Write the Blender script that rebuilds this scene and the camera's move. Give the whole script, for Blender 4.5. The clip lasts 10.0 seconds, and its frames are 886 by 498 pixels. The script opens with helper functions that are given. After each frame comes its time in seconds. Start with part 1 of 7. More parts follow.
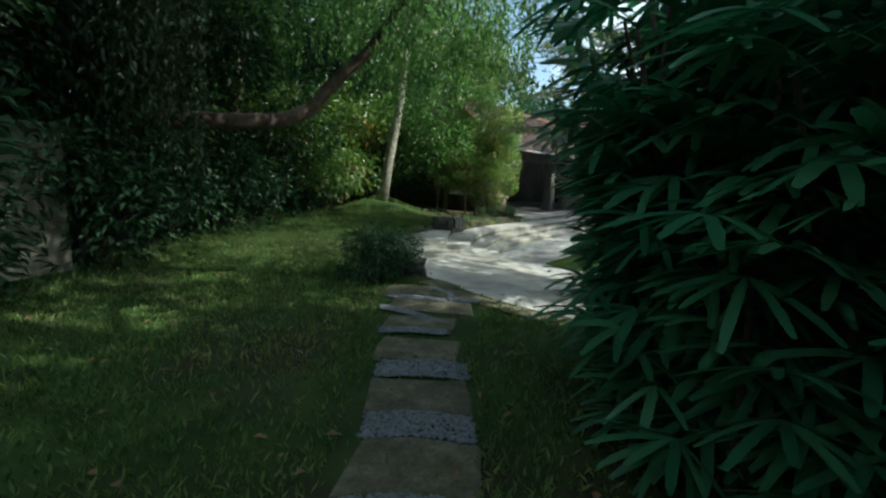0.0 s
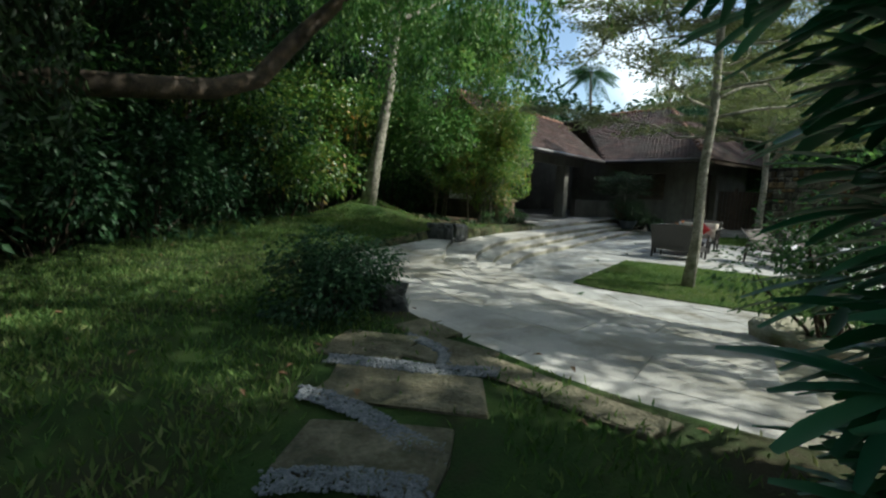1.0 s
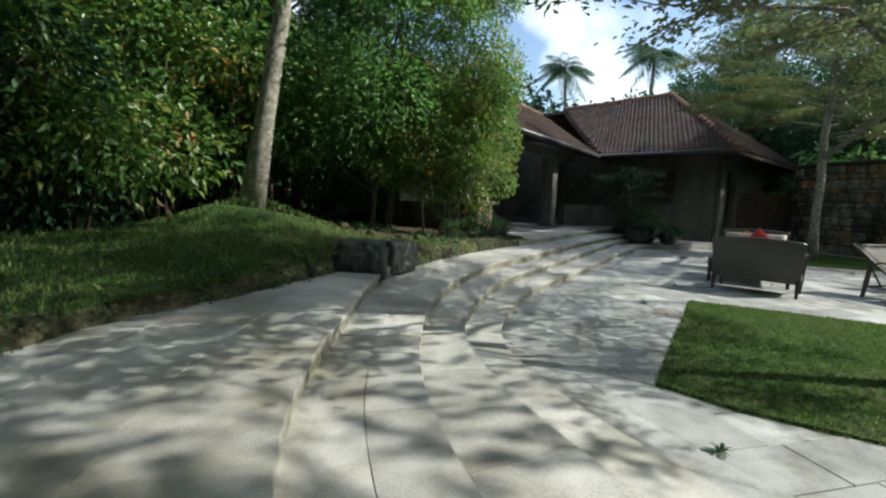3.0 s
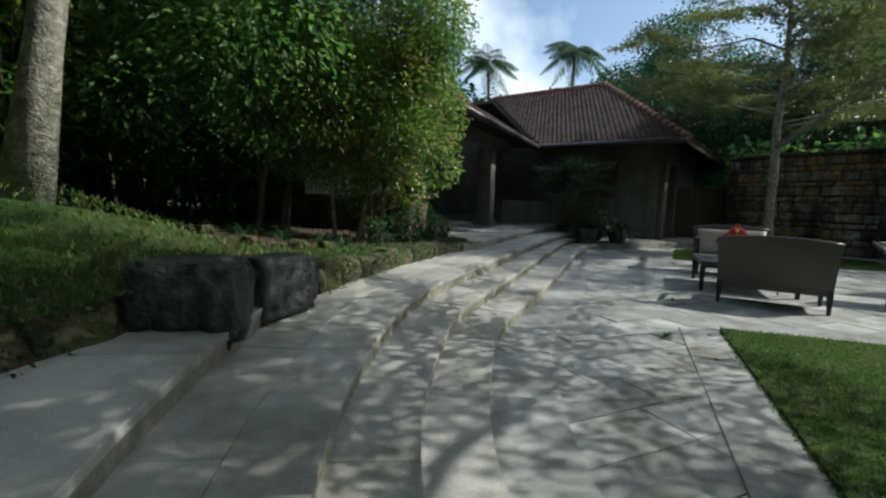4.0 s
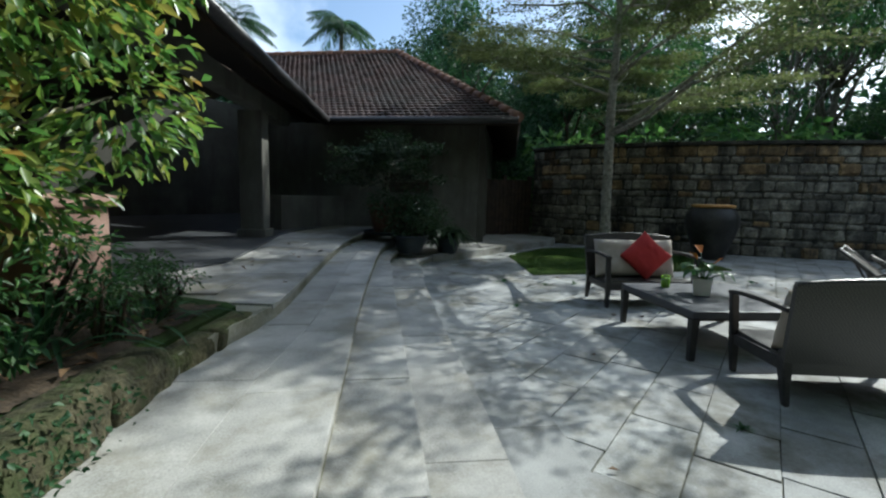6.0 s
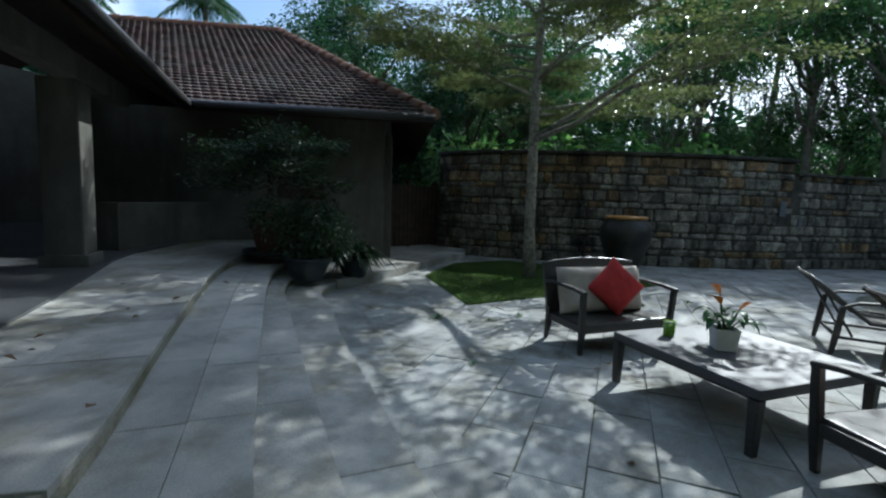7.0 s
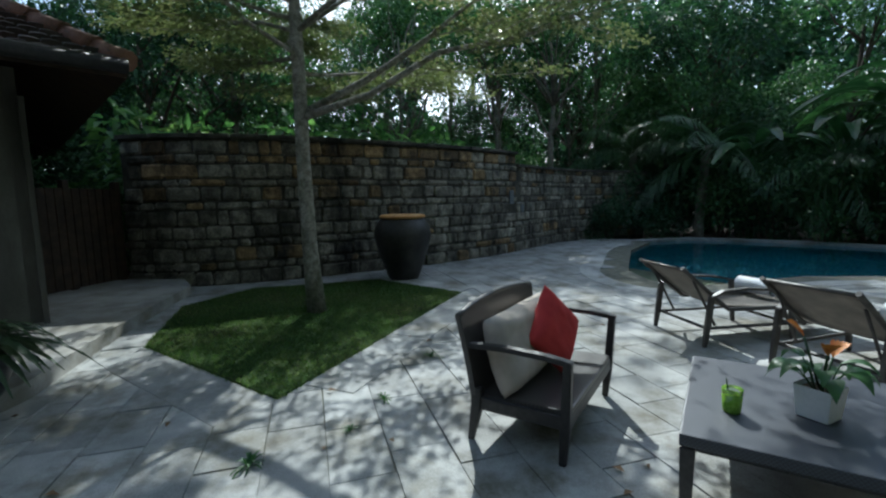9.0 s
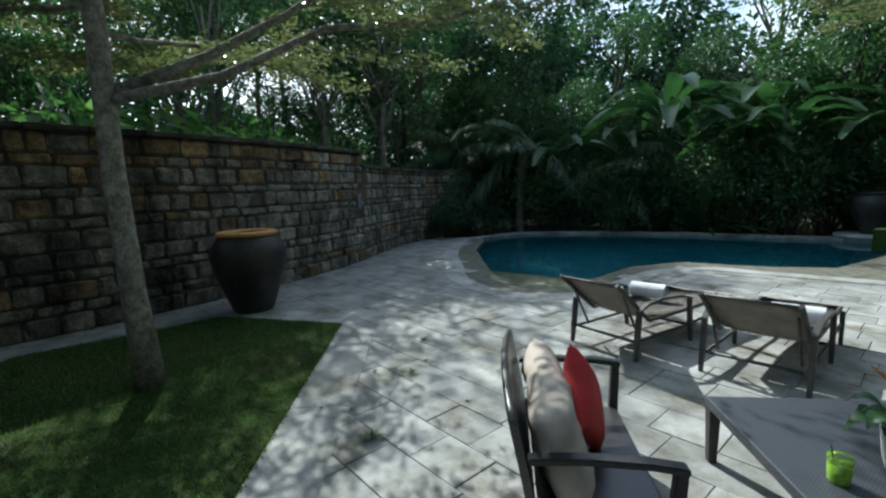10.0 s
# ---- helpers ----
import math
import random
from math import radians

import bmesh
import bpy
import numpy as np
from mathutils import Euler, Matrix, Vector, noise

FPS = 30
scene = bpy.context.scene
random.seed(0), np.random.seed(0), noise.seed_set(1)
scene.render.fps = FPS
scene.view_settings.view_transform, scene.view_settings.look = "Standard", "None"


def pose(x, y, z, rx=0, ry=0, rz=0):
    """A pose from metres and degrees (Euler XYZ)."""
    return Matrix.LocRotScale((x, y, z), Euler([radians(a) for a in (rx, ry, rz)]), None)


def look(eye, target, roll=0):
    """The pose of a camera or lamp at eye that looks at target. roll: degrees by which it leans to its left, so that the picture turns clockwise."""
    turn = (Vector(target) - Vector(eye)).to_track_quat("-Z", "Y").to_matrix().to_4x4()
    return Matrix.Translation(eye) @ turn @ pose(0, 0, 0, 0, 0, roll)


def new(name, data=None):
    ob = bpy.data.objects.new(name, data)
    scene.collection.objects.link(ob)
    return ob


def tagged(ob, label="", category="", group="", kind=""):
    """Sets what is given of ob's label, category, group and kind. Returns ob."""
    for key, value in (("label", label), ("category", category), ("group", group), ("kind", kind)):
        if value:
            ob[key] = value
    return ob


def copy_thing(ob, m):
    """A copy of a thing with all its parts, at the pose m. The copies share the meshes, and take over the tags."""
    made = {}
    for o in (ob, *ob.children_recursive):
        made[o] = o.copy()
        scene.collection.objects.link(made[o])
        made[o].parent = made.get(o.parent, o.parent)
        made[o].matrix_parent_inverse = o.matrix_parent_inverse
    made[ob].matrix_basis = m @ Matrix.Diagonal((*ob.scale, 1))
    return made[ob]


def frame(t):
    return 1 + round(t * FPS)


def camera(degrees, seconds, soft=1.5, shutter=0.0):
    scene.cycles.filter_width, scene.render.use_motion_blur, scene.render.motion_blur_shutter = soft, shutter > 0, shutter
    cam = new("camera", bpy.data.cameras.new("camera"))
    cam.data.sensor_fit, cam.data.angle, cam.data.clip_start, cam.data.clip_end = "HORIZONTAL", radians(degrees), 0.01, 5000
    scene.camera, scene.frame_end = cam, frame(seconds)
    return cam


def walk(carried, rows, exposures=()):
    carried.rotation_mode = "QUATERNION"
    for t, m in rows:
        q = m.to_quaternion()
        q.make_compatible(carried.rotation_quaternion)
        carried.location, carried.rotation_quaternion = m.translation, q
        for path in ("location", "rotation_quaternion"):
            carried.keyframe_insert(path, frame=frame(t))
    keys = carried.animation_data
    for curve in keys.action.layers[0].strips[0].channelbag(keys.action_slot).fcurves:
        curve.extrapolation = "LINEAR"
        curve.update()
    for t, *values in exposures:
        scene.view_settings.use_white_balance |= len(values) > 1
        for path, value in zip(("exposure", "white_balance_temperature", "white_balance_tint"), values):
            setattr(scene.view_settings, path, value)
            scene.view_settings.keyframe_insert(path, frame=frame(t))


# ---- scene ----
# camera and walk: seconds, x, y, z, yaw, pitch, lean
cam = camera(89.56, 10.0, 2.3)
PATH = [
    (0, 0.000, -0.000, 1.662, -0.00, -9.04, 2.26),
    (0.5, 0.050, 1.028, 1.536, 0.16, -8.22, 2.14),
    (1, 0.084, 2.048, 1.413, 0.34, -7.76, 2.02),
    (1.5, 0.175, 3.084, 1.328, 0.56, -7.51, 1.94),
    (2, 0.308, 4.141, 1.277, 0.57, -7.10, 1.81),
    (2.5, 0.423, 5.187, 1.238, -0.99, -6.68, 1.77),
    (2.7, 0.462, 5.608, 1.218, -1.89, -6.61, 1.92),
    (3.8, 0.582, 7.937, 1.091, -11.45, -6.22, 1.79),
    (4, 0.643, 8.354, 1.068, -13.78, -6.29, 1.81),
    (4.5, 0.834, 9.379, 1.024, -20.04, -6.46, 1.42),
    (5, 1.090, 10.372, 1.048, -27.09, -6.68, 1.27),
    (5.5, 1.387, 11.274, 1.118, -35.04, -6.85, 1.27),
    (5.7, 1.514, 11.607, 1.145, -38.41, -6.86, 1.28),
    (6.8, 2.297, 13.155, 1.292, -55.32, -6.26, 2.08),
    (7, 2.460, 13.392, 1.312, -58.24, -6.13, 2.15),
    (7.5, 2.885, 13.929, 1.350, -66.39, -5.89, 1.71),
    (8, 3.314, 14.400, 1.363, -75.37, -6.04, 1.14),
    (8.5, 3.758, 14.826, 1.363, -85.66, -6.23, -0.21),
    (9, 4.251, 15.184, 1.396, -96.08, -6.33, -1.18),
    (9.5, 4.798, 15.539, 1.495, -107.28, -6.85, -1.78),
    (10, 5.443, 15.860, 1.629, -120.44, -7.67, -2.10),
]
EXPO = [(0.0, 1.0, 6250, -1), (1.0, 0.78, 6350, 2), (1.5, 0.82, 6350, 3), (2.0, 1.08, 6350, 4), (2.5, 1.06, 6350, 5), (4.0, 0.42, 6250, 5), (5.5, 0.58, 6050, 3), (7.5, 0.56, 5600, 3), (8.0, 0.47, 5600, 3), (8.5, 0.55, 5600, 2), (10.0, 0.7, 5950, 1)]
walk(cam, [(t, pose(x, y, z, 90 + pitch, 0, yaw) @ pose(0, 0, 0, 0, 0, lean)) for t, x, y, z, yaw, pitch, lean in PATH], EXPO)
SUN_UP, SUN_AZ, SUN, SKY = 40.0, 97.0, 3.7, 0.125
WALL_BACK, COPING_SIDE = 1.0, -1.0
PLATE_1, PLATE_2 = (15.45, 12.27, 1.42), (15.85, 11.88, 1.12)

# ---- light ----
world = bpy.data.worlds.new("sky")
scene.world = world
world.use_nodes = True
wn, wl = world.node_tree.nodes, world.node_tree.links
sky_tex = wn.new("ShaderNodeTexSky")
sky_tex.sky_type = "NISHITA"
sky_tex.sun_disc = False
sky_tex.sun_elevation = radians(SUN_UP)
sky_tex.sun_rotation = radians(SUN_AZ)
sky_tex.air_density, sky_tex.dust_density, sky_tex.ozone_density = 1.0, 1.5, 1.0
coord = wn.new("ShaderNodeTexCoord")
cloud = wn.new("ShaderNodeTexNoise")
cloud.inputs["Scale"].default_value, cloud.inputs["Detail"].default_value = 2.6, 7.0
ramp = wn.new("ShaderNodeValToRGB")
ramp.color_ramp.elements[0].position, ramp.color_ramp.elements[1].position = 0.47, 0.68
mix = wn.new("ShaderNodeMix")
mix.data_type = "RGBA"
mix.inputs[7].default_value = (9.0, 9.3, 9.8, 1)
wl.new(coord.outputs["Generated"], cloud.inputs["Vector"])
wl.new(cloud.outputs["Fac"], ramp.inputs["Fac"])
wl.new(ramp.outputs["Color"], mix.inputs[0])
wl.new(sky_tex.outputs["Color"], mix.inputs[6])
wl.new(mix.outputs[2], wn["Background"].inputs["Color"])
wn["Background"].inputs["Strength"].default_value = SKY
sun = new("sun", bpy.data.lights.new("sun", "SUN"))
sun.data.energy, sun.data.angle, sun.data.color = SUN, radians(0.55), (1.0, 0.96, 0.89)
ce, se = math.cos(radians(SUN_UP)), math.sin(radians(SUN_UP))
SUN_DIR = Vector((ce * math.sin(radians(SUN_AZ)), ce * math.cos(radians(SUN_AZ)), se))
sun.matrix_world = look(SUN_DIR * 60, (0, 0, 0))


# ---- materials ----
def surface(name, stops, scale=3.0, rough=0.8, fine=40.0, bump=0.3, depth=0.01, metal=0.0, spread=0.0, gloss=0.5, stain=None, stain_scale=0.7, streak=1.0):
    """Noise between the colours in stops, finer grain over it, bump from both; spread varies the value piece by piece."""
    m = bpy.data.materials.new(name)
    m.use_nodes = True
    n, l = m.node_tree.nodes, m.node_tree.links
    b = n["Principled BSDF"]
    tc = n.new("ShaderNodeNewGeometry")
    a = n.new("ShaderNodeTexNoise")
    a.inputs["Scale"].default_value, a.inputs["Detail"].default_value, a.inputs["Roughness"].default_value = scale, 8, 0.62
    g = n.new("ShaderNodeTexNoise")
    g.inputs["Scale"].default_value, g.inputs["Detail"].default_value = fine, 5
    l.new(tc.outputs["Position"], a.inputs["Vector"])
    l.new(tc.outputs["Position"], g.inputs["Vector"])
    add = n.new("ShaderNodeMath")
    add.operation = "MULTIPLY_ADD"
    add.inputs[1].default_value = 0.45
    l.new(g.outputs["Fac"], add.inputs[0])
    l.new(a.outputs["Fac"], add.inputs[2])
    sub = n.new("ShaderNodeMath")
    sub.operation = "SUBTRACT"
    sub.inputs[1].default_value = 0.225
    l.new(add.outputs[0], sub.inputs[0])
    r = n.new("ShaderNodeValToRGB")
    el = r.color_ramp.elements
    el[0].position, el[1].position = 0.3, 0.7
    el[0].color, el[1].color = (*stops[0], 1), (*stops[-1], 1)
    for k, c in enumerate(stops[1:-1], 1):
        e = el.new(0.3 + 0.4 * k / (len(stops) - 1))
        e.color = (*c, 1)
    l.new(sub.outputs[0], r.inputs["Fac"])
    colour = r.outputs["Color"]
    if stain:
        s = n.new("ShaderNodeTexNoise")
        s.inputs["Scale"].default_value, s.inputs["Detail"].default_value, s.inputs["Roughness"].default_value = stain_scale, 6, 0.7
        run = n.new("ShaderNodeMapping")
        run.inputs["Scale"].default_value = (1.0, 1.0, streak)
        l.new(tc.outputs["Position"], run.inputs["Vector"])
        l.new(run.outputs["Vector"], s.inputs["Vector"])
        sr = n.new("ShaderNodeValToRGB")
        sr.color_ramp.elements[0].position, sr.color_ramp.elements[1].position = 0.48, 0.66
        l.new(s.outputs["Fac"], sr.inputs["Fac"])
        mx = n.new("ShaderNodeMix")
        mx.data_type = "RGBA"
        mx.inputs[7].default_value = (*stain, 1)
        l.new(sr.outputs["Color"], mx.inputs[0])
        l.new(colour, mx.inputs[6])
        colour = mx.outputs[2]
    if spread:
        oi = n.new("ShaderNodeObjectInfo")
        mr = n.new("ShaderNodeMapRange")
        mr.inputs[3].default_value, mr.inputs[4].default_value = 1 - spread, 1 + spread
        l.new(oi.outputs["Random"], mr.inputs[0])
        hs = n.new("ShaderNodeHueSaturation")
        l.new(mr.outputs[0], hs.inputs["Value"])
        l.new(colour, hs.inputs["Color"])
        colour = hs.outputs["Color"]
    l.new(colour, b.inputs["Base Color"])
    b.inputs["Roughness"].default_value, b.inputs["Metallic"].default_value = rough, metal
    b.inputs["Specular IOR Level"].default_value = gloss
    if bump:
        bp = n.new("ShaderNodeBump")
        bp.inputs["Strength"].default_value, bp.inputs["Distance"].default_value = bump, depth
        l.new(add.outputs[0], bp.inputs["Height"])
        l.new(bp.outputs["Normal"], b.inputs["Normal"])
    return m


def leaf_stuff(name, stops, rough=0.38, through_light=0.3, gloss=0.5, isle=True):
    """Leaves: colour varies leaf by leaf, and some light passes through."""
    m = bpy.data.materials.new(name)
    m.use_nodes = True
    n, l = m.node_tree.nodes, m.node_tree.links
    b, out = n["Principled BSDF"], n["Material Output"]
    geo = n.new("ShaderNodeNewGeometry")
    r = n.new("ShaderNodeValToRGB")
    el = r.color_ramp.elements
    el[0].color, el[1].color = (*stops[0], 1), (*stops[-1], 1)
    for k, c in enumerate(stops[1:-1], 1):
        el.new(k / (len(stops) - 1)).color = (*c, 1)
    ns = n.new("ShaderNodeTexNoise")
    ns.inputs["Scale"].default_value = 0.9
    l.new(geo.outputs["Position"], ns.inputs["Vector"])
    mm = n.new("ShaderNodeMath")
    mm.operation = "MULTIPLY_ADD"
    mm.inputs[1].default_value = 0.65
    l.new(geo.outputs["Random Per Island"], mm.inputs[0])
    m2 = n.new("ShaderNodeMath")
    m2.operation = "MULTIPLY_ADD"
    m2.inputs[1].default_value, m2.inputs[2].default_value = 0.9, -0.28
    l.new(ns.outputs["Fac"], m2.inputs[0])
    l.new(m2.outputs[0], mm.inputs[2])
    l.new(mm.outputs[0], r.inputs["Fac"])
    l.new(r.outputs["Color"], b.inputs["Base Color"])
    b.inputs["Roughness"].default_value = rough
    b.inputs["Specular IOR Level"].default_value = gloss
    t = n.new("ShaderNodeBsdfTranslucent")
    hs = n.new("ShaderNodeHueSaturation")
    hs.inputs["Value"].default_value, hs.inputs["Saturation"].default_value = 1.5, 1.1
    l.new(r.outputs["Color"], hs.inputs["Color"])
    l.new(hs.outputs["Color"], t.inputs["Color"])
    ms = n.new("ShaderNodeMixShader")
    ms.inputs[0].default_value = through_light
    l.new(b.outputs[0], ms.inputs[1])
    l.new(t.outputs[0], ms.inputs[2])
    l.new(ms.outputs[0], out.inputs["Surface"])
    return m


def weave(name, dark, light, pitch=0.012, rough=0.45):
    """Woven synthetic rattan: crossed strands in relief."""
    m = bpy.data.materials.new(name)
    m.use_nodes = True
    n, l = m.node_tree.nodes, m.node_tree.links
    b = n["Principled BSDF"]
    tc = n.new("ShaderNodeTexCoord")
    ck = n.new("ShaderNodeTexChecker")
    ck.inputs["Scale"].default_value = 1 / pitch
    ck.inputs["Color1"].default_value, ck.inputs["Color2"].default_value = (*dark, 1), (*light, 1)
    l.new(tc.outputs["Object"], ck.inputs["Vector"])
    l.new(ck.outputs["Color"], b.inputs["Base Color"])
    b.inputs["Roughness"].default_value = rough
    bp = n.new("ShaderNodeBump")
    bp.inputs["Strength"].default_value, bp.inputs["Distance"].default_value = 0.9, 0.004
    b.inputs["Specular IOR Level"].default_value = 0.8
    l.new(ck.outputs["Fac"], bp.inputs["Height"])
    l.new(bp.outputs["Normal"], b.inputs["Normal"])
    return m


M_PAVE = surface("paving_stone", [(0.20, 0.205, 0.195), (0.345, 0.35, 0.335), (0.48, 0.48, 0.46)], 2.0, 0.8, 130, 0.3, 0.006, spread=0.2, stain=(0.165, 0.155, 0.12), stain_scale=1.7)
M_STEP = surface("step_stone", [(0.23, 0.225, 0.20), (0.395, 0.385, 0.355), (0.52, 0.505, 0.465)], 1.8, 0.82, 130, 0.3, 0.006, spread=0.14, stain=(0.235, 0.22, 0.17), stain_scale=1.4)
M_JOINT = surface("joint_soil", [(0.075, 0.075, 0.055), (0.14, 0.14, 0.105), (0.22, 0.21, 0.165)], 6, 0.95, 60, 0.5)
M_RISER = surface("mossy_stone", [(0.17, 0.165, 0.11), (0.31, 0.30, 0.235), (0.42, 0.405, 0.34)], 4, 0.9, 50, 0.5, 0.01, spread=0.12, stain=(0.13, 0.125, 0.06), stain_scale=2.0)
M_SOIL = surface("leaf_litter_soil", [(0.018, 0.014, 0.01), (0.05, 0.036, 0.023), (0.11, 0.078, 0.046)], 9, 0.95, 70, 0.8, 0.02)
M_TURF = surface("turf", [(0.016, 0.036, 0.009), (0.03, 0.062, 0.014), (0.055, 0.088, 0.022)], 2.2, 0.95, 90, 0.9, 0.02, stain=(0.042, 0.038, 0.02), stain_scale=0.9, gloss=0.2)
M_BLADE = leaf_stuff("grass_blade", [(0.038, 0.088, 0.022), (0.078, 0.148, 0.04), (0.135, 0.2, 0.06), (0.25, 0.265, 0.115)], 0.6, 0.35, 0.2)
M_LEAF = leaf_stuff("broad_leaf", [(0.02, 0.058, 0.022), (0.04, 0.105, 0.036), (0.075, 0.16, 0.052), (0.13, 0.215, 0.075)], 0.4, 0.28, 0.4)
M_LEAF_COOL = leaf_stuff("dark_leaf", [(0.012, 0.036, 0.018), (0.022, 0.062, 0.028), (0.042, 0.10, 0.042), (0.078, 0.15, 0.06)], 0.45, 0.26, 0.3)
M_LEAF_GOLD = leaf_stuff("yellow_green_leaf", [(0.03, 0.085, 0.028), (0.06, 0.14, 0.042), (0.10, 0.20, 0.052), (0.15, 0.25, 0.06), (0.25, 0.28, 0.07), (0.44, 0.2, 0.08)], 0.34, 0.42, 0.6)
M_LEAF_FINE = leaf_stuff("feathery_leaf", [(0.067, 0.096, 0.033), (0.107, 0.141, 0.050), (0.148, 0.178, 0.070), (0.215, 0.222, 0.104)], 0.28, 0.36, 0.8)
M_LEAF_FAN = leaf_stuff("fan_leaf", [(0.02, 0.10, 0.05), (0.04, 0.155, 0.075), (0.075, 0.215, 0.095)], 0.32, 0.3, 0.6)
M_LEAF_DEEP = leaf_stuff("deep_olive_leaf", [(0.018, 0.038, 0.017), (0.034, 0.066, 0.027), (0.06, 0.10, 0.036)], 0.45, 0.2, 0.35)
M_PALM = leaf_stuff("palm_frond", [(0.02, 0.055, 0.02), (0.035, 0.085, 0.028), (0.06, 0.12, 0.038)], 0.35, 0.35)
M_BARK = surface("bark", [(0.07, 0.06, 0.045), (0.14, 0.12, 0.09), (0.24, 0.22, 0.18)], 7, 0.9, 60, 0.8, 0.02, stain=(0.10, 0.12, 0.06), stain_scale=3)
M_BARK_PALE = surface("pale_bark", [(0.12, 0.112, 0.085), (0.28, 0.262, 0.21), (0.44, 0.418, 0.35)], 14, 0.88, 50, 0.9, 0.03, stain=(0.12, 0.125, 0.08), stain_scale=6)
M_BARK_DARK = surface("dark_bark", [(0.025, 0.02, 0.015), (0.06, 0.045, 0.03), (0.11, 0.075, 0.045)], 8, 0.9, 60, 0.9, 0.02)
M_WALLSTONE = surface("weathered_block", [(0.06, 0.056, 0.044), (0.19, 0.175, 0.138), (0.38, 0.35, 0.275)], 5.5, 0.9, 35, 1.0, 0.03, spread=0.4, stain=(0.02, 0.021, 0.017), stain_scale=1.5, streak=0.45)
M_WALLSTONE_OCHRE = surface("ochre_block", [(0.075, 0.05, 0.025), (0.23, 0.155, 0.075), (0.42, 0.295, 0.15)], 5.5, 0.9, 35, 1.0, 0.03, spread=0.4, stain=(0.022, 0.021, 0.018), stain_scale=1.5, streak=0.45)
M_MORTAR = surface("dark_mortar", [(0.03, 0.029, 0.024), (0.07, 0.066, 0.053), (0.125, 0.118, 0.092)], 5, 0.95, 60, 0.6, 0.01, stain=(0.02, 0.021, 0.017), stain_scale=1.5, streak=0.45)
M_KERB = surface("mossy_kerb", [(0.02, 0.02, 0.009), (0.062, 0.058, 0.026), (0.15, 0.13, 0.07)], 6, 0.95, 38, 1.0, 0.04, spread=0.25, stain=(0.055, 0.08, 0.018), stain_scale=3.5)
M_LEAF_LIME = leaf_stuff("lime_leaf", [(0.045, 0.12, 0.034), (0.08, 0.18, 0.052), (0.14, 0.25, 0.075), (0.21, 0.30, 0.10)], 0.42, 0.48, 0.4)
M_ROCK = surface("dark_boulder", [(0.012, 0.015, 0.014), (0.034, 0.039, 0.036), (0.085, 0.092, 0.084)], 5, 0.5, 24, 1.0, 0.05, stain=(0.13, 0.14, 0.125), stain_scale=3.2, streak=0.4)
M_RENDER = surface("grey_render", [(0.088, 0.088, 0.07), (0.132, 0.13, 0.107), (0.18, 0.175, 0.146)], 1.5, 0.9, 80, 0.3, 0.006, stain=(0.085, 0.08, 0.068), stain_scale=1.3, streak=0.25)
M_WOOD = surface("dark_timber", [(0.02, 0.013, 0.008), (0.045, 0.028, 0.017), (0.08, 0.05, 0.03)], 6, 0.55, 60, 0.4, 0.006)
M_TILE = surface("clay_tile", [(0.034, 0.022, 0.02), (0.075, 0.044, 0.038), (0.15, 0.092, 0.076)], 2.2, 0.75, 40, 0.4, 0.006, stain=(0.07, 0.06, 0.05), stain_scale=0.7)
M_RIDGE = surface("ridge_tile", [(0.09, 0.045, 0.03), (0.18, 0.085, 0.05), (0.26, 0.14, 0.09)], 2, 0.75, 40, 0.4, 0.006)
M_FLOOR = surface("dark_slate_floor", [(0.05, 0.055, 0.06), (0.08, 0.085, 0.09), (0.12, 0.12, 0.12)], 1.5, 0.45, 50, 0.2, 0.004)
M_RATTAN = weave("dark_rattan", (0.026, 0.024, 0.022), (0.066, 0.06, 0.054), 0.011, 0.34)
M_FRAME = surface("dark_rattan_frame", [(0.018, 0.017, 0.018), (0.032, 0.03, 0.03), (0.05, 0.047, 0.045)], 30, 0.42, 200, 0.5, 0.002)
M_BEIGE = surface("beige_canvas", [(0.40, 0.345, 0.285), (0.50, 0.435, 0.365), (0.56, 0.49, 0.415)], 5, 0.92, 300, 0.4, 0.002)
M_RED = surface("red_canvas", [(0.40, 0.028, 0.028), (0.52, 0.04, 0.038), (0.58, 0.055, 0.05)], 5, 0.85, 300, 0.4, 0.002)
M_SLING = surface("brown_sling_mesh", [(0.15, 0.138, 0.122), (0.20, 0.183, 0.162), (0.25, 0.228, 0.20)], 8, 0.7, 400, 0.5, 0.002)
M_LFRAME = surface("bronze_frame", [(0.045, 0.04, 0.036), (0.07, 0.063, 0.057), (0.10, 0.09, 0.08)], 12, 0.5, 100, 0.2, 0.002)
M_TOWEL = surface("white_towel", [(0.68, 0.70, 0.74), (0.78, 0.80, 0.83), (0.84, 0.85, 0.87)], 10, 0.95, 250, 0.6, 0.003)
M_URN = surface("dark_glazed_clay", [(0.012, 0.012, 0.011), (0.028, 0.027, 0.024), (0.05, 0.047, 0.04)], 4, 0.5, 40, 0.4, 0.006)
M_RIM = surface("ochre_rim_glaze", [(0.42, 0.20, 0.05), (0.56, 0.29, 0.08), (0.62, 0.36, 0.13)], 8, 0.45, 50, 0.3, 0.004)
M_TERRA = surface("old_terracotta", [(0.06, 0.034, 0.024), (0.13, 0.068, 0.045), (0.19, 0.11, 0.075)], 5, 0.85, 50, 0.4, 0.006)
M_POTBLUE = surface("dark_glazed_pot", [(0.012, 0.018, 0.02), (0.02, 0.03, 0.034), (0.035, 0.045, 0.05)], 5, 0.35, 50, 0.2, 0.004)
M_WHITE = surface("white_ceramic", [(0.66, 0.66, 0.65), (0.75, 0.75, 0.74), (0.80, 0.80, 0.79)], 6, 0.35, 80, 0.1, 0.002)
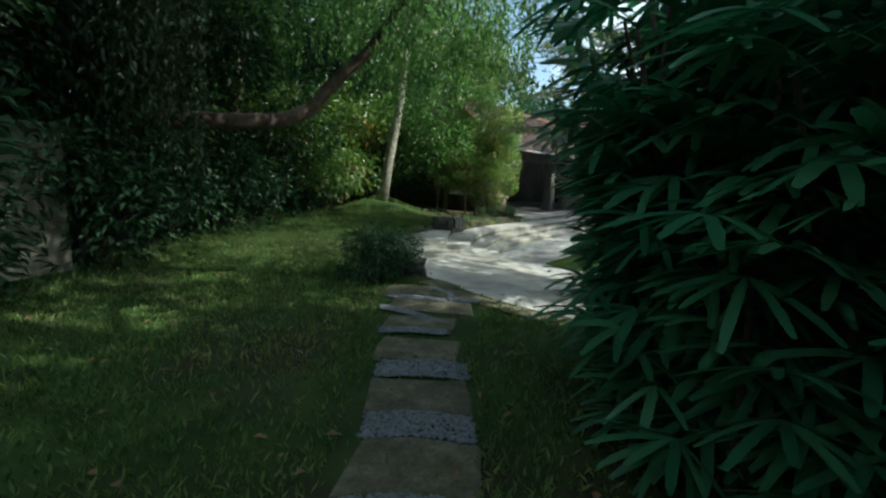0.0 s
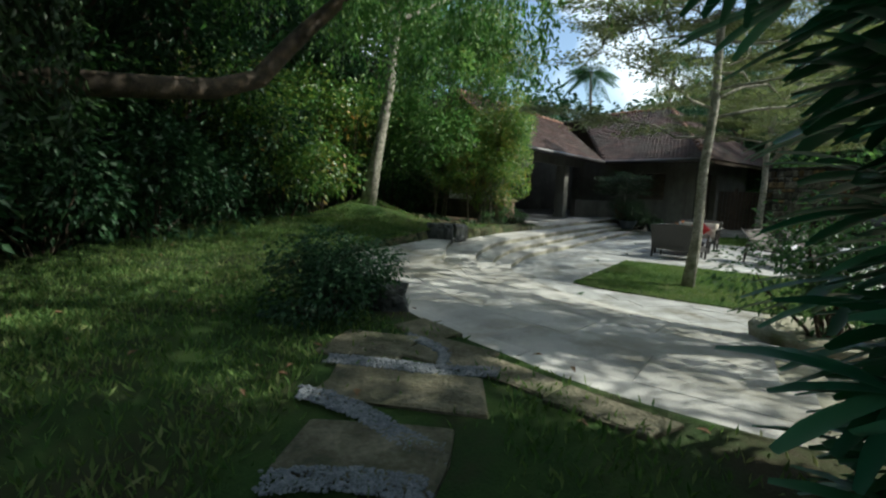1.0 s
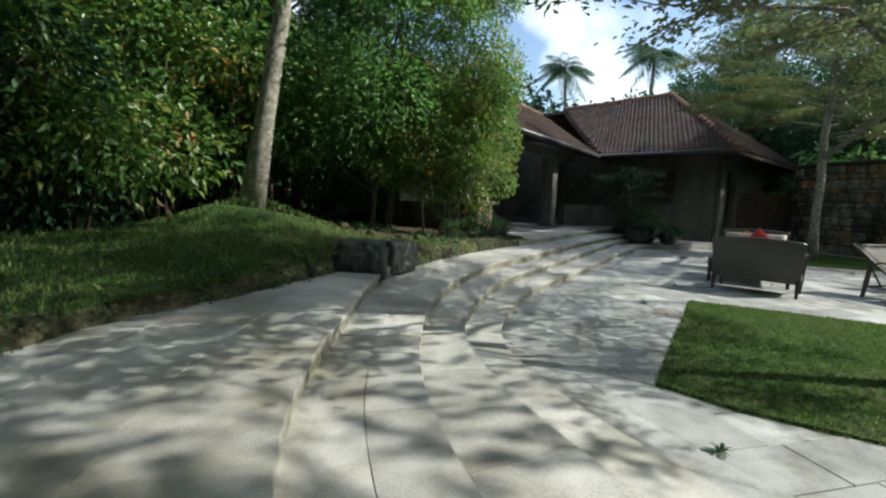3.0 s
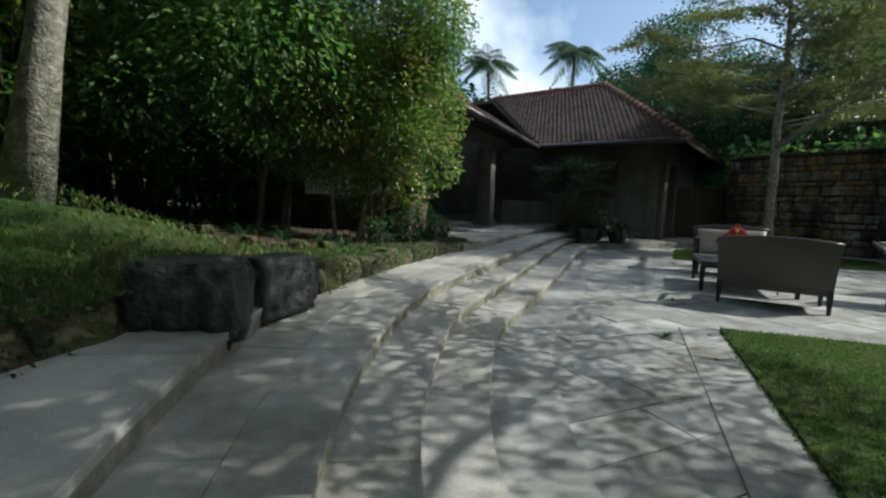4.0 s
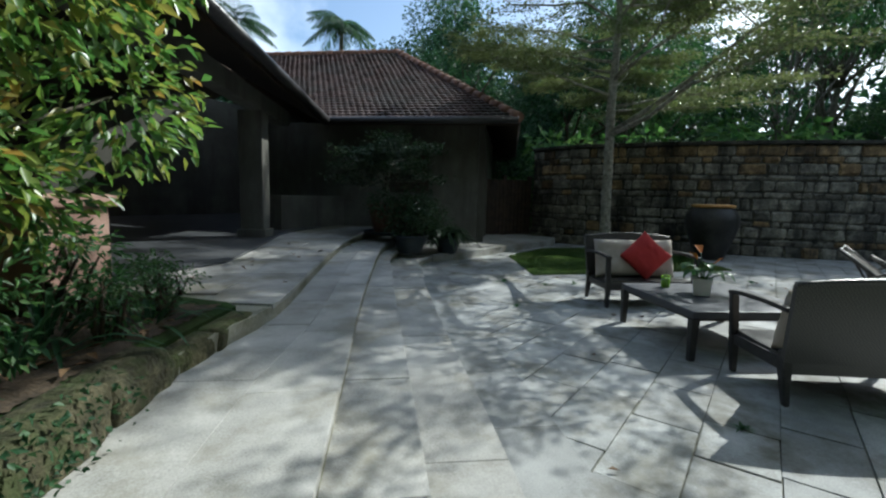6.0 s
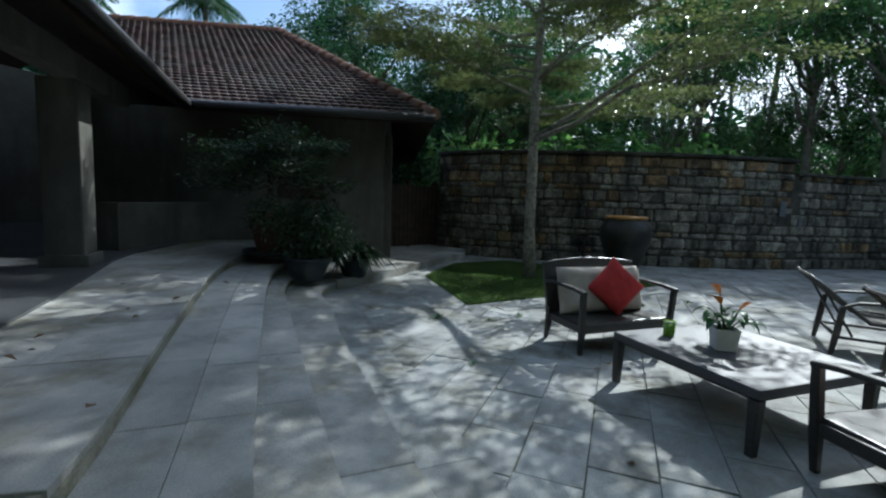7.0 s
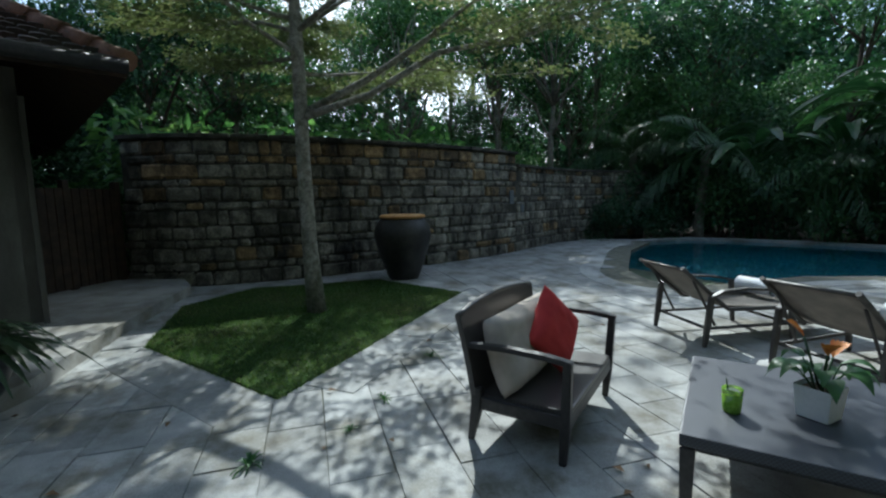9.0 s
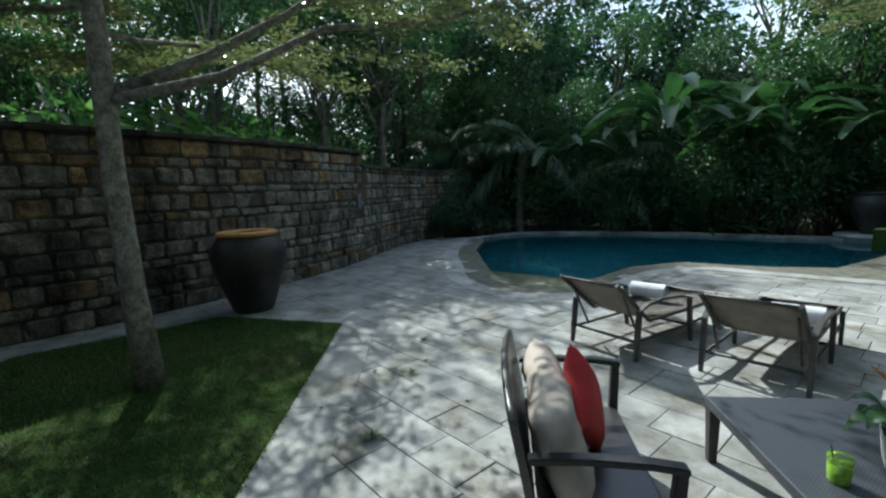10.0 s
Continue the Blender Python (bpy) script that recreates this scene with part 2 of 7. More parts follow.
M_ORANGE = surface("orange_petal", [(0.60, 0.14, 0.02), (0.75, 0.24, 0.03), (0.80, 0.34, 0.06)], 20, 0.5, 80, 0.1, 0.002)
M_BRICK = surface("pink_stone", [(0.24, 0.14, 0.11), (0.34, 0.21, 0.16), (0.42, 0.28, 0.22)], 4, 0.9, 60, 0.5, 0.01)
M_POOL = surface("teal_pool_tile", [(0.01, 0.15, 0.2), (0.02, 0.205, 0.26), (0.035, 0.26, 0.32)], 2, 0.5, 30, 0.2, 0.004)
M_SHELF = surface("beach_shelf_stone", [(0.24, 0.20, 0.12), (0.34, 0.29, 0.19), (0.42, 0.36, 0.25)], 3, 0.8, 50, 0.3, 0.006)
M_PATHSTONE = surface("path_flagstone", [(0.055, 0.055, 0.032), (0.12, 0.108, 0.066), (0.21, 0.188, 0.125)], 5, 0.9, 45, 0.9, 0.03, spread=0.15, stain=(0.048, 0.056, 0.022), stain_scale=2.6)
# bluish base colour puts the sky's reflection into the table's dark weave
M_TABLE = weave("table_rattan", (0.03, 0.034, 0.042), (0.06, 0.067, 0.083), 0.009, 0.48)
M_PEBBLE = surface("blue_grey_pebble", [(0.085, 0.097, 0.105), (0.15, 0.165, 0.175), (0.23, 0.245, 0.25)], 30, 0.7, 120, 0.5, 0.004)
M_PLASTER = surface("old_boundary_plaster", [(0.22, 0.21, 0.17), (0.33, 0.31, 0.26), (0.42, 0.40, 0.34)], 1.8, 0.92, 50, 0.4, 0.01, stain=(0.10, 0.11, 0.07), stain_scale=0.8)
M_PALEWOOD = surface("pale_board", [(0.40, 0.42, 0.38), (0.55, 0.57, 0.52), (0.66, 0.67, 0.62)], 6, 0.8, 60, 0.3, 0.004)


def glass_like(name, colour, rough=0.02, ior=1.33):
    m = bpy.data.materials.new(name)
    m.use_nodes = True
    b = m.node_tree.nodes["Principled BSDF"]
    b.inputs["Base Color"].default_value = (*colour, 1)
    b.inputs["Transmission Weight"].default_value = 1.0
    b.inputs["Roughness"].default_value, b.inputs["IOR"].default_value = rough, ior
    return m


M_WATER = glass_like("pool_water", (0.72, 0.95, 0.98), 0.03)
wt = M_WATER.node_tree
wv = wt.nodes.new("ShaderNodeTexNoise")
wv.inputs["Scale"].default_value, wv.inputs["Detail"].default_value = 2.2, 3
wb = wt.nodes.new("ShaderNodeBump")
wb.inputs["Strength"].default_value, wb.inputs["Distance"].default_value = 0.35, 0.05
wt.links.new(wv.outputs["Fac"], wb.inputs["Height"])
wt.links.new(wb.outputs["Normal"], wt.nodes["Principled BSDF"].inputs["Normal"])
M_DRINK = surface("green_drink", [(0.13, 0.26, 0.02), (0.20, 0.37, 0.035), (0.32, 0.48, 0.10)], 60, 0.12, 90, 0.05)
M_GLASS = glass_like("clear_glass", (0.95, 0.98, 0.96), 0.02, 1.45)


# ---- mesh helpers ----
def part(name, bm, material, parent=None, label="", smooth=False):
    """Links a bmesh as one mesh object, under a thing or part if given."""
    me = bpy.data.meshes.new(name)
    if smooth:
        for f in bm.faces:
            f.smooth = True
    bm.to_mesh(me)
    bm.free()
    me.materials.append(material)
    ob = new(name, me)
    if parent is not None:
        ob.parent = parent
    if label:
        tagged(ob, label)
    return ob


def mesh_of(name, verts, faces, material, smooth=False):
    me = bpy.data.meshes.new(name)
    me.from_pydata(verts, [], faces)
    me.materials.append(material)
    if smooth:
        me.polygons.foreach_set("use_smooth", [True] * len(me.polygons))
    me.update()
    return me


def thing(name, m, label, category, group="", kind=""):
    ob = new(name)
    ob.matrix_world = m
    ob.empty_display_size = 0.1
    return tagged(ob, label, category, group, kind)


def box(bm, cx, cy, cz, sx, sy, sz, bevel=0.0, m=None):
    got = bmesh.ops.create_cube(bm, size=1.0)["verts"]
    t = Matrix.Translation((cx, cy, cz)) @ Matrix.Diagonal((sx, sy, sz, 1))
    if m is not None:
        t = m @ t
    bmesh.ops.transform(bm, matrix=t, verts=got)
    if bevel:
        es = list({e for v in got for e in v.link_edges})
        bmesh.ops.bevel(bm, geom=es, offset=bevel, segments=2, affect="EDGES", profile=0.6)
    return bm


def boxed(cx, cy, cz, sx, sy, sz, bevel=0.0, m=None):
    return box(bmesh.new(), cx, cy, cz, sx, sy, sz, bevel, m)


def tube(bm, pts, radii, sides=8, cap=True):
    """A tapered tube along a line of points."""
    pts = [Vector(p) for p in pts]
    rings, side = [], Vector((1, 0, 0))
    for i, p in enumerate(pts):
        d = (pts[min(i + 1, len(pts) - 1)] - pts[max(i - 1, 0)]).normalized()
        side = (side - d * side.dot(d))
        if side.length < 1e-3:
            side = d.orthogonal()
        side.normalize()
        up = d.cross(side)
        r = radii[i] if hasattr(radii, "__len__") else radii
        rings.append([bm.verts.new(p + (side * math.cos(a) + up * math.sin(a)) * r) for a in [2 * math.pi * k / sides for k in range(sides)]])
    for a, b in zip(rings, rings[1:]):
        for k in range(sides):
            bm.faces.new((a[k], a[(k + 1) % sides], b[(k + 1) % sides], b[k])).smooth = True
    if cap:
        bm.faces.new(rings[0][::-1])
        bm.faces.new(rings[-1])
    return bm


def lathe(bm, profile, sides=28, closed=False):
    rings = [[bm.verts.new((r * math.cos(2 * math.pi * k / sides), r * math.sin(2 * math.pi * k / sides), z)) for k in range(sides)] for r, z in profile]
    for a, b in zip(rings, rings[1:] + ([rings[0]] if closed else [])):
        for k in range(sides):
            bm.faces.new((a[k], a[(k + 1) % sides], b[(k + 1) % sides], b[k])).smooth = True
    return bm


def prism(bm, outline, z0, z1, bevel=0.0):
    """An upright prism over an outline of (x, y), counter-clockwise; z1 may be a function of x, y."""
    top = z1 if callable(z1) else (lambda x, y: z1)
    low = [bm.verts.new((x, y, z0)) for x, y in outline]
    up = [bm.verts.new((x, y, top(x, y))) for x, y in outline]
    n = len(outline)
    f = bm.faces.new(up)
    bm.faces.new(low[::-1])
    for k in range(n):
        bm.faces.new((low[k], low[(k + 1) % n], up[(k + 1) % n], up[k]))
    if bevel:
        bmesh.ops.bevel(bm, geom=list(f.edges), offset=bevel, segments=1, affect="EDGES")
    bmesh.ops.recalc_face_normals(bm, faces=bm.faces)
    return bm


def curve(points, step=0.25):
    """A smooth line (Catmull-Rom) through points, resampled evenly."""
    p = [np.array(q, float) for q in points]
    p = [2 * p[0] - p[1]] + p + [2 * p[-1] - p[-2]]
    out = []
    for a, b, c, d in zip(p, p[1:], p[2:], p[3:]):
        for t in np.linspace(0, 1, 12, endpoint=False):
            out.append(0.5 * (2 * b + (c - a) * t + (2 * a - 5 * b + 4 * c - d) * t * t + (3 * b - a - 3 * c + d) * t ** 3))
    out.append(p[-2])
    out = np.array(out)
    s = np.concatenate([[0], np.cumsum(np.hypot(*np.diff(out, axis=0).T[:2]))])
    k = max(2, int(round(s[-1] / step)) + 1)
    w = np.linspace(0, s[-1], k)
    return np.stack([np.interp(w, s, out[:, i]) for i in range(out.shape[1])], 1)


def leaf_mesh(name, centres, ways, ups, lengths, widths, material, fold=0.25, droop=0.15):
    """Many folded leaves in one mesh: each has a stalk end, two sides and a tip."""
    c, d, u = (np.asarray(a, float) for a in (centres, ways, ups))
    d /= np.linalg.norm(d, axis=1, keepdims=True) + 1e-9
    s = np.cross(d, u)
    s /= np.linalg.norm(s, axis=1, keepdims=True) + 1e-9
    u = np.cross(s, d)
    L, W = np.asarray(lengths)[:, None], np.asarray(widths)[:, None]
    mid = c + d * L * 0.45
    v = np.stack([c, mid + s * W * 0.5 + u * W * fold, c + d * L - u * L * droop, mid - s * W * 0.5 + u * W * fold], 1).reshape(-1, 3)
    n = len(c)
    k = np.arange(n)[:, None] * 4
    tri = np.concatenate([k + [0, 1, 2], k + [0, 2, 3]], 1).reshape(-1)
    me = bpy.data.meshes.new(name)
    me.vertices.add(4 * n)
    me.vertices.foreach_set("co", v.ravel())
    me.loops.add(6 * n)
    me.loops.foreach_set("vertex_index", tri)
    me.polygons.add(2 * n)
    me.polygons.foreach_set("loop_start", np.arange(0, 6 * n, 3))
    me.polygons.foreach_set("loop_total", np.full(2 * n, 3))
    me.materials.append(material)
    me.update(calc_edges=True)
    return me


def unit(rng, n):
    v = rng.normal(size=(n, 3))
    return v / np.linalg.norm(v, axis=1, keepdims=True)


def clump_leaves(rng, centres, radii, per, flat=0.8):
    """Places and directions of leaves in rounded clumps, thicker towards the outside."""
    cs, ds = [], []
    for c, r in zip(centres, radii):
        n = int(per * r * r)
        d = unit(rng, n)
        rad = r * (0.35 + 0.65 * rng.random(n) ** 0.5)[:, None] * (0.8 + 0.4 * rng.random(n))[:, None]
        cs.append(np.asarray(c) + d * rad * [1, 1, flat])
        w = d * [1, 1, 0.5] + unit(rng, n) * 0.7 + [0, 0, -0.35]
        ds.append(w)
    return np.concatenate(cs), np.concatenate(ds)


# ---- plan: step edges from the lawn out to the house, levels fall to the right ----
E0 = [(2.4, 4.6), (1.5, 5.2), (0.8, 5.95), (0.35, 6.7), (0.1, 7.5), (0.03, 8.3), (0.07, 9.1), (0.09, 9.8), (0.17, 10.5), (0.3, 11.15), (0.53, 11.85), (0.94, 12.64), (1.6, 13.66), (2.25, 14.42), (2.95, 15.05), (3.8, 16.2), (4.7, 17.4), (5.6, 18.5), (6.5, 19.3), (7.6, 20.0)]
E1 = [(3.0, 5.0), (2.0, 5.7), (1.4, 6.25), (0.95, 6.85), (0.68, 7.5), (0.54, 8.3), (0.55, 9.1), (0.63, 9.8), (0.8, 10.5), (1.12, 11.4), (1.53, 12.15), (2.27, 13.2), (3.0, 14.2), (3.65, 15.1), (4.6, 16.35), (5.5, 17.5), (6.2, 18.3), (7.0, 18.9)]
E2 = [(3.6, 5.5), (2.6, 6.0), (1.95, 6.5), (1.5, 7.1), (1.15, 7.9), (0.92, 8.7), (0.87, 9.3), (0.93, 9.8), (1.06, 10.3), (1.5, 11.45), (1.95, 12.15), (2.7, 13.2), (3.6, 14.5), (4.3, 15.5), (5.15, 16.7), (5.8, 17.6), (6.4, 18.2), (7.2, 18.7)]
E3 = [(4.0, 6.0), (3.1, 6.3), (2.4, 6.8), (1.85, 7.5), (1.45, 8.3), (1.22, 9.1), (1.2, 9.7), (1.33, 10.2), (1.52, 10.7), (1.85, 11.45), (2.3, 12.1), (2.85, 12.8), (3.4, 13.55), (4.0, 14.42), (4.85, 15.6), (5.4, 16.35), (5.95, 17.0), (6.35, 17.6), (6.9, 17.95), (7.7, 18.1)]
RISE = 0.11
KERB = [(9.0, 3.2), (5.0, 3.4), (2.6, 3.45), (1.9, 3.7), (1.44, 3.94), (1.07, 4.18), (0.71, 4.55), (0.45, 4.84), (0.13, 5.24), (-0.2, 5.72), (-0.64, 6.28), (-1.06, 6.8), (-1.28, 7.3), (-1.32, 8.0), (-1.21, 8.66), (-0.93, 9.13), (-0.57, 9.78), (-0.24, 10.5), (0.08, 11.05), (0.38, 11.5), (0.58, 11.86), (0.77, 12.2), (1.0, 12.62), (1.28, 13.06), (1.66, 13.62), (2.16, 14.28), (2.72, 14.86)]


def smooth_to(a, b, x):
    t = min(1.0, max(0.0, (x - a) / (b - a)))
    return t * t * (3 - 2 * t)


def lawn_height(x, y):
    """Height of the grass bank beside the steps."""
    h = 0.455 + 0.10 * smooth_to(5.6, 7.6, y) + 0.07 * smooth_to(8.6, 11.0, y)
    h += 0.5 * max(0.0, 1 - math.hypot(x + 1.85, y - 12.75) / 1.45) ** 1.35
    h += 0.03 * smooth_to(0.0, -1.6, x - 0.45 * (y - 11.5)) * smooth_to(9.0, 11.0, y)
    h += 0.03 * math.exp(-(((x + 2.4) ** 2 + (y - 12.0) ** 2) / 5.0))
    h -= (0.085 * smooth_to(10.8, 12.2, y) + 0.05 * smooth_to(12.8, 14.6, y)) * smooth_to(-0.9, 0.4, x)
    return h + 0.02 * noise.noise((x * 0.9, y * 0.9, 0.3))


# ground reaching the horizon, with the pool's opening left in it
POOL = [(17.2, 8.0), (15.2, 9.7), (13.2, 10.85), (12.2, 11.4), (11.2, 11.6), (10.5, 11.4), (10.15, 10.9), (10.15, 10.2), (10.35, 9.3), (10.45, 8.4), (10.1, 7.55), (9.2, 7.2), (7.8, 6.8), (6.4, 6.1), (6.0, 4.5), (7.0, 2.4), (9.3, 1.3), (12.0, 2.0), (15.0, 3.4), (17.4, 5.6)]
pool_line = curve(POOL + POOL[:1], 0.3)[:-1]


def ring_sheet(inner, z, far, material, name):
    """A sheet with a hole: from the inner outline (any turn) out to a square of half width far."""
    cx, cy = np.mean(inner, axis=0)
    verts, faces = [], []
    n = len(inner)
    ks = (1.0, 1.3, 2.0, 4.0, 12.0, 40.0, 120.0)
    for k in ks:
        for x, y in inner:
            d = np.array((x - cx, y - cy))
            p = (cx, cy) + d * k
            if k > 100:
                d = d / max(abs(d)) * far
                p = (cx, cy) + d
            verts.append((p[0], p[1], z))
    for r in range(len(ks) - 1):
        for i in range(n):
            j = (i + 1) % n
            faces.append((r * n + i, r * n + j, (r + 1) * n + j, (r + 1) * n + i))
    return new(name, mesh_of(name, verts, faces, material))


ground = ring_sheet(pool_line, -0.16, 900, M_SOIL, "ground")
tagged(ground, "dark soil with leaf litter under the trees", "ground", kind="structure")

# lower patio: a bed of dark joint soil with sawn stone slabs on it
bm = bmesh.new()
PATIO = [(0.0, 3.2), (8.5, 2.6), (8.6, 5.9), (9.4, 6.6), (10.7, 7.2), (11.0, 8.4), (10.75, 9.5), (10.6, 10.6), (11.2, 11.0), (12.2, 10.8), (13.2, 10.25), (15.2, 9.1), (17.0, 7.5), (18.6, 8.2), (17.6, 10.6), (15.8, 12.3), (14.3, 14.1), (13.6, 15.6), (13.0, 16.9), (12.7, 18.2), (12.8, 19.8), (10.0, 20.5), (4.0, 19.0), (0.0, 12.0), (-1.0, 8.0), (-0.5, 4.5)]
prism(bm, PATIO, -0.15, -0.014)
me = bpy.data.meshes.new("pavement")
bm.to_mesh(me)
bm.free()
me.materials.append(M_JOINT)
patio = new("pavement", me)
tagged(patio, "patio of pale sawn stone slabs with dark joints", "pavement", kind="structure")

# pool: shell, beach shelf, water, coping
bm = bmesh.new()
top = [bm.verts.new((x, y, -0.03)) for x, y in pool_line]
c0 = np.mean(pool_line, axis=0)
low = [bm.verts.new((*(c0 + (np.array(p) - c0) * 0.985), -1.5)) for p in pool_line]
for k in range(len(top)):
    bm.faces.new((top[k], low[k], low[(k + 1) % len(top)], top[(k + 1) % len(top)]))
bm.faces.new(low)
pool = part("swimming_pool", bm, M_POOL)
tagged(pool, "free-form swimming pool with teal tiles", "swimming pool", kind="structure")
bm = bmesh.new()
SHELF = [(13.4, 10.55), (12.2, 11.3), (11.2, 11.5), (10.5, 11.3), (10.22, 10.8), (10.3, 10.1), (10.5, 9.6), (11.2, 9.7), (12.0, 10.0)]
prism(bm, SHELF, -1.45, -0.22)
part("shelf", bm, M_SHELF, pool, "shallow sandy stone beach shelf")
bm = bmesh.new()
f = bm.faces.new([bm.verts.new((x, y, -0.075)) for x, y in pool_line])
bmesh.ops.triangulate(bm, faces=[f])
if sum(q.normal.z for q in bm.faces) < 0:
    bmesh.ops.reverse_faces(bm, faces=bm.faces)
water = part("water", bm, M_WATER)
water.visible_shadow = False
tagged(water, "still clear blue pool water with soft ripples", "water", kind="structure")
bm = bmesh.new()
rings = []
for off, z in ((0.0, -0.12), (-0.03, -0.004), (-0.015, 0.008), (0.34, 0.008), (0.36, -0.04)):
    ring = []
    n = len(pool_line)
    for k in range(n):
        t = pool_line[(k + 1) % n] - pool_line[k - 1]
        t = t / np.hypot(*t)
        nrm = np.array((-t[1], t[0]))
        x, y = pool_line[k] + nrm * off * COPING_SIDE
        ring.append(bm.verts.new((x, y, z)))
    rings.append(ring)
for a, b in zip(rings, rings[1:]):
    for k in range(n):
        bm.faces.new((a[k], a[(k + 1) % n], b[(k + 1) % n], b[k]))
bmesh.ops.recalc_face_normals(bm, faces=bm.faces)
coping = part("coping", bm, M_PAVE)
tagged(coping, "rounded pale stone pool coping", "pool edge", kind="structure")


# steps: four stacked levels, each a mossy core with stone treads
def offset_line(line, d):
    t = np.gradient(line, axis=0)
    t /= np.hypot(*t.T)[:, None]
    return line + np.stack([-t[:, 1], t[:, 0]], 1) * d


edges = [curve(e, 0.3) for e in (E3, E2, E1, E0)]
step_things = []
left_under = [(8.0, 21.0), (5.2, 22.5), (2.5, 18.0), (0.6, 13.0), (-1.2, 10.4), (-1.9, 8.0), (-1.3, 5.9), (0.2, 4.3), (1.6, 3.4), (3.4, 3.6)]
for lvl, e in enumerate(edges):
    z = RISE * (lvl + 1)
    bm = bmesh.new()
    prism(bm, [tuple(p) for p in e] + left_under, -0.1, z - 0.014)
    s = part("step", bm, M_RISER)
    tagged(s, "curved stone garden step with mossy riser", "step", "curved garden steps", "structure")
    step_things.append(s)

# lawn bank beside the steps: from the kerb out under the trees
kerb = curve(KERB, 0.25)
verts, faces = [], []
COLS = [0.13, 0.2, 0.35, 0.7, 1.1, 1.6, 2.2, 3.0, 4.0, 5.5, 8.0, 12.0, 20.0, 40.0]
kn = len(kerb)
for i, (x, y) in enumerate(kerb):
    a = smooth_to(0.5, 1.0, i / kn * 2.2)
    way = np.array((-1.0, -0.25 * (1 - a) - 0.0)) if y > 4.6 else np.array((-0.75, -0.65))
    if y < 4.0:
        way = np.array((-0.35, -0.94))
    if y > 12.5:
        a = smooth_to(12.5, 14.6, y)
        way = np.array((-0.86 + 0.36 * a, 0.5 + 0.37 * a))
    for c in COLS:
        px, py = np.array((x, y)) + way * c
        verts.append((px, py, lawn_height(px, py) - (0.02 if c < 0.14 else 0)))
nc = len(COLS)
for i in range(kn - 1):
    for j in range(nc - 1):
        faces.append((i * nc + j, (i + 1) * nc + j, (i + 1) * nc + j + 1, i * nc + j + 1))
    # kerb face down to the paving
base0 = len(verts)
for i in range(kn):
    verts.append((verts[i * nc][0], verts[i * nc][1], -0.05))
for i in range(kn - 1):
    faces.append((base0 + i, base0 + i + 1, (i + 1) * nc, i * nc))
lawn = new("lawn", mesh_of("lawn", verts, faces, M_TURF))
tagged(lawn, "shaded grass bank edging the stone steps", "lawn", kind="structure")


# mossy kerb stones along the bank
nk = 0
kl = curve(KERB[8:], 0.2)
pick, kk = [], 0
while kk < len(kl):
    pick.append(kl[kk])
    kk += random.choice((1, 2, 2, 3))
kl = pick + [kl[-1]]
for a, b in zip(kl, kl[1:]):
    m = (a + b) / 2
    d = b - a
    ln = float(np.hypot(*d))
    if 10.6 < m[1] < 11.3 or ln < 0.1:
        continue
    bm = bmesh.new()
    top_z = lawn_height(*m) + random.uniform(-0.05, 0.015)
    low_z = 0.25
    box(bm, 0, 0.085 + random.uniform(-0.015, 0.02), (top_z + low_z) / 2, ln + 0.01, 0.16, top_z - low_z, 0.025)
    bmesh.ops.subdivide_edges(bm, edges=[e for e in bm.edges if e.calc_length() > 0.06], cuts=3, use_grid_fill=True)
    for v in bm.verts:
        v.co += Vector((noise.noise((v.co.x * 4 + nk, v.co.z * 5, 1)), noise.noise((v.co.x * 6, v.co.z * 6 + nk, 7)), 0.5 * noise.noise((v.co.x * 6, 3, nk)))) * 0.05 + Vector((0, 0.45 * max(0, v.co.z - 0.42), 0))
    k = part("kerb_stone", bm, M_KERB, lawn, smooth=True)
    k.matrix_world = pose(m[0], m[1], 0, 0, 0, math.degrees(math.atan2(d[1], d[0])))
    nk += 1

# grass beds set into the patio
def bed(name, outline, z, label):
    bm = bmesh.new()
    prism(bm, outline, -0.1, z, 0.0)
    ob = part(name, bm, M_TURF)
    return tagged(ob, label, "lawn", kind="structure")


BED1 = [(2.12, 8.98), (2.43, 8.62), (3.0, 8.2), (3.4, 7.93), (4.4, 7.3), (5.4, 6.8), (6.3, 7.3), (6.8, 8.4), (6.55, 9.7), (5.8, 10.32), (5.15, 10.75), (4.55, 11.15), (3.95, 11.5)]
BED2 = [(7.41, 16.06), (10.75, 14.25), (12.1, 15.5), (11.9, 16.4), (11.75, 17.5), (10.6, 18.1), (8.85, 17.68)]
bed_1 = bed("grass_bed", BED1, 0.02, "sunny grass bed round a young tree")
bed_2 = bed("grass_bed", BED2, 0.015, "shaded grass bed set in the patio paving")

# low platform before the house
bm = bmesh.new()
prism(bm, [(7.0, 17.95), (7.7, 17.88), (8.15, 17.97), (9.3, 18.15), (11.55, 18.4), (12.4, 18.9), (12.6, 21.5), (8.0, 21.5), (6.6, 19.0)], -0.1, 0.14)
platform = part("platform", bm, M_STEP)
tagged(platform, "low stone platform before the house", "platform", kind="structure")
bm = bmesh.new()
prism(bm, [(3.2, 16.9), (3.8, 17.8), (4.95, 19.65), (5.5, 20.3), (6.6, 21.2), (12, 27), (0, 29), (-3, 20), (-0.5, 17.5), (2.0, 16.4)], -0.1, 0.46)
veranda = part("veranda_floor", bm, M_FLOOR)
tagged(veranda, "dark slate veranda floor in deep shade", "floor", kind="structure")


# ---- house ----
A = np.array((0.62, -0.785))
N = np.array((0.785, 0.62))
V = np.array((6.45, 20.8))
B = np.array((-0.62, -0.785))
EAVE = 2.72
RISE_R = math.tan(radians(31))


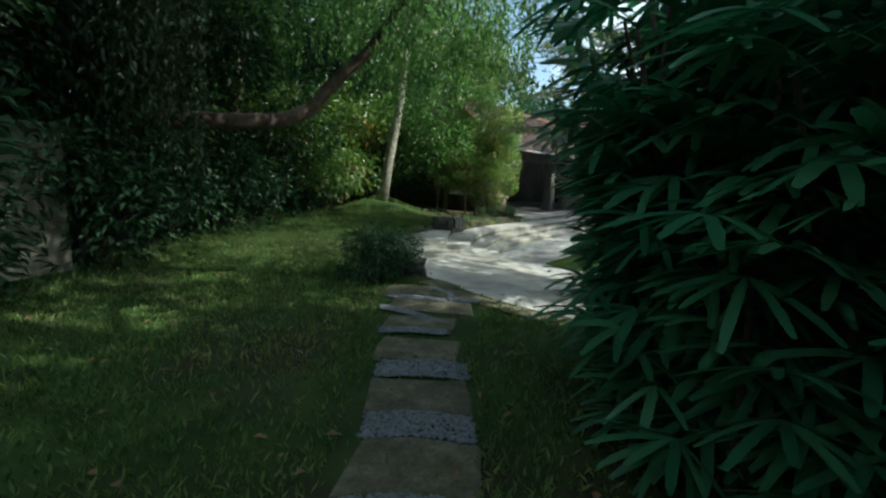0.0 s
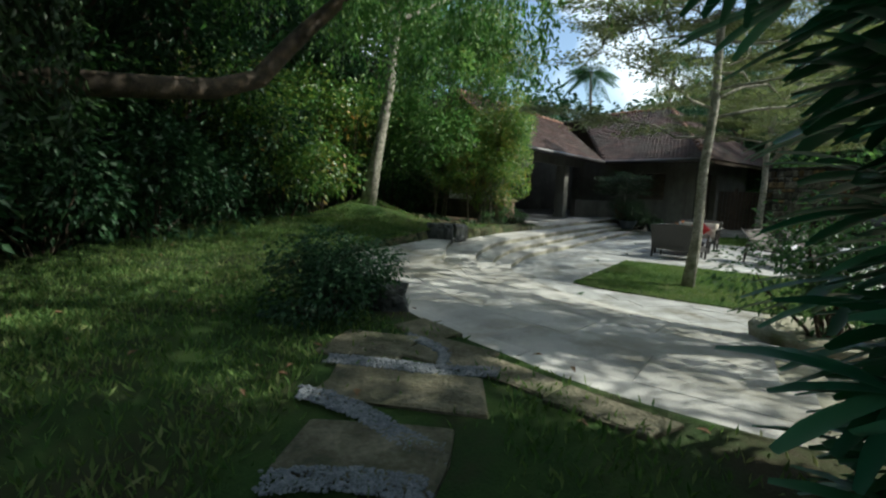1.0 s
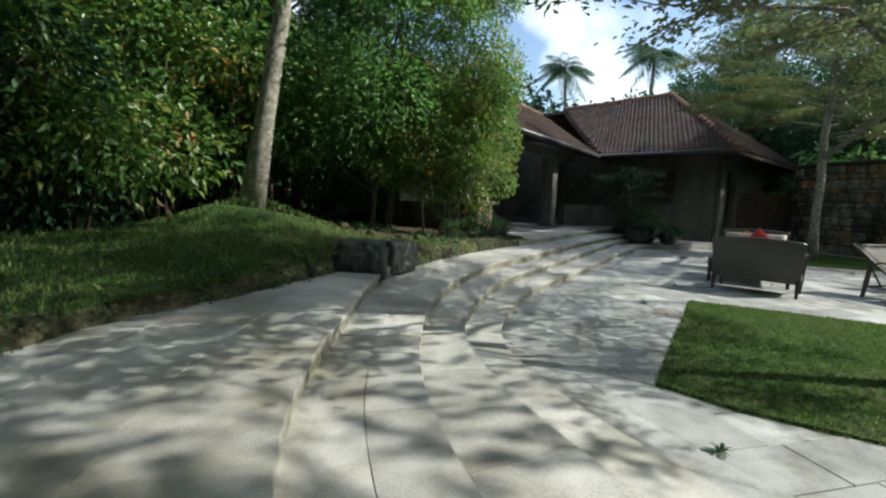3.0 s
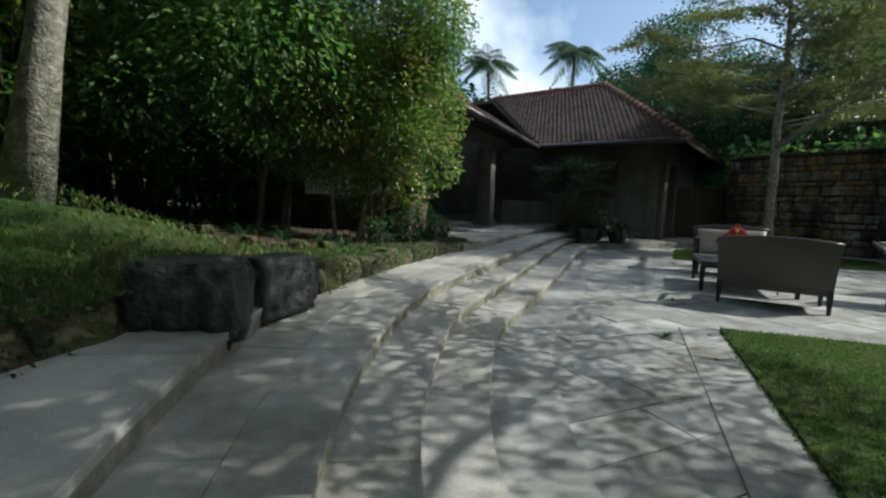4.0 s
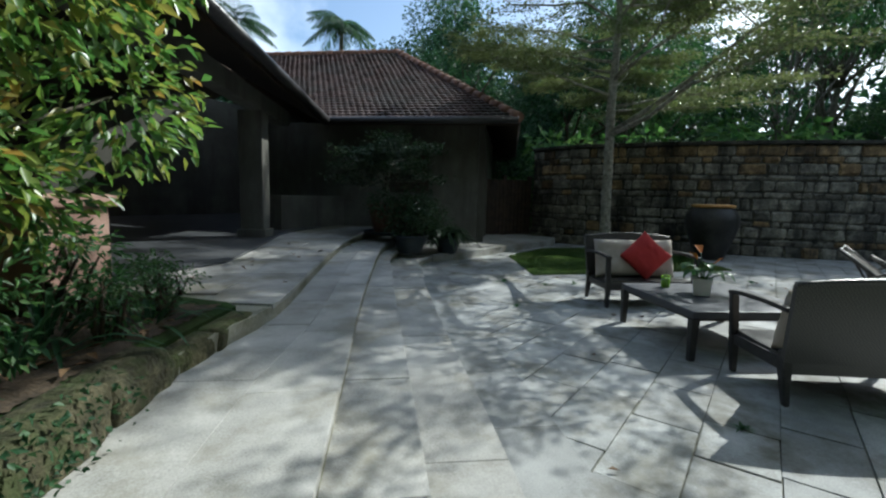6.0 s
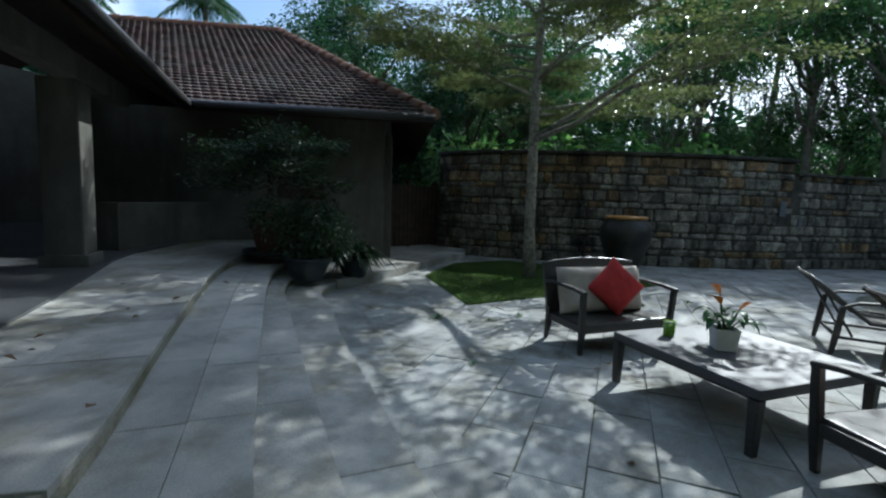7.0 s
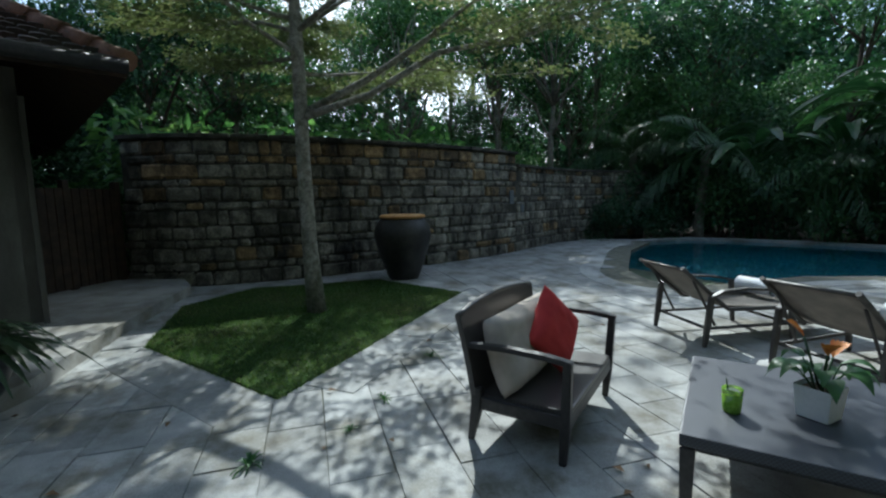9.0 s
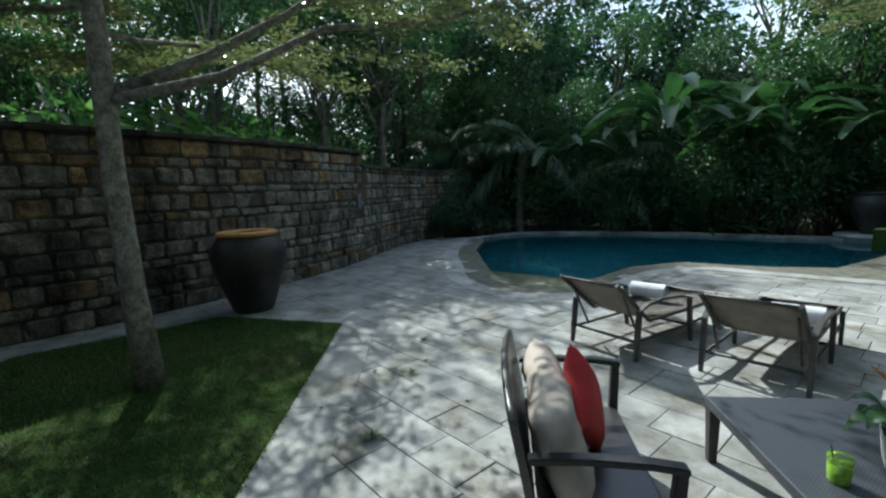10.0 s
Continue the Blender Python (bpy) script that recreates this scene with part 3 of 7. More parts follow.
def at(o, a, b, z):
    p = o + A * a + N * b
    return (p[0], p[1], z)


house = thing("house", Matrix.Identity(4), "single-storey house with clay tile hipped roofs and dark eaves", "house")


def slab_between(p, q, z0, z1, thick, name, material, parent, label=""):
    d = np.array(q) - np.array(p)
    ln = float(np.hypot(*d))
    bm = boxed(ln / 2, 0, (z0 + z1) / 2, ln, thick, z1 - z0)
    ob = part(name, bm, material, parent, label)
    ob.matrix_world = pose(p[0], p[1], 0, 0, 0, math.degrees(math.atan2(d[1], d[0])))
    return ob


# right wing: wall with window opening, corner and doorway
front0, front1 = V + N * 1.35 + A * -2.4, V + N * 1.35 + A * 3.15
wall_top = 2.85
dirf = (front1 - front0) / np.hypot(*(front1 - front0))
slab_between(front0, front0 + dirf * 3.3, 0.0, wall_top, 0.22, "wall", M_RENDER, house)
slab_between(front0 + dirf * 4.4, front1, 0.0, wall_top, 0.22, "wall", M_RENDER, house)
slab_between(front0 + dirf * 3.3, front0 + dirf * 4.4, 0.0, 1.25, 0.22, "wall", M_RENDER, house)
slab_between(front0 + dirf * 3.3, front0 + dirf * 4.4, 2.3, wall_top, 0.22, "wall", M_RENDER, house)
win = slab_between(front0 + dirf * 3.3 + N * 0.06, front0 + dirf * 4.4 + N * 0.06, 1.25, 2.3, 0.04, "window", M_WOOD, house, "dark timber louvred window")
for k in range(9):
    b = slab_between(front0 + dirf * 3.36 + N * 0.02, front0 + dirf * 4.34 + N * 0.02, 1.3 + k * 0.11, 1.34 + k * 0.11, 0.05, "slat", M_WOOD, win)
    b.matrix_parent_inverse = win.matrix_world.inverted()
side1 = front1 + N * 4.6
slab_between(front1, front1 + N * 0.5, 0.0, wall_top, 0.22, "wall", M_RENDER, house)
slab_between(front1 + N * 1.5, side1, 0.0, wall_top, 0.22, "wall", M_RENDER, house)
slab_between(front1 + N * 0.5, front1 + N * 1.5, 2.3, wall_top, 0.22, "wall", M_RENDER, house)
slab_between(front1 + N * 0.5 - A * 0.15, front1 + N * 1.5 - A * 0.15, 0.14, 2.3, 0.05, "door", M_WOOD, house, "dark timber side door")
slab_between(front0 + N * 4.6, side1, 0.0, wall_top, 0.22, "wall", M_RENDER, house)
slab_between(front1 + A * 0.13 - N * 0.12, front1 + A * 0.13 - N * 0.06, 0.14, 2.55, 0.05, "downpipe", M_RENDER, house, "pale downpipe at the wall corner")


def roof_plane(name, corners, thick, parent):
    bm = bmesh.new()
    up = [bm.verts.new(c) for c in corners]
    low = [bm.verts.new((c[0], c[1], c[2] - thick)) for c in corners]
    n = len(corners)
    bm.faces.new(up)
    bm.faces.new(low[::-1])
    for k in range(n):
        bm.faces.new((up[k], low[k], low[(k + 1) % n], up[(k + 1) % n]))
    bmesh.ops.recalc_face_normals(bm, faces=bm.faces)
    return part(name, bm, M_WOOD, parent, "dark timber roof deck and soffit")


ridge_b = 4.4
ridge_z = EAVE + RISE_R * ridge_b
R_end, R_hip = 4.0, 0.4
deck = roof_plane("roof", [at(V, 0, 0, EAVE), at(V, R_end, 0, EAVE), at(V, R_hip, ridge_b, ridge_z), at(V, -4.4, ridge_b, ridge_z)], 0.12, house)
hip = roof_plane("roof", [at(V, R_end, 0, EAVE), at(V, R_end, 2 * ridge_b, EAVE), at(V, R_hip, ridge_b, ridge_z)], 0.12, house)
roof_plane("roof", [at(V, R_end, 2 * ridge_b, EAVE), at(V, -6, 2 * ridge_b, EAVE), at(V, -6, ridge_b, ridge_z), at(V, R_hip, ridge_b, ridge_z)], 0.12, house)

# left wing: its eave runs from the valley towards the steps
NB = np.array((B[1], -B[0]))  # towards the veranda
if NB @ A > 0:
    NB = -NB


def atb(a, b, z):
    p = V + B * a + NB * b
    return (p[0], p[1], z)


LW, LH = 7.6, 3.6
roof_plane("roof", [atb(0, 0, EAVE), atb(LW, 0, EAVE), atb(LW - 2.0, LH, EAVE + RISE_R * LH), atb(-3.6, LH, EAVE + RISE_R * LH)], 0.12, house)
roof_plane("roof", [atb(LW, 0, EAVE), atb(LW, 2 * LH, EAVE), atb(LW - 2.0, LH, EAVE + RISE_R * LH)], 0.12, house)
roof_plane("roof", [atb(LW, 2 * LH, EAVE), atb(-6, 2 * LH, EAVE), atb(-6, LH, EAVE + RISE_R * LH), atb(LW - 2.0, LH, EAVE + RISE_R * LH)], 0.12, house)


def tile_rows(name, o, ax, up, length0, length1, depth, slope, parent, shift0=0.0, shift1=0.0):
    """Courses of interlocking clay tiles on one roof plane; each tile has a raised nose and roll."""
    verts, faces = [], []
    gauge, wide = 0.16, 0.145
    rows = int(depth / gauge)
    ca, sa = math.cos(math.atan(slope)), math.sin(math.atan(slope))
    rng = np.random.default_rng(5)
    for r in range(rows):
        f = r * gauge / depth
        a0 = length0[0] * (1 - f) + length0[1] * f
        a1 = length1[0] * (1 - f) + length1[1] * f
        n = int((a1 - a0) / wide)
        for k in range(n):
            a = a0 + (k + 0.5 * (r % 2)) * wide
            if a + wide > a1 + 0.1:
                continue
            lift = rng.uniform(0, 0.012)
            prof = ((0.0, 0.002), (0.014, 0.016), (0.07, 0.021), (0.126, 0.016), (0.14, 0.002))
            b0 = len(verts)
            for s, (d, e) in enumerate(((r * gauge - 0.02, 0.042 + lift), (r * gauge + gauge + 0.02, 0.004))):
                for (u, h) in prof:
                    q = o + ax * (a + u) + up * (d * ca)
                    hh = h + e
                    z = EAVE + d * sa + hh * ca
                    q = q - up * hh * sa
                    verts.append((q[0], q[1], z))
            for (u, h) in prof:
                d = r * gauge - 0.02
                q = o + ax * (a + u) + up * (d * ca)
                verts.append((q[0], q[1], EAVE + d * sa + 0.002))
            m = len(prof)
            for s in range(m - 1):
                faces.append((b0 + s, b0 + s + 1, b0 + m + s + 1, b0 + m + s))
                faces.append((b0 + 2 * m + s, b0 + 2 * m + s + 1, b0 + s + 1, b0 + s))
    ob = new(name, mesh_of(name, verts, faces, M_TILE))
    ob.parent = parent
    return tagged(ob, "weathered brown clay roof tiles in courses", kind="stuff")


sl = math.hypot(1, RISE_R)
tile_rows("roof_tiles", V, A, N, (0.0, -4.4), (R_end, R_hip), ridge_b * sl, RISE_R, house)
tile_rows("roof_tiles", V + A * R_end, N, -A, (0.0, ridge_b), (2 * ridge_b, ridge_b), (R_end - R_hip) * math.hypot(1, (ridge_z - EAVE) / (R_end - R_hip)), (ridge_z - EAVE) / (R_end - R_hip), house)
tile_rows("roof_tiles", V, B, NB, (0.0, -3.6), (LW, LW - 2.0), LH * sl, RISE_R, house)


def ridge_run(p, q, name="ridge_tile"):
    p, q = Vector(p), Vector(q)
    n = max(2, int((q - p).length / 0.34))
    for k in range(n):
        bm = bmesh.new()
        a, b = p.lerp(q, k / n), p.lerp(q, (k + 1.12) / n)
        tube(bm, [a + Vector((0, 0, 0.03)), b + Vector((0, 0, 0.045))], [0.085, 0.1], 8)
        part(name, bm, M_RIDGE, house)


ridge_run(at(V, -4.4, ridge_b, ridge_z), at(V, R_hip, ridge_b, ridge_z))
ridge_run(at(V, R_hip, ridge_b, ridge_z), at(V, R_end, 0, EAVE))
ridge_run(atb(-3.6, LH, EAVE + RISE_R * LH), atb(LW - 2.0, LH, EAVE + RISE_R * LH))
ridge_run(atb(LW - 2.0, LH, EAVE + RISE_R * LH), atb(LW, 0, EAVE))


def gutter(p, q):
    bm = bmesh.new()
    tube(bm, [p, q], 0.07, 10)
    part("gutter", bm, M_FRAME, house, "dark half-round eaves gutter")


gutter(at(V, 0.05, -0.06, EAVE - 0.03), at(V, R_end, -0.06, EAVE - 0.03))
gutter(atb(0.05, -0.06, EAVE - 0.03), atb(LW, -0.06, EAVE - 0.03))
# veranda beam, column, low wall
pb0, pb1 = V + NB * 0.62 + B * 0.9, V + NB * 0.62 + B * 7.2
slab_between(pb0, pb1, 2.42, 2.68, 0.22, "beam", M_RENDER, house, "pale grey veranda beam")
for d in (2.3,):
    c = V + NB * 0.72 + B * d
    bm = boxed(0, 0, 1.43, 0.36, 0.36, 2.0, 0.02)
    box(bm, 0, 0, 0.52, 0.44, 0.44, 0.14, 0.015)
    ob = part("column", bm, M_RENDER, house, "square grey rendered veranda column")
    ob.matrix_world = pose(c[0], c[1], 0, 0, 0, math.degrees(math.atan2(B[1], B[0])))
low0 = np.array((5.25, 20.55))
low1 = low0 + np.array((0.86, 0.5)) * 4.6
lw_wall = slab_between(low0, low1, 0.3, 1.06, 0.26, "low_wall", M_RENDER, house, "low weathered veranda wall")
slab_between(low0 - np.array((0.02, 0.0)), low1, 1.06, 1.12, 0.32, "wall_cap", M_RENDER, house)
slab_between((2.0, 26.0), (11.0, 28.5), 0, 3.9, 0.25, "wall", M_RENDER, house)
# dark material stands in for the veranda's shade and dims the sun patch
slab_between((-1.6, 21.0), (2.0, 26.0), 0, 3.6, 0.25, "wall", M_WOOD, house, "back wall of the veranda, its shade put into a dark colour")


# ---- stone boundary wall: mortar core with separate blocks ----
WALL = [(12.45, 19.75), (12.25, 18.9), (12.3, 18.0), (12.7, 16.75), (13.3, 15.45), (14.1, 14.0), (14.85, 12.95), (15.65, 12.05)]
WALL_LOW = [(15.65, 12.05), (16.8, 11.0), (18.0, 9.7), (19.0, 8.0), (19.6, 6.2)]
WALL_H = 2.5


def core(line, h, name, label):
    bm = bmesh.new()
    back = offset_line(line, WALL_BACK * 0.35)
    prism(bm, [tuple(p) for p in line] + [tuple(p) for p in back[::-1]], -0.15, h)
    bmesh.ops.recalc_face_normals(bm, faces=bm.faces)
    ob = part(name, bm, M_MORTAR)
    return tagged(ob, label, "wall", kind="structure")


def block_mesh(name, w, h, material, seed):
    bm = boxed(0, 0, 0, w - 0.016, 0.11, h - 0.014)
    bmesh.ops.bevel(bm, geom=[e for e in bm.edges], offset=min(0.032, h * 0.2), segments=1, affect="EDGES")
    rng = random.Random(seed)
    for v in bm.verts:
        v.co.x += rng.uniform(-0.022, 0.012) * (1 if v.co.x > 0 else -1)
        v.co.z += rng.uniform(-0.02, 0.01) * (1 if v.co.z > 0 else -1)
        if v.co.y < 0:
            v.co.y += rng.uniform(-0.012, 0.008)
    me = bpy.data.meshes.new(name)
    bm.to_mesh(me)
    bm.free()
    me.materials.append(material)
    return me


WIDTHS = (0.2, 0.28, 0.35, 0.42, 0.54)
COURSE = (0.27, 0.15, 0.26, 0.13, 0.24, 0.27, 0.14, 0.25, 0.13, 0.26, 0.15, 0.25, 0.14)


def block_wall(points, h, parent, cap):
    line = curve(points, 0.1)
    s = np.concatenate([[0], np.cumsum(np.hypot(*np.diff(line, axis=0).T))])
    rng = random.Random(3)
    z, made = -0.02, 0
    for c, ch in enumerate(COURSE):
        if z + ch > h + 0.06:
            break
        pos = -rng.uniform(0, 0.3)
        while pos < s[-1] - 0.1:
            wi = rng.randrange(len(WIDTHS))
            w = WIDTHS[wi]
            m = pos + w / 2
            pos += w
            if m < 0.1 or m > s[-1] - 0.1:
                continue
            p = np.array([np.interp(m, s, line[:, i]) for i in (0, 1)])
            q = np.array([np.interp(m + 0.1, s, line[:, i]) for i in (0, 1)])
            ochre = rng.random() < (0.4 if z > 2.0 else 0.18 if z > 1.2 else 0.08)
            key = (wi, c, ochre)
            if key not in BLOCKS:
                BLOCKS[key] = block_mesh("block", w, ch, M_WALLSTONE_OCHRE if ochre else M_WALLSTONE, wi * 31 + c)
            ob = new("block", BLOCKS[key])
            ob.parent = parent
            d = q - p
            out = rng.uniform(-0.012, 0.014)
            nrm = np.array((-d[1], d[0])) / np.hypot(*d) * -WALL_BACK
            p = p + nrm * (out - 0.02)
            ob.matrix_world = pose(p[0], p[1], z + ch / 2 + rng.uniform(-0.008, 0.008), rng.uniform(-2, 2), rng.uniform(-1.5, 1.5), math.degrees(math.atan2(d[1], d[0])) + (0 if WALL_BACK > 0 else 180) + rng.uniform(-2, 2))
            made += 1
        z += ch
    capl = curve(points, 0.6)
    if cap:
        for a, b in zip(capl, capl[1:]):
            d = b - a
            ln = float(np.hypot(*d))
            bm = boxed(0, 0, 0, ln - 0.01, 0.5, 0.07, 0.012)
            ob = part("capstone", bm, M_MORTAR, parent)
            mid = (a + b) / 2 + np.array((-d[1], d[0])) / ln * WALL_BACK * 0.15
            ob.matrix_world = pose(mid[0], mid[1], h + 0.035, 0, 0, math.degrees(math.atan2(d[1], d[0])))


BLOCKS = {}
wall_1 = core(curve(WALL, 0.25), WALL_H, "wall_east", "curved garden wall of weathered stone blocks")
wall_2 = core(curve(WALL_LOW, 0.25), 2.2, "wall_pool", "lower garden wall of dark stone blocks by the pool")


# ---- plants ----
def side_of(line, p):
    """Positive where p lies to the left of the line, with the distance."""
    a, b = line[:-1], line[1:]
    d = b - a
    t = np.clip(((p - a) * d).sum(1) / (d * d).sum(1), 0, 1)
    q = a + d * t[:, None]
    r = p - q
    k = int(np.argmin((r * r).sum(1)))
    s = d[k][0] * r[k][1] - d[k][1] * r[k][0]
    return math.copysign(float(np.hypot(*r[k])), s)


def inside(outline, p):
    x, y = p
    hit = False
    for (x0, y0), (x1, y1) in zip(outline, outline[1:] + outline[:1]):
        if (y0 > y) != (y1 > y) and x < (x1 - x0) * (y - y0) / (y1 - y0) + x0:
            hit = not hit
    return hit


def blades(name, spots, label, parent=None, low=0.03, high=0.08):
    rng = np.random.default_rng(len(spots))
    p = np.array(spots)
    n = len(p)
    lean = rng.normal(size=(n, 3)) * [0.55, 0.55, 0] + [0, 0, 1.0]
    h = rng.uniform(low, high, n)
    me = leaf_mesh(name, p, lean, unit(rng, n), h, h * 0.16 + 0.004, M_BLADE, 0.1, 0.1)
    ob = new(name, me)
    return tagged(ob, label, "grass", kind="stuff")


def fan_palm(name, at_, canes, spread, tall, seed, label, trim=None):
    """A lady palm: canes with fans of long blunt leaflets."""
    rng = np.random.default_rng(seed)
    root = thing(name, pose(*at_), label, "palm")
    c, w, u, L, W = [], [], [], [], []
    for k in range(canes):
        a = rng.uniform(0, 2 * math.pi)
        r = spread * math.sqrt(rng.random())
        bx, by = r * math.cos(a), r * math.sin(a)
        h = tall * rng.uniform(0.55, 1.0)
        bm = bmesh.new()
        lean = rng.normal(size=2) * 0.18
        pts = [(bx + lean[0] * t * h, by + lean[1] * t * h, h * t) for t in (0, 0.35, 0.7, 1.0)]
        tube(bm, pts, [0.018, 0.017, 0.015, 0.01], 6)
        if trim is not None and not trim(at_[0] + pts[3][0] - 0.3, at_[1] + pts[3][1], at_[2] + h):
            bm.free()
            continue
        part("cane", bm, M_BARK_DARK, root)
        for f in range(int(h * 12) + 7):
            z = h * rng.uniform(0.06, 1.04)
            fa = rng.uniform(0, 2 * math.pi)
            if trim is not None and not trim(at_[0] + bx + lean[0] * z + 0.45 * math.cos(fa), at_[1] + by + lean[1] * z + 0.45 * math.sin(fa), at_[2] + z):
                continue
            out = np.array((math.cos(fa), math.sin(fa), rng.uniform(-0.1, 0.8)))
            base = np.array((bx + lean[0] * z, by + lean[1] * z, z)) + out * rng.uniform(0.18, 0.42)
            nl = rng.integers(6, 10)
            side = np.cross(out, (0, 0, 1))
            side /= np.linalg.norm(side)
            upv = np.cross(side, out)
            for q in range(nl):
                ang = (q / (nl - 1) - 0.5) * 3.5
                d = out * math.cos(ang) + side * math.sin(ang) + np.array((0, 0, -0.12 - 0.2 * rng.random()))
                c.append(base)
                w.append(d)
                u.append(upv + rng.normal(size=3) * 0.2)
                ln = rng.uniform(0.21, 0.33) * (1 - 0.2 * abs(ang) / 1.45)
                L.append(ln)
                W.append(rng.uniform(0.028, 0.044))
    c, w, u, L, W = (np.array(a) for a in (c, w, u, L, W))
    # two pieces a leaflet: a rising and a drooping half
    me = blade_strips("crown", c, w, u, L, W, M_LEAF_FAN, 4, 0.22, 0.16, 0.5)
    ob = new("crown", me)
    ob.parent = root
    return root


def blade_strips(name, c, w, u, L, W, material, segs=4, droop=0.5, fold=0.18, tip=0.12):
    """Long leaves as strips that arch over, folded along the middle."""
    w = w / np.linalg.norm(w, axis=1, keepdims=True)
    s = np.cross(w, u)
    s /= np.linalg.norm(s, axis=1, keepdims=True) + 1e-9
    n = len(c)
    prof = np.interp(np.linspace(0, 1, segs + 1), [0, 0.25, 0.75, 1.0], [0.25, 0.9, 0.85 + 0.1 * (tip > 0.3), tip])
    rows = []
    for k in range(segs + 1):
        t = k / segs
        p = c + w * (L * t)[:, None] + np.array((0, 0, -1.0)) * (L * droop * t * t)[:, None]
        half = s * (W * 0.5 * prof[k])[:, None]
        lift = np.array((0, 0, 1.0)) * (W * fold * prof[k])[:, None]
        rows += [p - half + lift, p, p + half + lift]
    v = np.stack(rows, 1).reshape(-1, 3)
    m = 3 * (segs + 1)
    f = []
    for k in range(segs):
        for j in (0, 1):
            f.append((3 * k + j, 3 * k + j + 1, 3 * k + j + 4, 3 * k + j + 3))
    f = np.array(f)
    allf = (np.arange(n)[:, None, None] * m + f[None]).reshape(-1)
    me = bpy.data.meshes.new(name)
    me.vertices.add(len(v))
    me.vertices.foreach_set("co", v.ravel())
    me.loops.add(len(allf))
    me.loops.foreach_set("vertex_index", allf)
    nf = len(allf) // 4
    me.polygons.add(nf)
    me.polygons.foreach_set("loop_start", np.arange(0, 4 * nf, 4))
    me.polygons.foreach_set("loop_total", np.full(nf, 4))
    me.materials.append(material)
    me.update(calc_edges=True)
    me.polygons.foreach_set("use_smooth", np.ones(nf, bool))
    return me


def limb_path(rng, a, b, wob, k=5):
    a, b = np.array(a, float), np.array(b, float)
    ts = np.linspace(0, 1, k)
    return [tuple(a + (b - a) * t + rng.normal(size=3) * wob * math.sin(math.pi * t)) for t in ts]


def broad_tree(name, tall, crown_low, spread, clumps, per, seed, leaf, bark, size, label, trunk=0.14, stems=1, flat=0.8, trim=None, extra=()):
    """Trunk and limbs as one mesh, and a crown of leaf clumps with gaps; at the origin."""
    rng = np.random.default_rng(seed)
    root = thing(name, Matrix.Identity(4), label, "tree")
    bm = bmesh.new()
    cc, rr = [], []
    for s in range(stems):
        off = rng.normal(size=2) * (0.25 if stems > 1 else 0.0)
        top = (off[0] * 2 + rng.normal() * 0.25, off[1] * 2 + rng.normal() * 0.25, tall * rng.uniform(0.72, 0.86))
        pts = limb_path(rng, (off[0], off[1], -0.15), top, 0.10, 7)
        tr = trunk / math.sqrt(stems)
        tube(bm, pts, [tr * 1.45] + [tr * (1 - 0.75 * k / 6) for k in range(1, 7)], 9)
        for k in range(max(2, clumps // stems)):
            a = rng.uniform(0, 2 * math.pi)
            t = rng.uniform(crown_low / tall, 1.0)
            r = spread * rng.uniform(0.35, 1.0) * (1.1 - 0.55 * abs(t - 0.55))
            c = np.array((off[0] + r * math.cos(a), off[1] + r * math.sin(a), t * tall))
            cc.append(c)
            rr.append(spread * rng.uniform(0.28, 0.48))
            st = min(len(pts) - 2, int(t * 0.92 * (len(pts) - 1)))
            tube(bm, limb_path(rng, pts[st], c, 0.08), [tr * 0.42, tr * 0.33, tr * 0.24, tr * 0.16, tr * 0.08], 6)
    for x, y, z, r in extra:
        cc.append(np.array((x, y, z)))
        rr.append(r)
        tube(bm, limb_path(rng, (x * 0.25, y * 0.25, z * 0.55), (x, y, z), 0.05), [0.02, 0.016, 0.012, 0.008, 0.004], 5)
    part("trunk", bm, bark, root)
    c, d = clump_leaves(rng, cc, rr, per, flat)
    if trim:
        keep = np.array([trim(*p) for p in c])
        c, d = c[keep], d[keep]
    n = len(c)
    me = leaf_mesh("crown", c, d, unit(rng, n) + [0, 0, 1.2], size * rng.uniform(0.7, 1.3, n), size * rng.uniform(0.35, 0.5, n), leaf)
    ob = new("crown", me)
    ob.parent = root
    return root


def shrub(name, tall, spread, clumps, per, seed, leaf, size, label, category="shrub"):
    rng = np.random.default_rng(seed)
    root = thing(name, Matrix.Identity(4), label, category)
    bm = bmesh.new()
    cc, rr = [], []
    for k in range(clumps):
        a, t = rng.uniform(0, 2 * math.pi), rng.uniform(0.2, 0.9)
        r = spread * rng.uniform(0.1, 0.75)
        c = np.array((r * math.cos(a), r * math.sin(a), tall * t))
        cc.append(c)
        rr.append(min(spread * 0.5, tall * 0.4) * rng.uniform(0.7, 1.1))
        tube(bm, limb_path(rng, (r * 0.1 * math.cos(a), r * 0.1 * math.sin(a), -0.1), c, 0.04), [0.022, 0.018, 0.014, 0.01, 0.005], 5)
    part("trunk", bm, M_BARK_DARK, root)
    c, d = clump_leaves(rng, cc, rr, per, 0.85)
    keep = c[:, 2] > 0.02
    c, d = c[keep], d[keep]
    n = len(c)
    me = leaf_mesh("crown", c, d, unit(rng, n) + [0, 0, 1.2], size * rng.uniform(0.7, 1.3, n), size * rng.uniform(0.35, 0.5, n), leaf)
    ob = new("crown", me)
    ob.parent = root
    return root


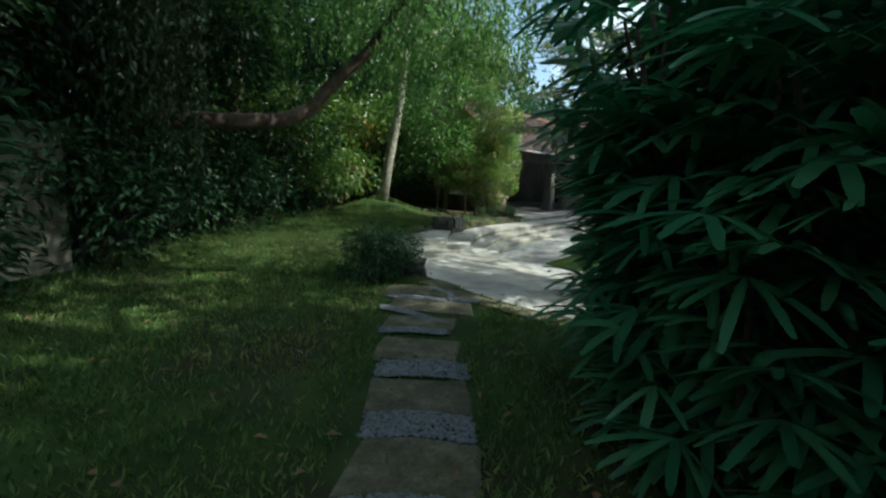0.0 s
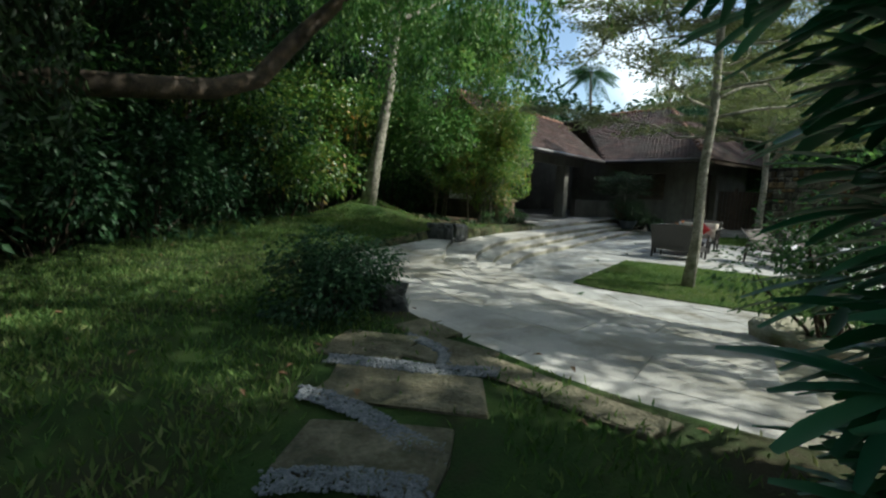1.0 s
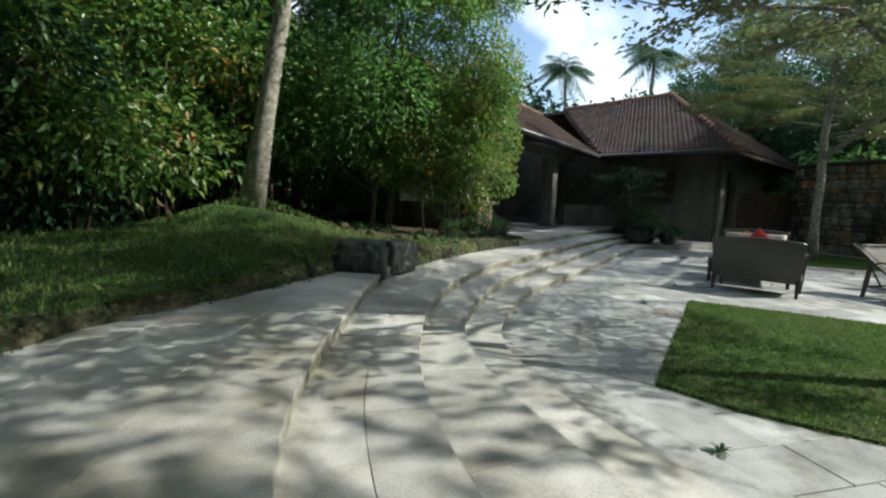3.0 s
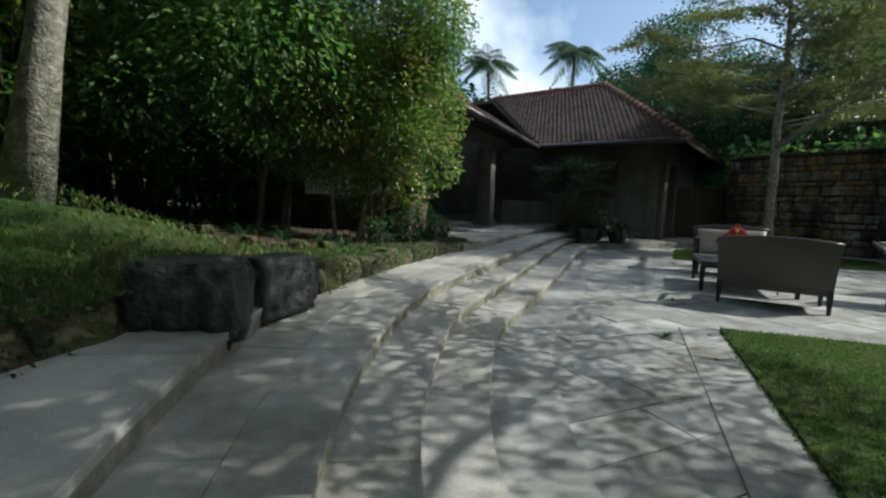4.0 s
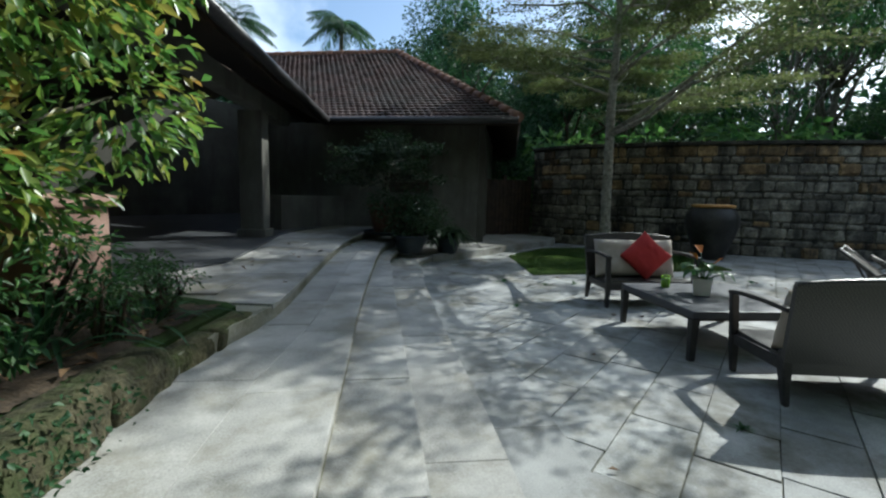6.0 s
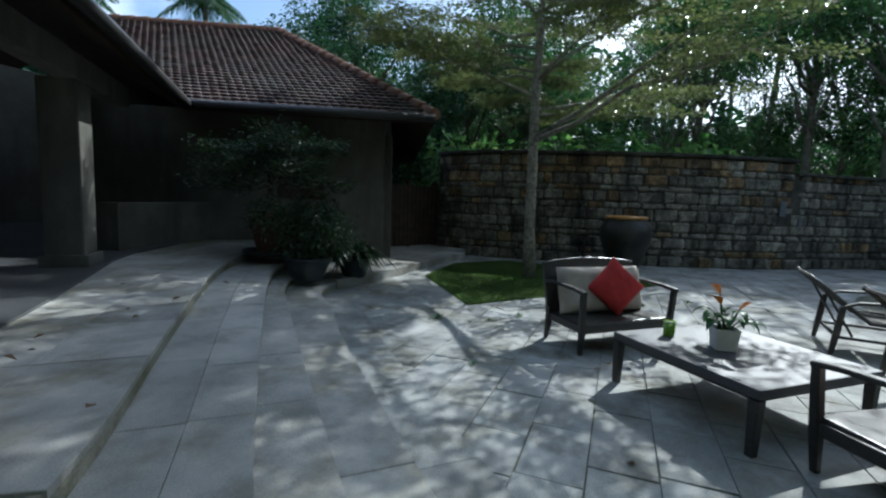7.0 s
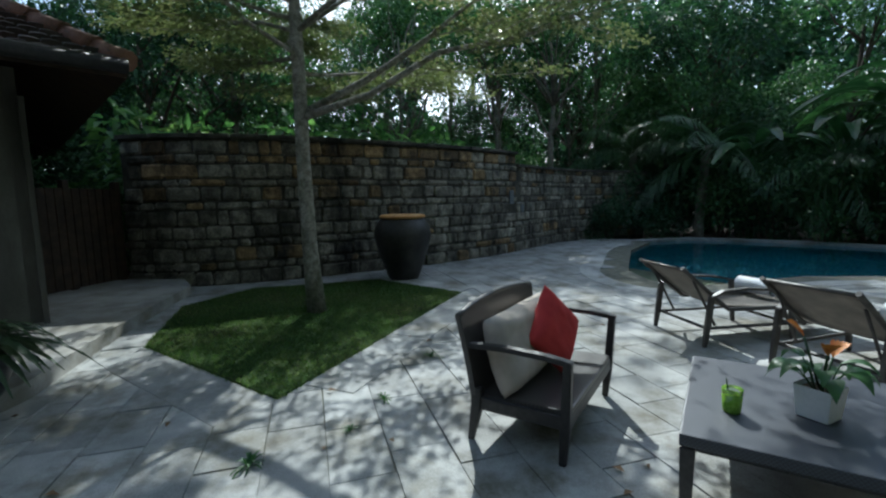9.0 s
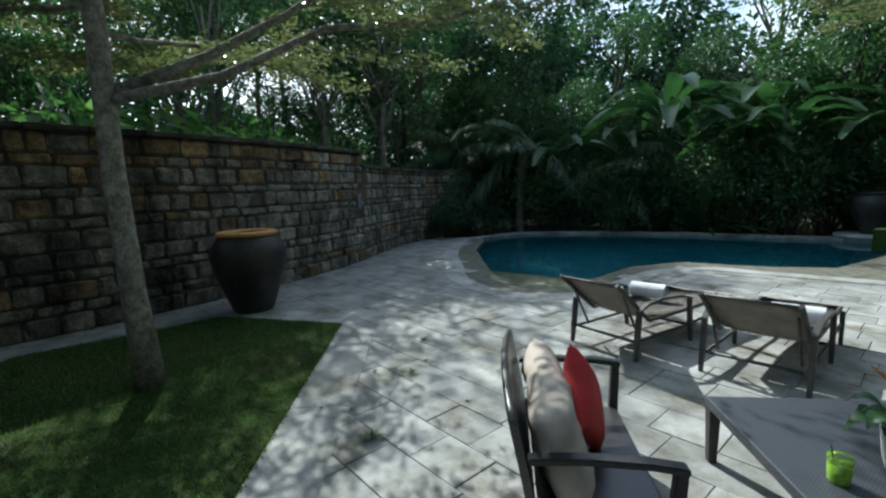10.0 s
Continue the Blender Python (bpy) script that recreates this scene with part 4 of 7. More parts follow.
def layered_tree(name, at_, tall, fork, spread, seed, label, branches=16, per=520, trunk=0.1, lean=(0, 0), low=2.2, toward=(), leaf=None, size=1.0, rise=(0.25, 0.9), away=None):
    """A young umbrella tree: slim pale trunk, level tiers of branches with tiny leaves in flat sprays."""
    rng = np.random.default_rng(seed)
    root = thing(name, pose(*at_), label, "tree")
    bm = bmesh.new()
    top = (lean[0], lean[1], tall)
    pts = limb_path(rng, (0, 0, -0.1), top, 0.05, 8)
    tube(bm, pts, [trunk * 1.5, trunk * 1.1, trunk, trunk * 0.92, trunk * 0.8, trunk * 0.6, trunk * 0.35, trunk * 0.15], 12)
    cs, ds = [], []
    angles = [rng.uniform(0, 2 * math.pi) for _ in range(branches)]
    for k, (ang) in enumerate(angles):
        t = low / tall + (0.98 - low / tall) * (k / branches)
        r = spread * (1.0 - 0.55 * max(0, t - 0.5)) * rng.uniform(0.7, 1.0)
        up, thick = rng.uniform(*rise), 1.0
        if away and away[0] < ang - 2 * math.pi * (ang > math.pi) < away[1]:
            ang += math.pi * 0.8
        if k < len(toward):
            ang, t, r, up, thick = toward[k]
        i = t * 7
        j = min(6, int(i))
        base = np.array(pts[j]) * (1 - (i - j)) + np.array(pts[j + 1]) * (i - j)
        end = base + np.array((r * math.cos(ang), r * math.sin(ang), up))
        bp = limb_path(rng, base, end, 0.10, 6)
        tube(bm, bp, [trunk * 0.34 * thick, trunk * 0.28 * thick, trunk * 0.22 * thick, trunk * 0.15 * thick, trunk * 0.09, 0.005], 7)
        for q in range(9):
            f = 0.22 + 0.78 * (q + rng.random()) / 9
            p = base + (end - base) * f
            sa = ang + rng.choice((-1, 1)) * rng.uniform(0.5, 1.3)
            ln = r * 0.42 * (1.15 - 0.6 * f)
            tip = p + np.array((ln * math.cos(sa), ln * math.sin(sa), rng.uniform(-0.05, 0.15)))
            tube(bm, [tuple(p), tuple((p + tip) / 2 + rng.normal(size=3) * 0.03), tuple(tip)], [0.010, 0.007, 0.003], 4)
            n = int(per / 9)
            g = rng.random(n)
            x = p + (tip - p) * g[:, None] + rng.normal(size=(n, 3)) * [0.13, 0.13, 0.035]
            cs.append(x)
            ds.append((tip - p) / np.linalg.norm(tip - p) + rng.normal(size=(n, 3)) * [0.8, 0.8, 0.25])
    part("trunk", bm, M_BARK_PALE, root, "slim pale mottled trunk with level boughs")
    c, d = np.concatenate(cs), np.concatenate(ds)
    n = len(c)
    me = leaf_mesh("crown", c, d, unit(rng, n) * 0.5 + [0, 0, 1], rng.uniform(0.05, 0.10, n) * size, rng.uniform(0.025, 0.045, n) * size, leaf or M_LEAF_FINE)
    ob = new("crown", me)
    ob.parent = root
    return root


def feather_palm(name, tall, fronds, length, seed, label, trunk=0.13, lean=(0.4, 0.2)):
    """A coconut-like palm at the origin."""
    rng = np.random.default_rng(seed)
    root = thing(name, Matrix.Identity(4), label, "palm")
    bm = bmesh.new()
    pts = [(lean[0] * t * t, lean[1] * t * t, tall * t - 0.2 * (t == 0)) for t in np.linspace(0, 1, 9)]
    tube(bm, pts, [trunk * 1.5, trunk * 1.1] + [trunk] * 6 + [trunk * 0.8], 10)
    part("trunk", bm, M_BARK, root)
    head = np.array((lean[0], lean[1], tall))
    c, w, u, L, W = [], [], [], [], []
    fb = bmesh.new()
    for k in range(fronds):
        a = 2 * math.pi * k / fronds * 1.62 + rng.uniform(-0.2, 0.2)
        el = rng.uniform(-0.35, 1.15)
        o = np.array((math.cos(a), math.sin(a), 0.0))
        path = []
        for t in np.linspace(0, 1, 9):
            path.append(head + o * length * t * math.cos(el * (1 - 0.4 * t)) + np.array((0, 0, length * (math.sin(el) * t - 0.62 * t * t))))
        tube(fb, [tuple(p) for p in path], np.linspace(0.03, 0.006, 9), 5)
        for t in np.linspace(0.12, 1, 34):
            i = t * 8
            j = min(7, int(i))
            p = path[j] * (1 - (i - j)) + path[j + 1] * (i - j)
            d = path[j + 1] - path[j]
            d /= np.linalg.norm(d)
            s = np.cross(d, (0, 0, 1))
            for sg in (-1, 1):
                c.append(p)
                w.append(s * sg + d * 0.55 + rng.normal(size=3) * 0.08 + np.array((0, 0, -0.25)))
                u.append(np.array((0, 0, 1.0)))
                L.append(length * 0.26 * math.sin(math.pi * min(1, 0.25 + t * 0.75)) + 0.12)
                W.append(0.045 + 0.002 * max(0, tall - 4))
    part("frond_frame", fb, M_PALM, root)
    me = blade_strips("crown", np.array(c), np.array(w), np.array(u), np.array(L), np.array(W), M_PALM, 2, 0.45)
    ob = new("crown", me)
    ob.parent = root
    return root


def banana(name, leaves, tall, seed, label):
    """Large paddle leaves from a short stem, at the origin."""
    rng = np.random.default_rng(seed)
    root = thing(name, Matrix.Identity(4), label, "plant")
    bm = bmesh.new()
    tube(bm, [(0, 0, -0.1), (0.05, 0, tall * 0.25), (0.08, 0.02, tall * 0.5)], [0.12, 0.10, 0.05], 9)
    part("stem", bm, M_PALM, root)
    for k in range(leaves):
        a = 2 * math.pi * k * 0.381 + rng.uniform(-0.3, 0.3)
        ln, wd = tall * rng.uniform(0.36, 0.52), tall * rng.uniform(0.055, 0.08)
        el = rng.uniform(0.7, 1.35)
        o = np.array((math.cos(a), math.sin(a)))
        bm = bmesh.new()
        grid = []
        for t in np.linspace(0, 1, 12):
            r = ln * t * math.cos(el)
            z = tall * 0.45 + ln * (math.sin(el) * t - 0.75 * t ** 2.4)
            p = np.array((0.08 + o[0] * (r + 0.35 * ln * t * t), 0.02 + o[1] * (r + 0.35 * ln * t * t), z))
            half = wd * 0.5 * (0.06 if t < 0.2 else math.sin(math.pi * min(1, (t - 0.16) / 0.86)) ** 0.6 + 0.02)
            sv = np.array((-o[1], o[0], 0))
            wob = rng.uniform(-0.03, 0.03)
            grid.append([bm.verts.new(p + sv * half * s + np.array((0, 0, abs(s) * half * 0.35 + wob * s))) for s in (-1, -0.5, 0, 0.5, 1)])
        for g, h in zip(grid, grid[1:]):
            for j in range(4):
                bm.faces.new((g[j], g[j + 1], h[j + 1], h[j]))
        part("leaf", bm, M_PALM, root, smooth=True)
    return root


def strap_plant(name, n, length, width, seed, label, material, category="plant", arch=0.6):
    rng = np.random.default_rng(seed)
    root = thing(name, Matrix.Identity(4), label, category)
    a = rng.uniform(0, 2 * math.pi, n)
    el = rng.uniform(0.5, 1.4, n)
    w = np.stack([np.cos(a) * np.cos(el), np.sin(a) * np.cos(el), np.sin(el)], 1)
    c = np.stack([np.cos(a), np.sin(a), np.zeros(n)], 1) * rng.uniform(0, 0.12, n)[:, None]
    u = np.tile((0.01, 0.02, 1.0), (n, 1))
    me = blade_strips("crown", c, w, u, length * rng.uniform(0.6, 1.1, n), width * rng.uniform(0.8, 1.2, n), material, 5, arch)
    ob = new("crown", me)
    ob.parent = root
    return root


def put(first, spots, group=""):
    """Moves a thing to the first place and copies it to the others: x, y, z, turn, scale."""
    made = []
    for k, (x, y, z, a, s) in enumerate(spots):
        m = pose(x, y, z, 0, 0, a) @ Matrix.Scale(s, 4)
        if k == 0:
            first.matrix_basis = m
            made.append(first)
        else:
            o = copy_thing(first, pose(x, y, z, 0, 0, a))
            o.scale = (s, s, s)
            made.append(o)
    if group:
        for o in made:
            tagged(o, group=group)
    return made


# young umbrella trees in the two beds
layered_tree("umbrella_tree", (3.89, 8.95, 0.0), 6.6, 2.6, 3.0, 21, "young umbrella tree with slim pale trunk and feathery tiers", 26, 1600, 0.066, (0.35, 0.25), 2.1, ((0.1, 0.40, 3.6, 0.8, 1.4), (0.55, 0.44, 3.8, 0.7, 1.4), (-0.35, 0.46, 3.2, 0.7, 1.1), (0.85, 0.50, 4.3, 0.5, 1.3), (1.08, 0.45, 4.2, 0.6, 1.2), (0.3, 0.56, 3.6, 0.5, 1.1), (2.9, 0.36, 2.4, 0.4, 1.0), (3.6, 0.42, 2.6, 0.5, 1.0)), None, 0.92, (0.25, 0.9), (-2.7, -0.6))
layered_tree("umbrella_tree", (9.95, 16.2, 0.0), 6.8, 2.6, 3.7, 22, "young umbrella tree with level boughs before the stone wall", 34, 2100, 0.085, (0.0, 0.1), 2.7, ((-1.55, 0.365, 3.6, 2.1, 1.9), (-1.95, 0.36, 4.4, 1.15, 1.7), (-1.72, 0.5, 3.3, 1.5, 1.2), (-2.3, 0.5, 3.6, 0.9, 1.2), (2.6, 0.46, 2.6, 0.6, 1.0), (0.3, 0.5, 2.8, 0.8, 1.0), (1.6, 0.52, 2.6, 0.7, 1.0), (2.1, 0.55, 3.0, 0.5, 1.1), (1.75, 0.62, 3.0, 0.7, 1.0), (2.45, 0.66, 3.2, 0.6, 1.0), (1.35, 0.58, 2.8, 0.6, 1.0), (0.0, 0.42, 3.3, 0.6, 1.0), (0.55, 0.46, 3.3, 0.7, 1.0), (-0.5, 0.43, 3.5, 0.8, 1.0), (0.9, 0.5, 3.2, 0.8, 1.0), (0.2, 0.55, 3.2, 0.8, 1.0)))

# leaning palm-like trunk on its mound
tall_tree = broad_tree("tree", 10.5, 6.4, 2.8, 14, 650, 31, M_LEAF, M_BARK_PALE, 0.15, "tall slim tree with smooth grey trunk on a grassy mound", 0.145)
tall_tree.matrix_basis = pose(-1.85, 12.75, 0.8, 0, 7.5, 0)

# many-stemmed shrub tree at the head of the steps
st = broad_tree("shrub_tree", 5.4, 1.0, 1.15, 54, 4700, 33, M_LEAF_GOLD, M_BARK, 0.068, "many-stemmed shrub tree with glossy yellow-green leaves", 0.055, 6, 0.9, lambda x, y, z: y > -0.75 - 0.25 * max(0, z - 2.5) and x < 1.5, [(1.2, 0.15, 1.0, 0.36), (1.3, 0.0, 1.65, 0.4), (0.95, -0.2, 1.3, 0.36), (0.55, -0.3, 1.0, 0.33), (1.25, 0.5, 2.3, 0.45), (0.8, 0.0, 2.6, 0.5), (0.35, -0.35, 1.5, 0.4), (0.0, -0.3, 2.0, 0.45), (1.05, 0.3, 1.9, 0.45), (0.6, 0.0, 2.0, 0.45), (1.2, 0.3, 3.0, 0.5), (-0.4, -0.2, 1.4, 0.4), (-0.7, 0.0, 2.1, 0.5), (0.0, -0.15, 0.75, 0.3), (0.35, -0.1, 0.85, 0.32), (0.7, -0.15, 0.7, 0.28), (-0.3, -0.2, 0.9, 0.32), (0.2, 0.1, 0.5, 0.25), (-0.15, 0.0, 1.2, 0.35), (0.9, 0.15, 0.6, 0.26), (-0.6, -0.1, 1.0, 0.34), (-1.0, 0.1, 1.5, 0.4)])
st.matrix_basis = pose(0.8, 14.2, 0.55)
st2 = broad_tree("shrub_tree", 6.5, 1.6, 1.7, 34, 1200, 34, M_LEAF_LIME, M_BARK, 0.11, "dense dark shrub tree behind the planting bed", 0.06, 4, 0.9)
put(st2, [(-0.3, 14.6, 0.5, 0, 0.95), (-2.2, 16.3, 0.5, 200, 1.15)], "trees behind the planting bed")

# big tree whose limb hangs over the lawn
big = thing("tree", Matrix.Identity(4), "big spreading tree with a bent limb over the lawn", "tree")
bm = bmesh.new()
rngb = np.random.default_rng(8)
tube(bm, [(-5.2, 6.3, 0.3), (-5.05, 6.4, 1.2), (-4.8, 6.5, 2.2), (-4.8, 6.6, 3.6), (-4.9, 6.6, 5.5), (-5.0, 6.4, 7.5)], [0.34, 0.26, 0.23, 0.2, 0.16, 0.08], 12)
tube(bm, [(-4.8, 6.5, 2.1), (-4.0, 6.75, 2.35), (-3.2, 7.2, 2.42), (-2.75, 7.6, 2.5), (-2.4, 8.0, 2.72), (-2.2, 8.2, 3.05), (-1.9, 8.3, 3.4), (-1.5, 8.4, 3.8), (-1.05, 8.4, 4.4), (-0.7, 8.3, 5.2), (-0.2, 8.2, 6.0)], [0.16, 0.14, 0.13, 0.125, 0.12, 0.115, 0.105, 0.09, 0.08, 0.06, 0.03], 10)
tips = []
for k in range(26):
    e = np.array((rngb.uniform(-5.0, 3.2), rngb.uniform(4.8, 11.0), rngb.uniform(4.6, 7.8)))
    s = np.array((-0.9, 8.4, 4.7)) if e[0] > -2.2 else np.array((-4.4, 6.6, 4.6))
    tube(bm, limb_path(rngb, s, e, 0.2), [0.06, 0.05, 0.035, 0.02, 0.01], 6)
    tips.append(e)
# high boughs out of view, added to shade the lawn
for k in range(14):
    e = np.array((rngb.uniform(-3.4, 3.8), rngb.uniform(1.2, 5.6), rngb.uniform(5.6, 8.2)))
    tube(bm, limb_path(rngb, (-4.85, 6.6, 5.0), e, 0.25), [0.07, 0.055, 0.04, 0.025, 0.01], 6)
    tips.append(e)
# further unseen boughs, added to keep sun off the western undergrowth
for k in range(14):
    e = np.array((rngb.uniform(-0.5, 4.0), rngb.uniform(2.0, 8.0), rngb.uniform(6.2, 9.2)))
    tube(bm, limb_path(rngb, (-4.9, 6.6, 5.6), e, 0.25), [0.07, 0.055, 0.04, 0.025, 0.01], 6)
    tips.append(e)
part("trunk", bm, M_BARK_DARK, big, "dark brown trunk and bent limb")
c, d = clump_leaves(rngb, tips, [rngb.uniform(0.8, 1.3) for _ in tips], 380, 0.75)
# hanging curtains of leaves below the crown
hang = []
for e in tips[:26]:
    for _ in range(16):
        a = e + rngb.normal(size=3) * [0.7, 0.7, 0.25]
        n = 26
        g = np.linspace(0, rngb.uniform(0.6, 1.9), n)
        hang.append(np.stack([a[0] + rngb.normal(size=n) * 0.05, a[1] + rngb.normal(size=n) * 0.05, a[2] - g], 1))
for _ in range(150):
    a = np.array((rngb.uniform(-2.2, 1.6), rngb.uniform(8.6, 11.0), rngb.uniform(4.2, 5.8)))
    n = 30
    g = np.linspace(0, rngb.uniform(0.7, 1.7), n)
    hang.append(np.stack([a[0] + rngb.normal(size=n) * 0.07 + 0.1 * g, a[1] + rngb.normal(size=n) * 0.07, a[2] - g], 1))
# veil before the trunk; shade on this side is put into its darker leaf colour
veil = []
for _ in range(330):
    a = np.array((rngb.uniform(-5.6, -3.25), rngb.uniform(5.3, 6.5), rngb.uniform(3.2, 5.2)))
    n = 34
    g = np.linspace(0, rngb.uniform(1.0, 2.2), n)
    veil.append(np.stack([a[0] + rngb.normal(size=n) * 0.07, a[1] + rngb.normal(size=n) * 0.07, a[2] - g], 1))
veil = np.concatenate(veil)
n = len(veil)
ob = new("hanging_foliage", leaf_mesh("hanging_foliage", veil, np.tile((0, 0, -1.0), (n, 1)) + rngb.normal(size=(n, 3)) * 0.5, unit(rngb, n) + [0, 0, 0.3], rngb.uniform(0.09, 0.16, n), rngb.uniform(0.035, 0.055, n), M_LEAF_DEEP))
ob.parent = big
hang = np.concatenate(hang)
c = np.concatenate([c, hang])
d = np.concatenate([d, np.tile((0, 0, -1.0), (len(hang), 1)) + rngb.normal(size=(len(hang), 3)) * 0.5])
n = len(c)
ob = new("crown", leaf_mesh("crown", c, d, unit(rngb, n) + [0, 0, 0.3], rngb.uniform(0.09, 0.16, n), rngb.uniform(0.035, 0.055, n), M_LEAF_LIME))
ob.parent = big

# lady palm beside the path, close to the camera's way
clear_way = lambda x, y, z: y < (3.2 if z < 1.7 else 3.55) and x > 0.13 * y + 0.12 and x > 0.16 + (0.74 if z < 1.75 else 0.46) * (y - 2.05)
fan_palm("lady_palm", (1.55, 1.75, 0.42), 40, 0.62, 1.85, 41, "dense lady palm with dark fans of blunt leaflets", clear_way)
fan_palm("lady_palm", (1.75, 2.5, 0.42), 40, 0.7, 2.3, 42, "tall lady palm with dark fans of blunt leaflets", clear_way)
fan_palm("lady_palm", (1.95, 0.7, 0.42), 26, 0.7, 2.5, 43, "dense lady palm with dark fans of blunt leaflets", clear_way)
fan_palm("lady_palm", (1.72, 2.72, 0.42), 56, 0.5, 2.4, 45, "lady palm beside the path with dark fans of blunt leaflets", clear_way)
fan_palm("lady_palm", (1.95, 2.85, 0.42), 36, 0.6, 2.3, 46, "dense lady palm with dark fans of blunt leaflets", clear_way)
fan_palm("lady_palm", (2.7, 2.2, 0.4), 24, 0.7, 3.0, 44, "tall lady palm with dark fans of blunt leaflets", clear_way)

# clipped bush on the lawn's point
bush = shrub("bush", 0.75, 0.62, 16, 5200, 51, M_LEAF_COOL, 0.05, "small dark rounded bush at the edge of the paving")
bush.matrix_basis = pose(-0.77, 5.3, 0.44) @ Matrix.Diagonal((0.88, 0.86, 0.82, 1))

# trees of the wood: a few kinds, copied round the garden
wood_a = broad_tree("tree", 9.0, 2.6, 2.6, 20, 560, 61, M_LEAF, M_BARK_DARK, 0.17, "tall broad-leaved tree of the surrounding wood", 0.16)
wood_b = broad_tree("tree", 8.0, 1.2, 2.2, 20, 620, 62, M_LEAF_COOL, M_BARK_DARK, 0.16, "dark leafy tree of the surrounding wood", 0.13)
wood_c = broad_tree("tree", 10.5, 5.0, 2.3, 13, 430, 63, M_LEAF, M_BARK, 0.17, "slender tall tree with an open crown", 0.13)
under = shrub("shrub", 1.7, 1.25, 12, 620, 64, M_LEAF_COOL, 0.13, "dark leafy undergrowth shrub")
under_b = shrub("shrub", 2.4, 1.1, 12, 620, 65, M_LEAF, 0.12, "upright leafy undergrowth shrub")
gold = shrub("shrub", 2.6, 1.1, 12, 800, 66, M_LEAF_GOLD, 0.10, "tall shrub with orange-tipped young leaves")

WOOD_A_WEST = [(-6.8, 3.0, 0.3, 10, 1.0), (-7.2, 9.4, 0.3, 75, 1.1), (-6.2, 14.4, 0.3, 160, 1.0), (-3.4, 18.4, 0.3, 250, 1.15), (-9.5, 6.5, 0.2, 300, 1.2), (-10.0, 13.5, 0.2, 30, 1.2), (-7.5, 18.5, 0.2, 120, 1.2), (-1.0, 20.8, 0.2, 210, 1.1), (-6.5, -1.5, 0.3, 45, 1.0)]
WOOD_A_SOUTH = [(20.5, 3.0, -0.2, 15, 1.0), (8.0, -3.6, -0.2, 185, 1.0), (3.0, -6.0, 0.0, 200, 1.0), (11.0, -3.0, 0.0, 77, 1.0), (20.0, -2.0, -0.2, 300, 1.1)]
WOOD_A_EAST = [(19.0, 20.0, -0.2, 110, 1.0), (23.0, 4.0, -0.2, 250, 1.1)]
WOOD_A_NORTH = [(19.5, 24.5, -0.2, 55, 1.0), (15.5, 27.5, -0.2, 145, 1.05), (24.5, 20.0, -0.2, 235, 1.05), (24.0, 31.0, -0.2, 325, 1.2), (6.5, 34.5, -0.2, 20, 1.0), (27.0, 26.0, -0.2, 80, 1.2)]
put(wood_a, WOOD_A_WEST + WOOD_A_SOUTH + WOOD_A_EAST, "trees of the surrounding wood")
WOOD_B_WEST = [(-5.3, 2.0, 0.35, 20, 0.9), (-5.4, 8.3, 0.35, 100, 0.85), (-5.0, 10.8, 0.35, 190, 0.95), (-4.6, 13.0, 0.4, 280, 0.9), (-5.8, 5.0, 0.35, 15, 0.8), (-4.4, 16.0, 0.4, 60, 0.95), (-8.2, 11.5, 0.2, 350, 1.1), (-8.4, 1.0, 0.2, 130, 1.1), (-4.0, 20.2, 0.2, 135, 0.9), (-2.2, 19.4, 0.3, 225, 0.85), (-6.0, 17.6, 0.2, 20, 1.0)]
WOOD_B_SOUTH = [(6.0, -1.4, -0.2, 5, 0.9), (21.5, 2.5, -0.2, 45, 1.3)]
# the tree at (5.5, 4.6) is out of view, added to shade the paving
WOOD_B_EAST = [(5.5, 4.6, 0.0, 45, 0.62), (24.0, 6.8, -0.2, 340, 1.3)]
WOOD_B_NORTH = [(14.2, 24.4, -0.2, 90, 1.05), (16.0, 21.0, -0.2, 180, 0.95), (16.8, 22.5, -0.2, 95, 0.8), (22.0, 27.0, -0.2, 10, 1.0)]
# north trees take this dark-leaved kind; leaf colour stands in for backlit shade
put(wood_b, WOOD_B_WEST + WOOD_B_SOUTH + WOOD_B_EAST + WOOD_B_NORTH + WOOD_A_NORTH + [(28.0, 23.0, -0.2, 150, 1.4), (25.0, 27.5, -0.2, 200, 1.35), (18.5, 30.5, -0.2, 90, 1.35)], "dark trees of the surrounding wood")
# those at x 4.7 to 5.8 are unseen, added to shade lawn and paving
put(wood_c, [(17.4, 19.4, -0.2, 0, 0.95), (17.5, 14.8, -0.2, 200, 0.8), (18.0, 27.5, -0.2, 300, 1.1), (24.0, 23.0, -0.2, 30, 1.1), (26.0, 15.5, -0.2, 150, 1.1), (22.5, 7.0, -0.2, 20, 1.0), (5.8, 4.4, 0.0, 140, 1.15), (4.9, 2.2, 0.2, 10, 1.15), (4.7, 0.6, 0.2, 20, 1.15), (5.6, 1.4, 0.2, 130, 1.3), (6.5, -3.0, 0.0, 70, 1.1), (22.6, 7.6, -0.2, 220, 0.9), (25.0, 7.4, -0.2, 300, 1.1)], "slender trees beyond the garden wall")
wood_e = broad_tree("tree", 9.4, 6.4, 2.3, 13, 330, 70, M_LEAF, M_BARK, 0.19, "very tall tree with a bare trunk and high crown", 0.17)
put(wood_e, [(19.8, 9.4, -0.2, 100, 0.92), (20.6, 11.4, -0.2, 0, 1.0), (21.4, 14.2, -0.2, 150, 1.0), (24.0, 16.6, -0.2, 290, 1.1)], "very tall trees beyond the wall")
wood_d = broad_tree("tree", 11.0, 2.0, 3.0, 26, 430, 67, M_LEAF, M_BARK, 0.2, "tall light-green tree of the wood beyond the wall", 0.15)
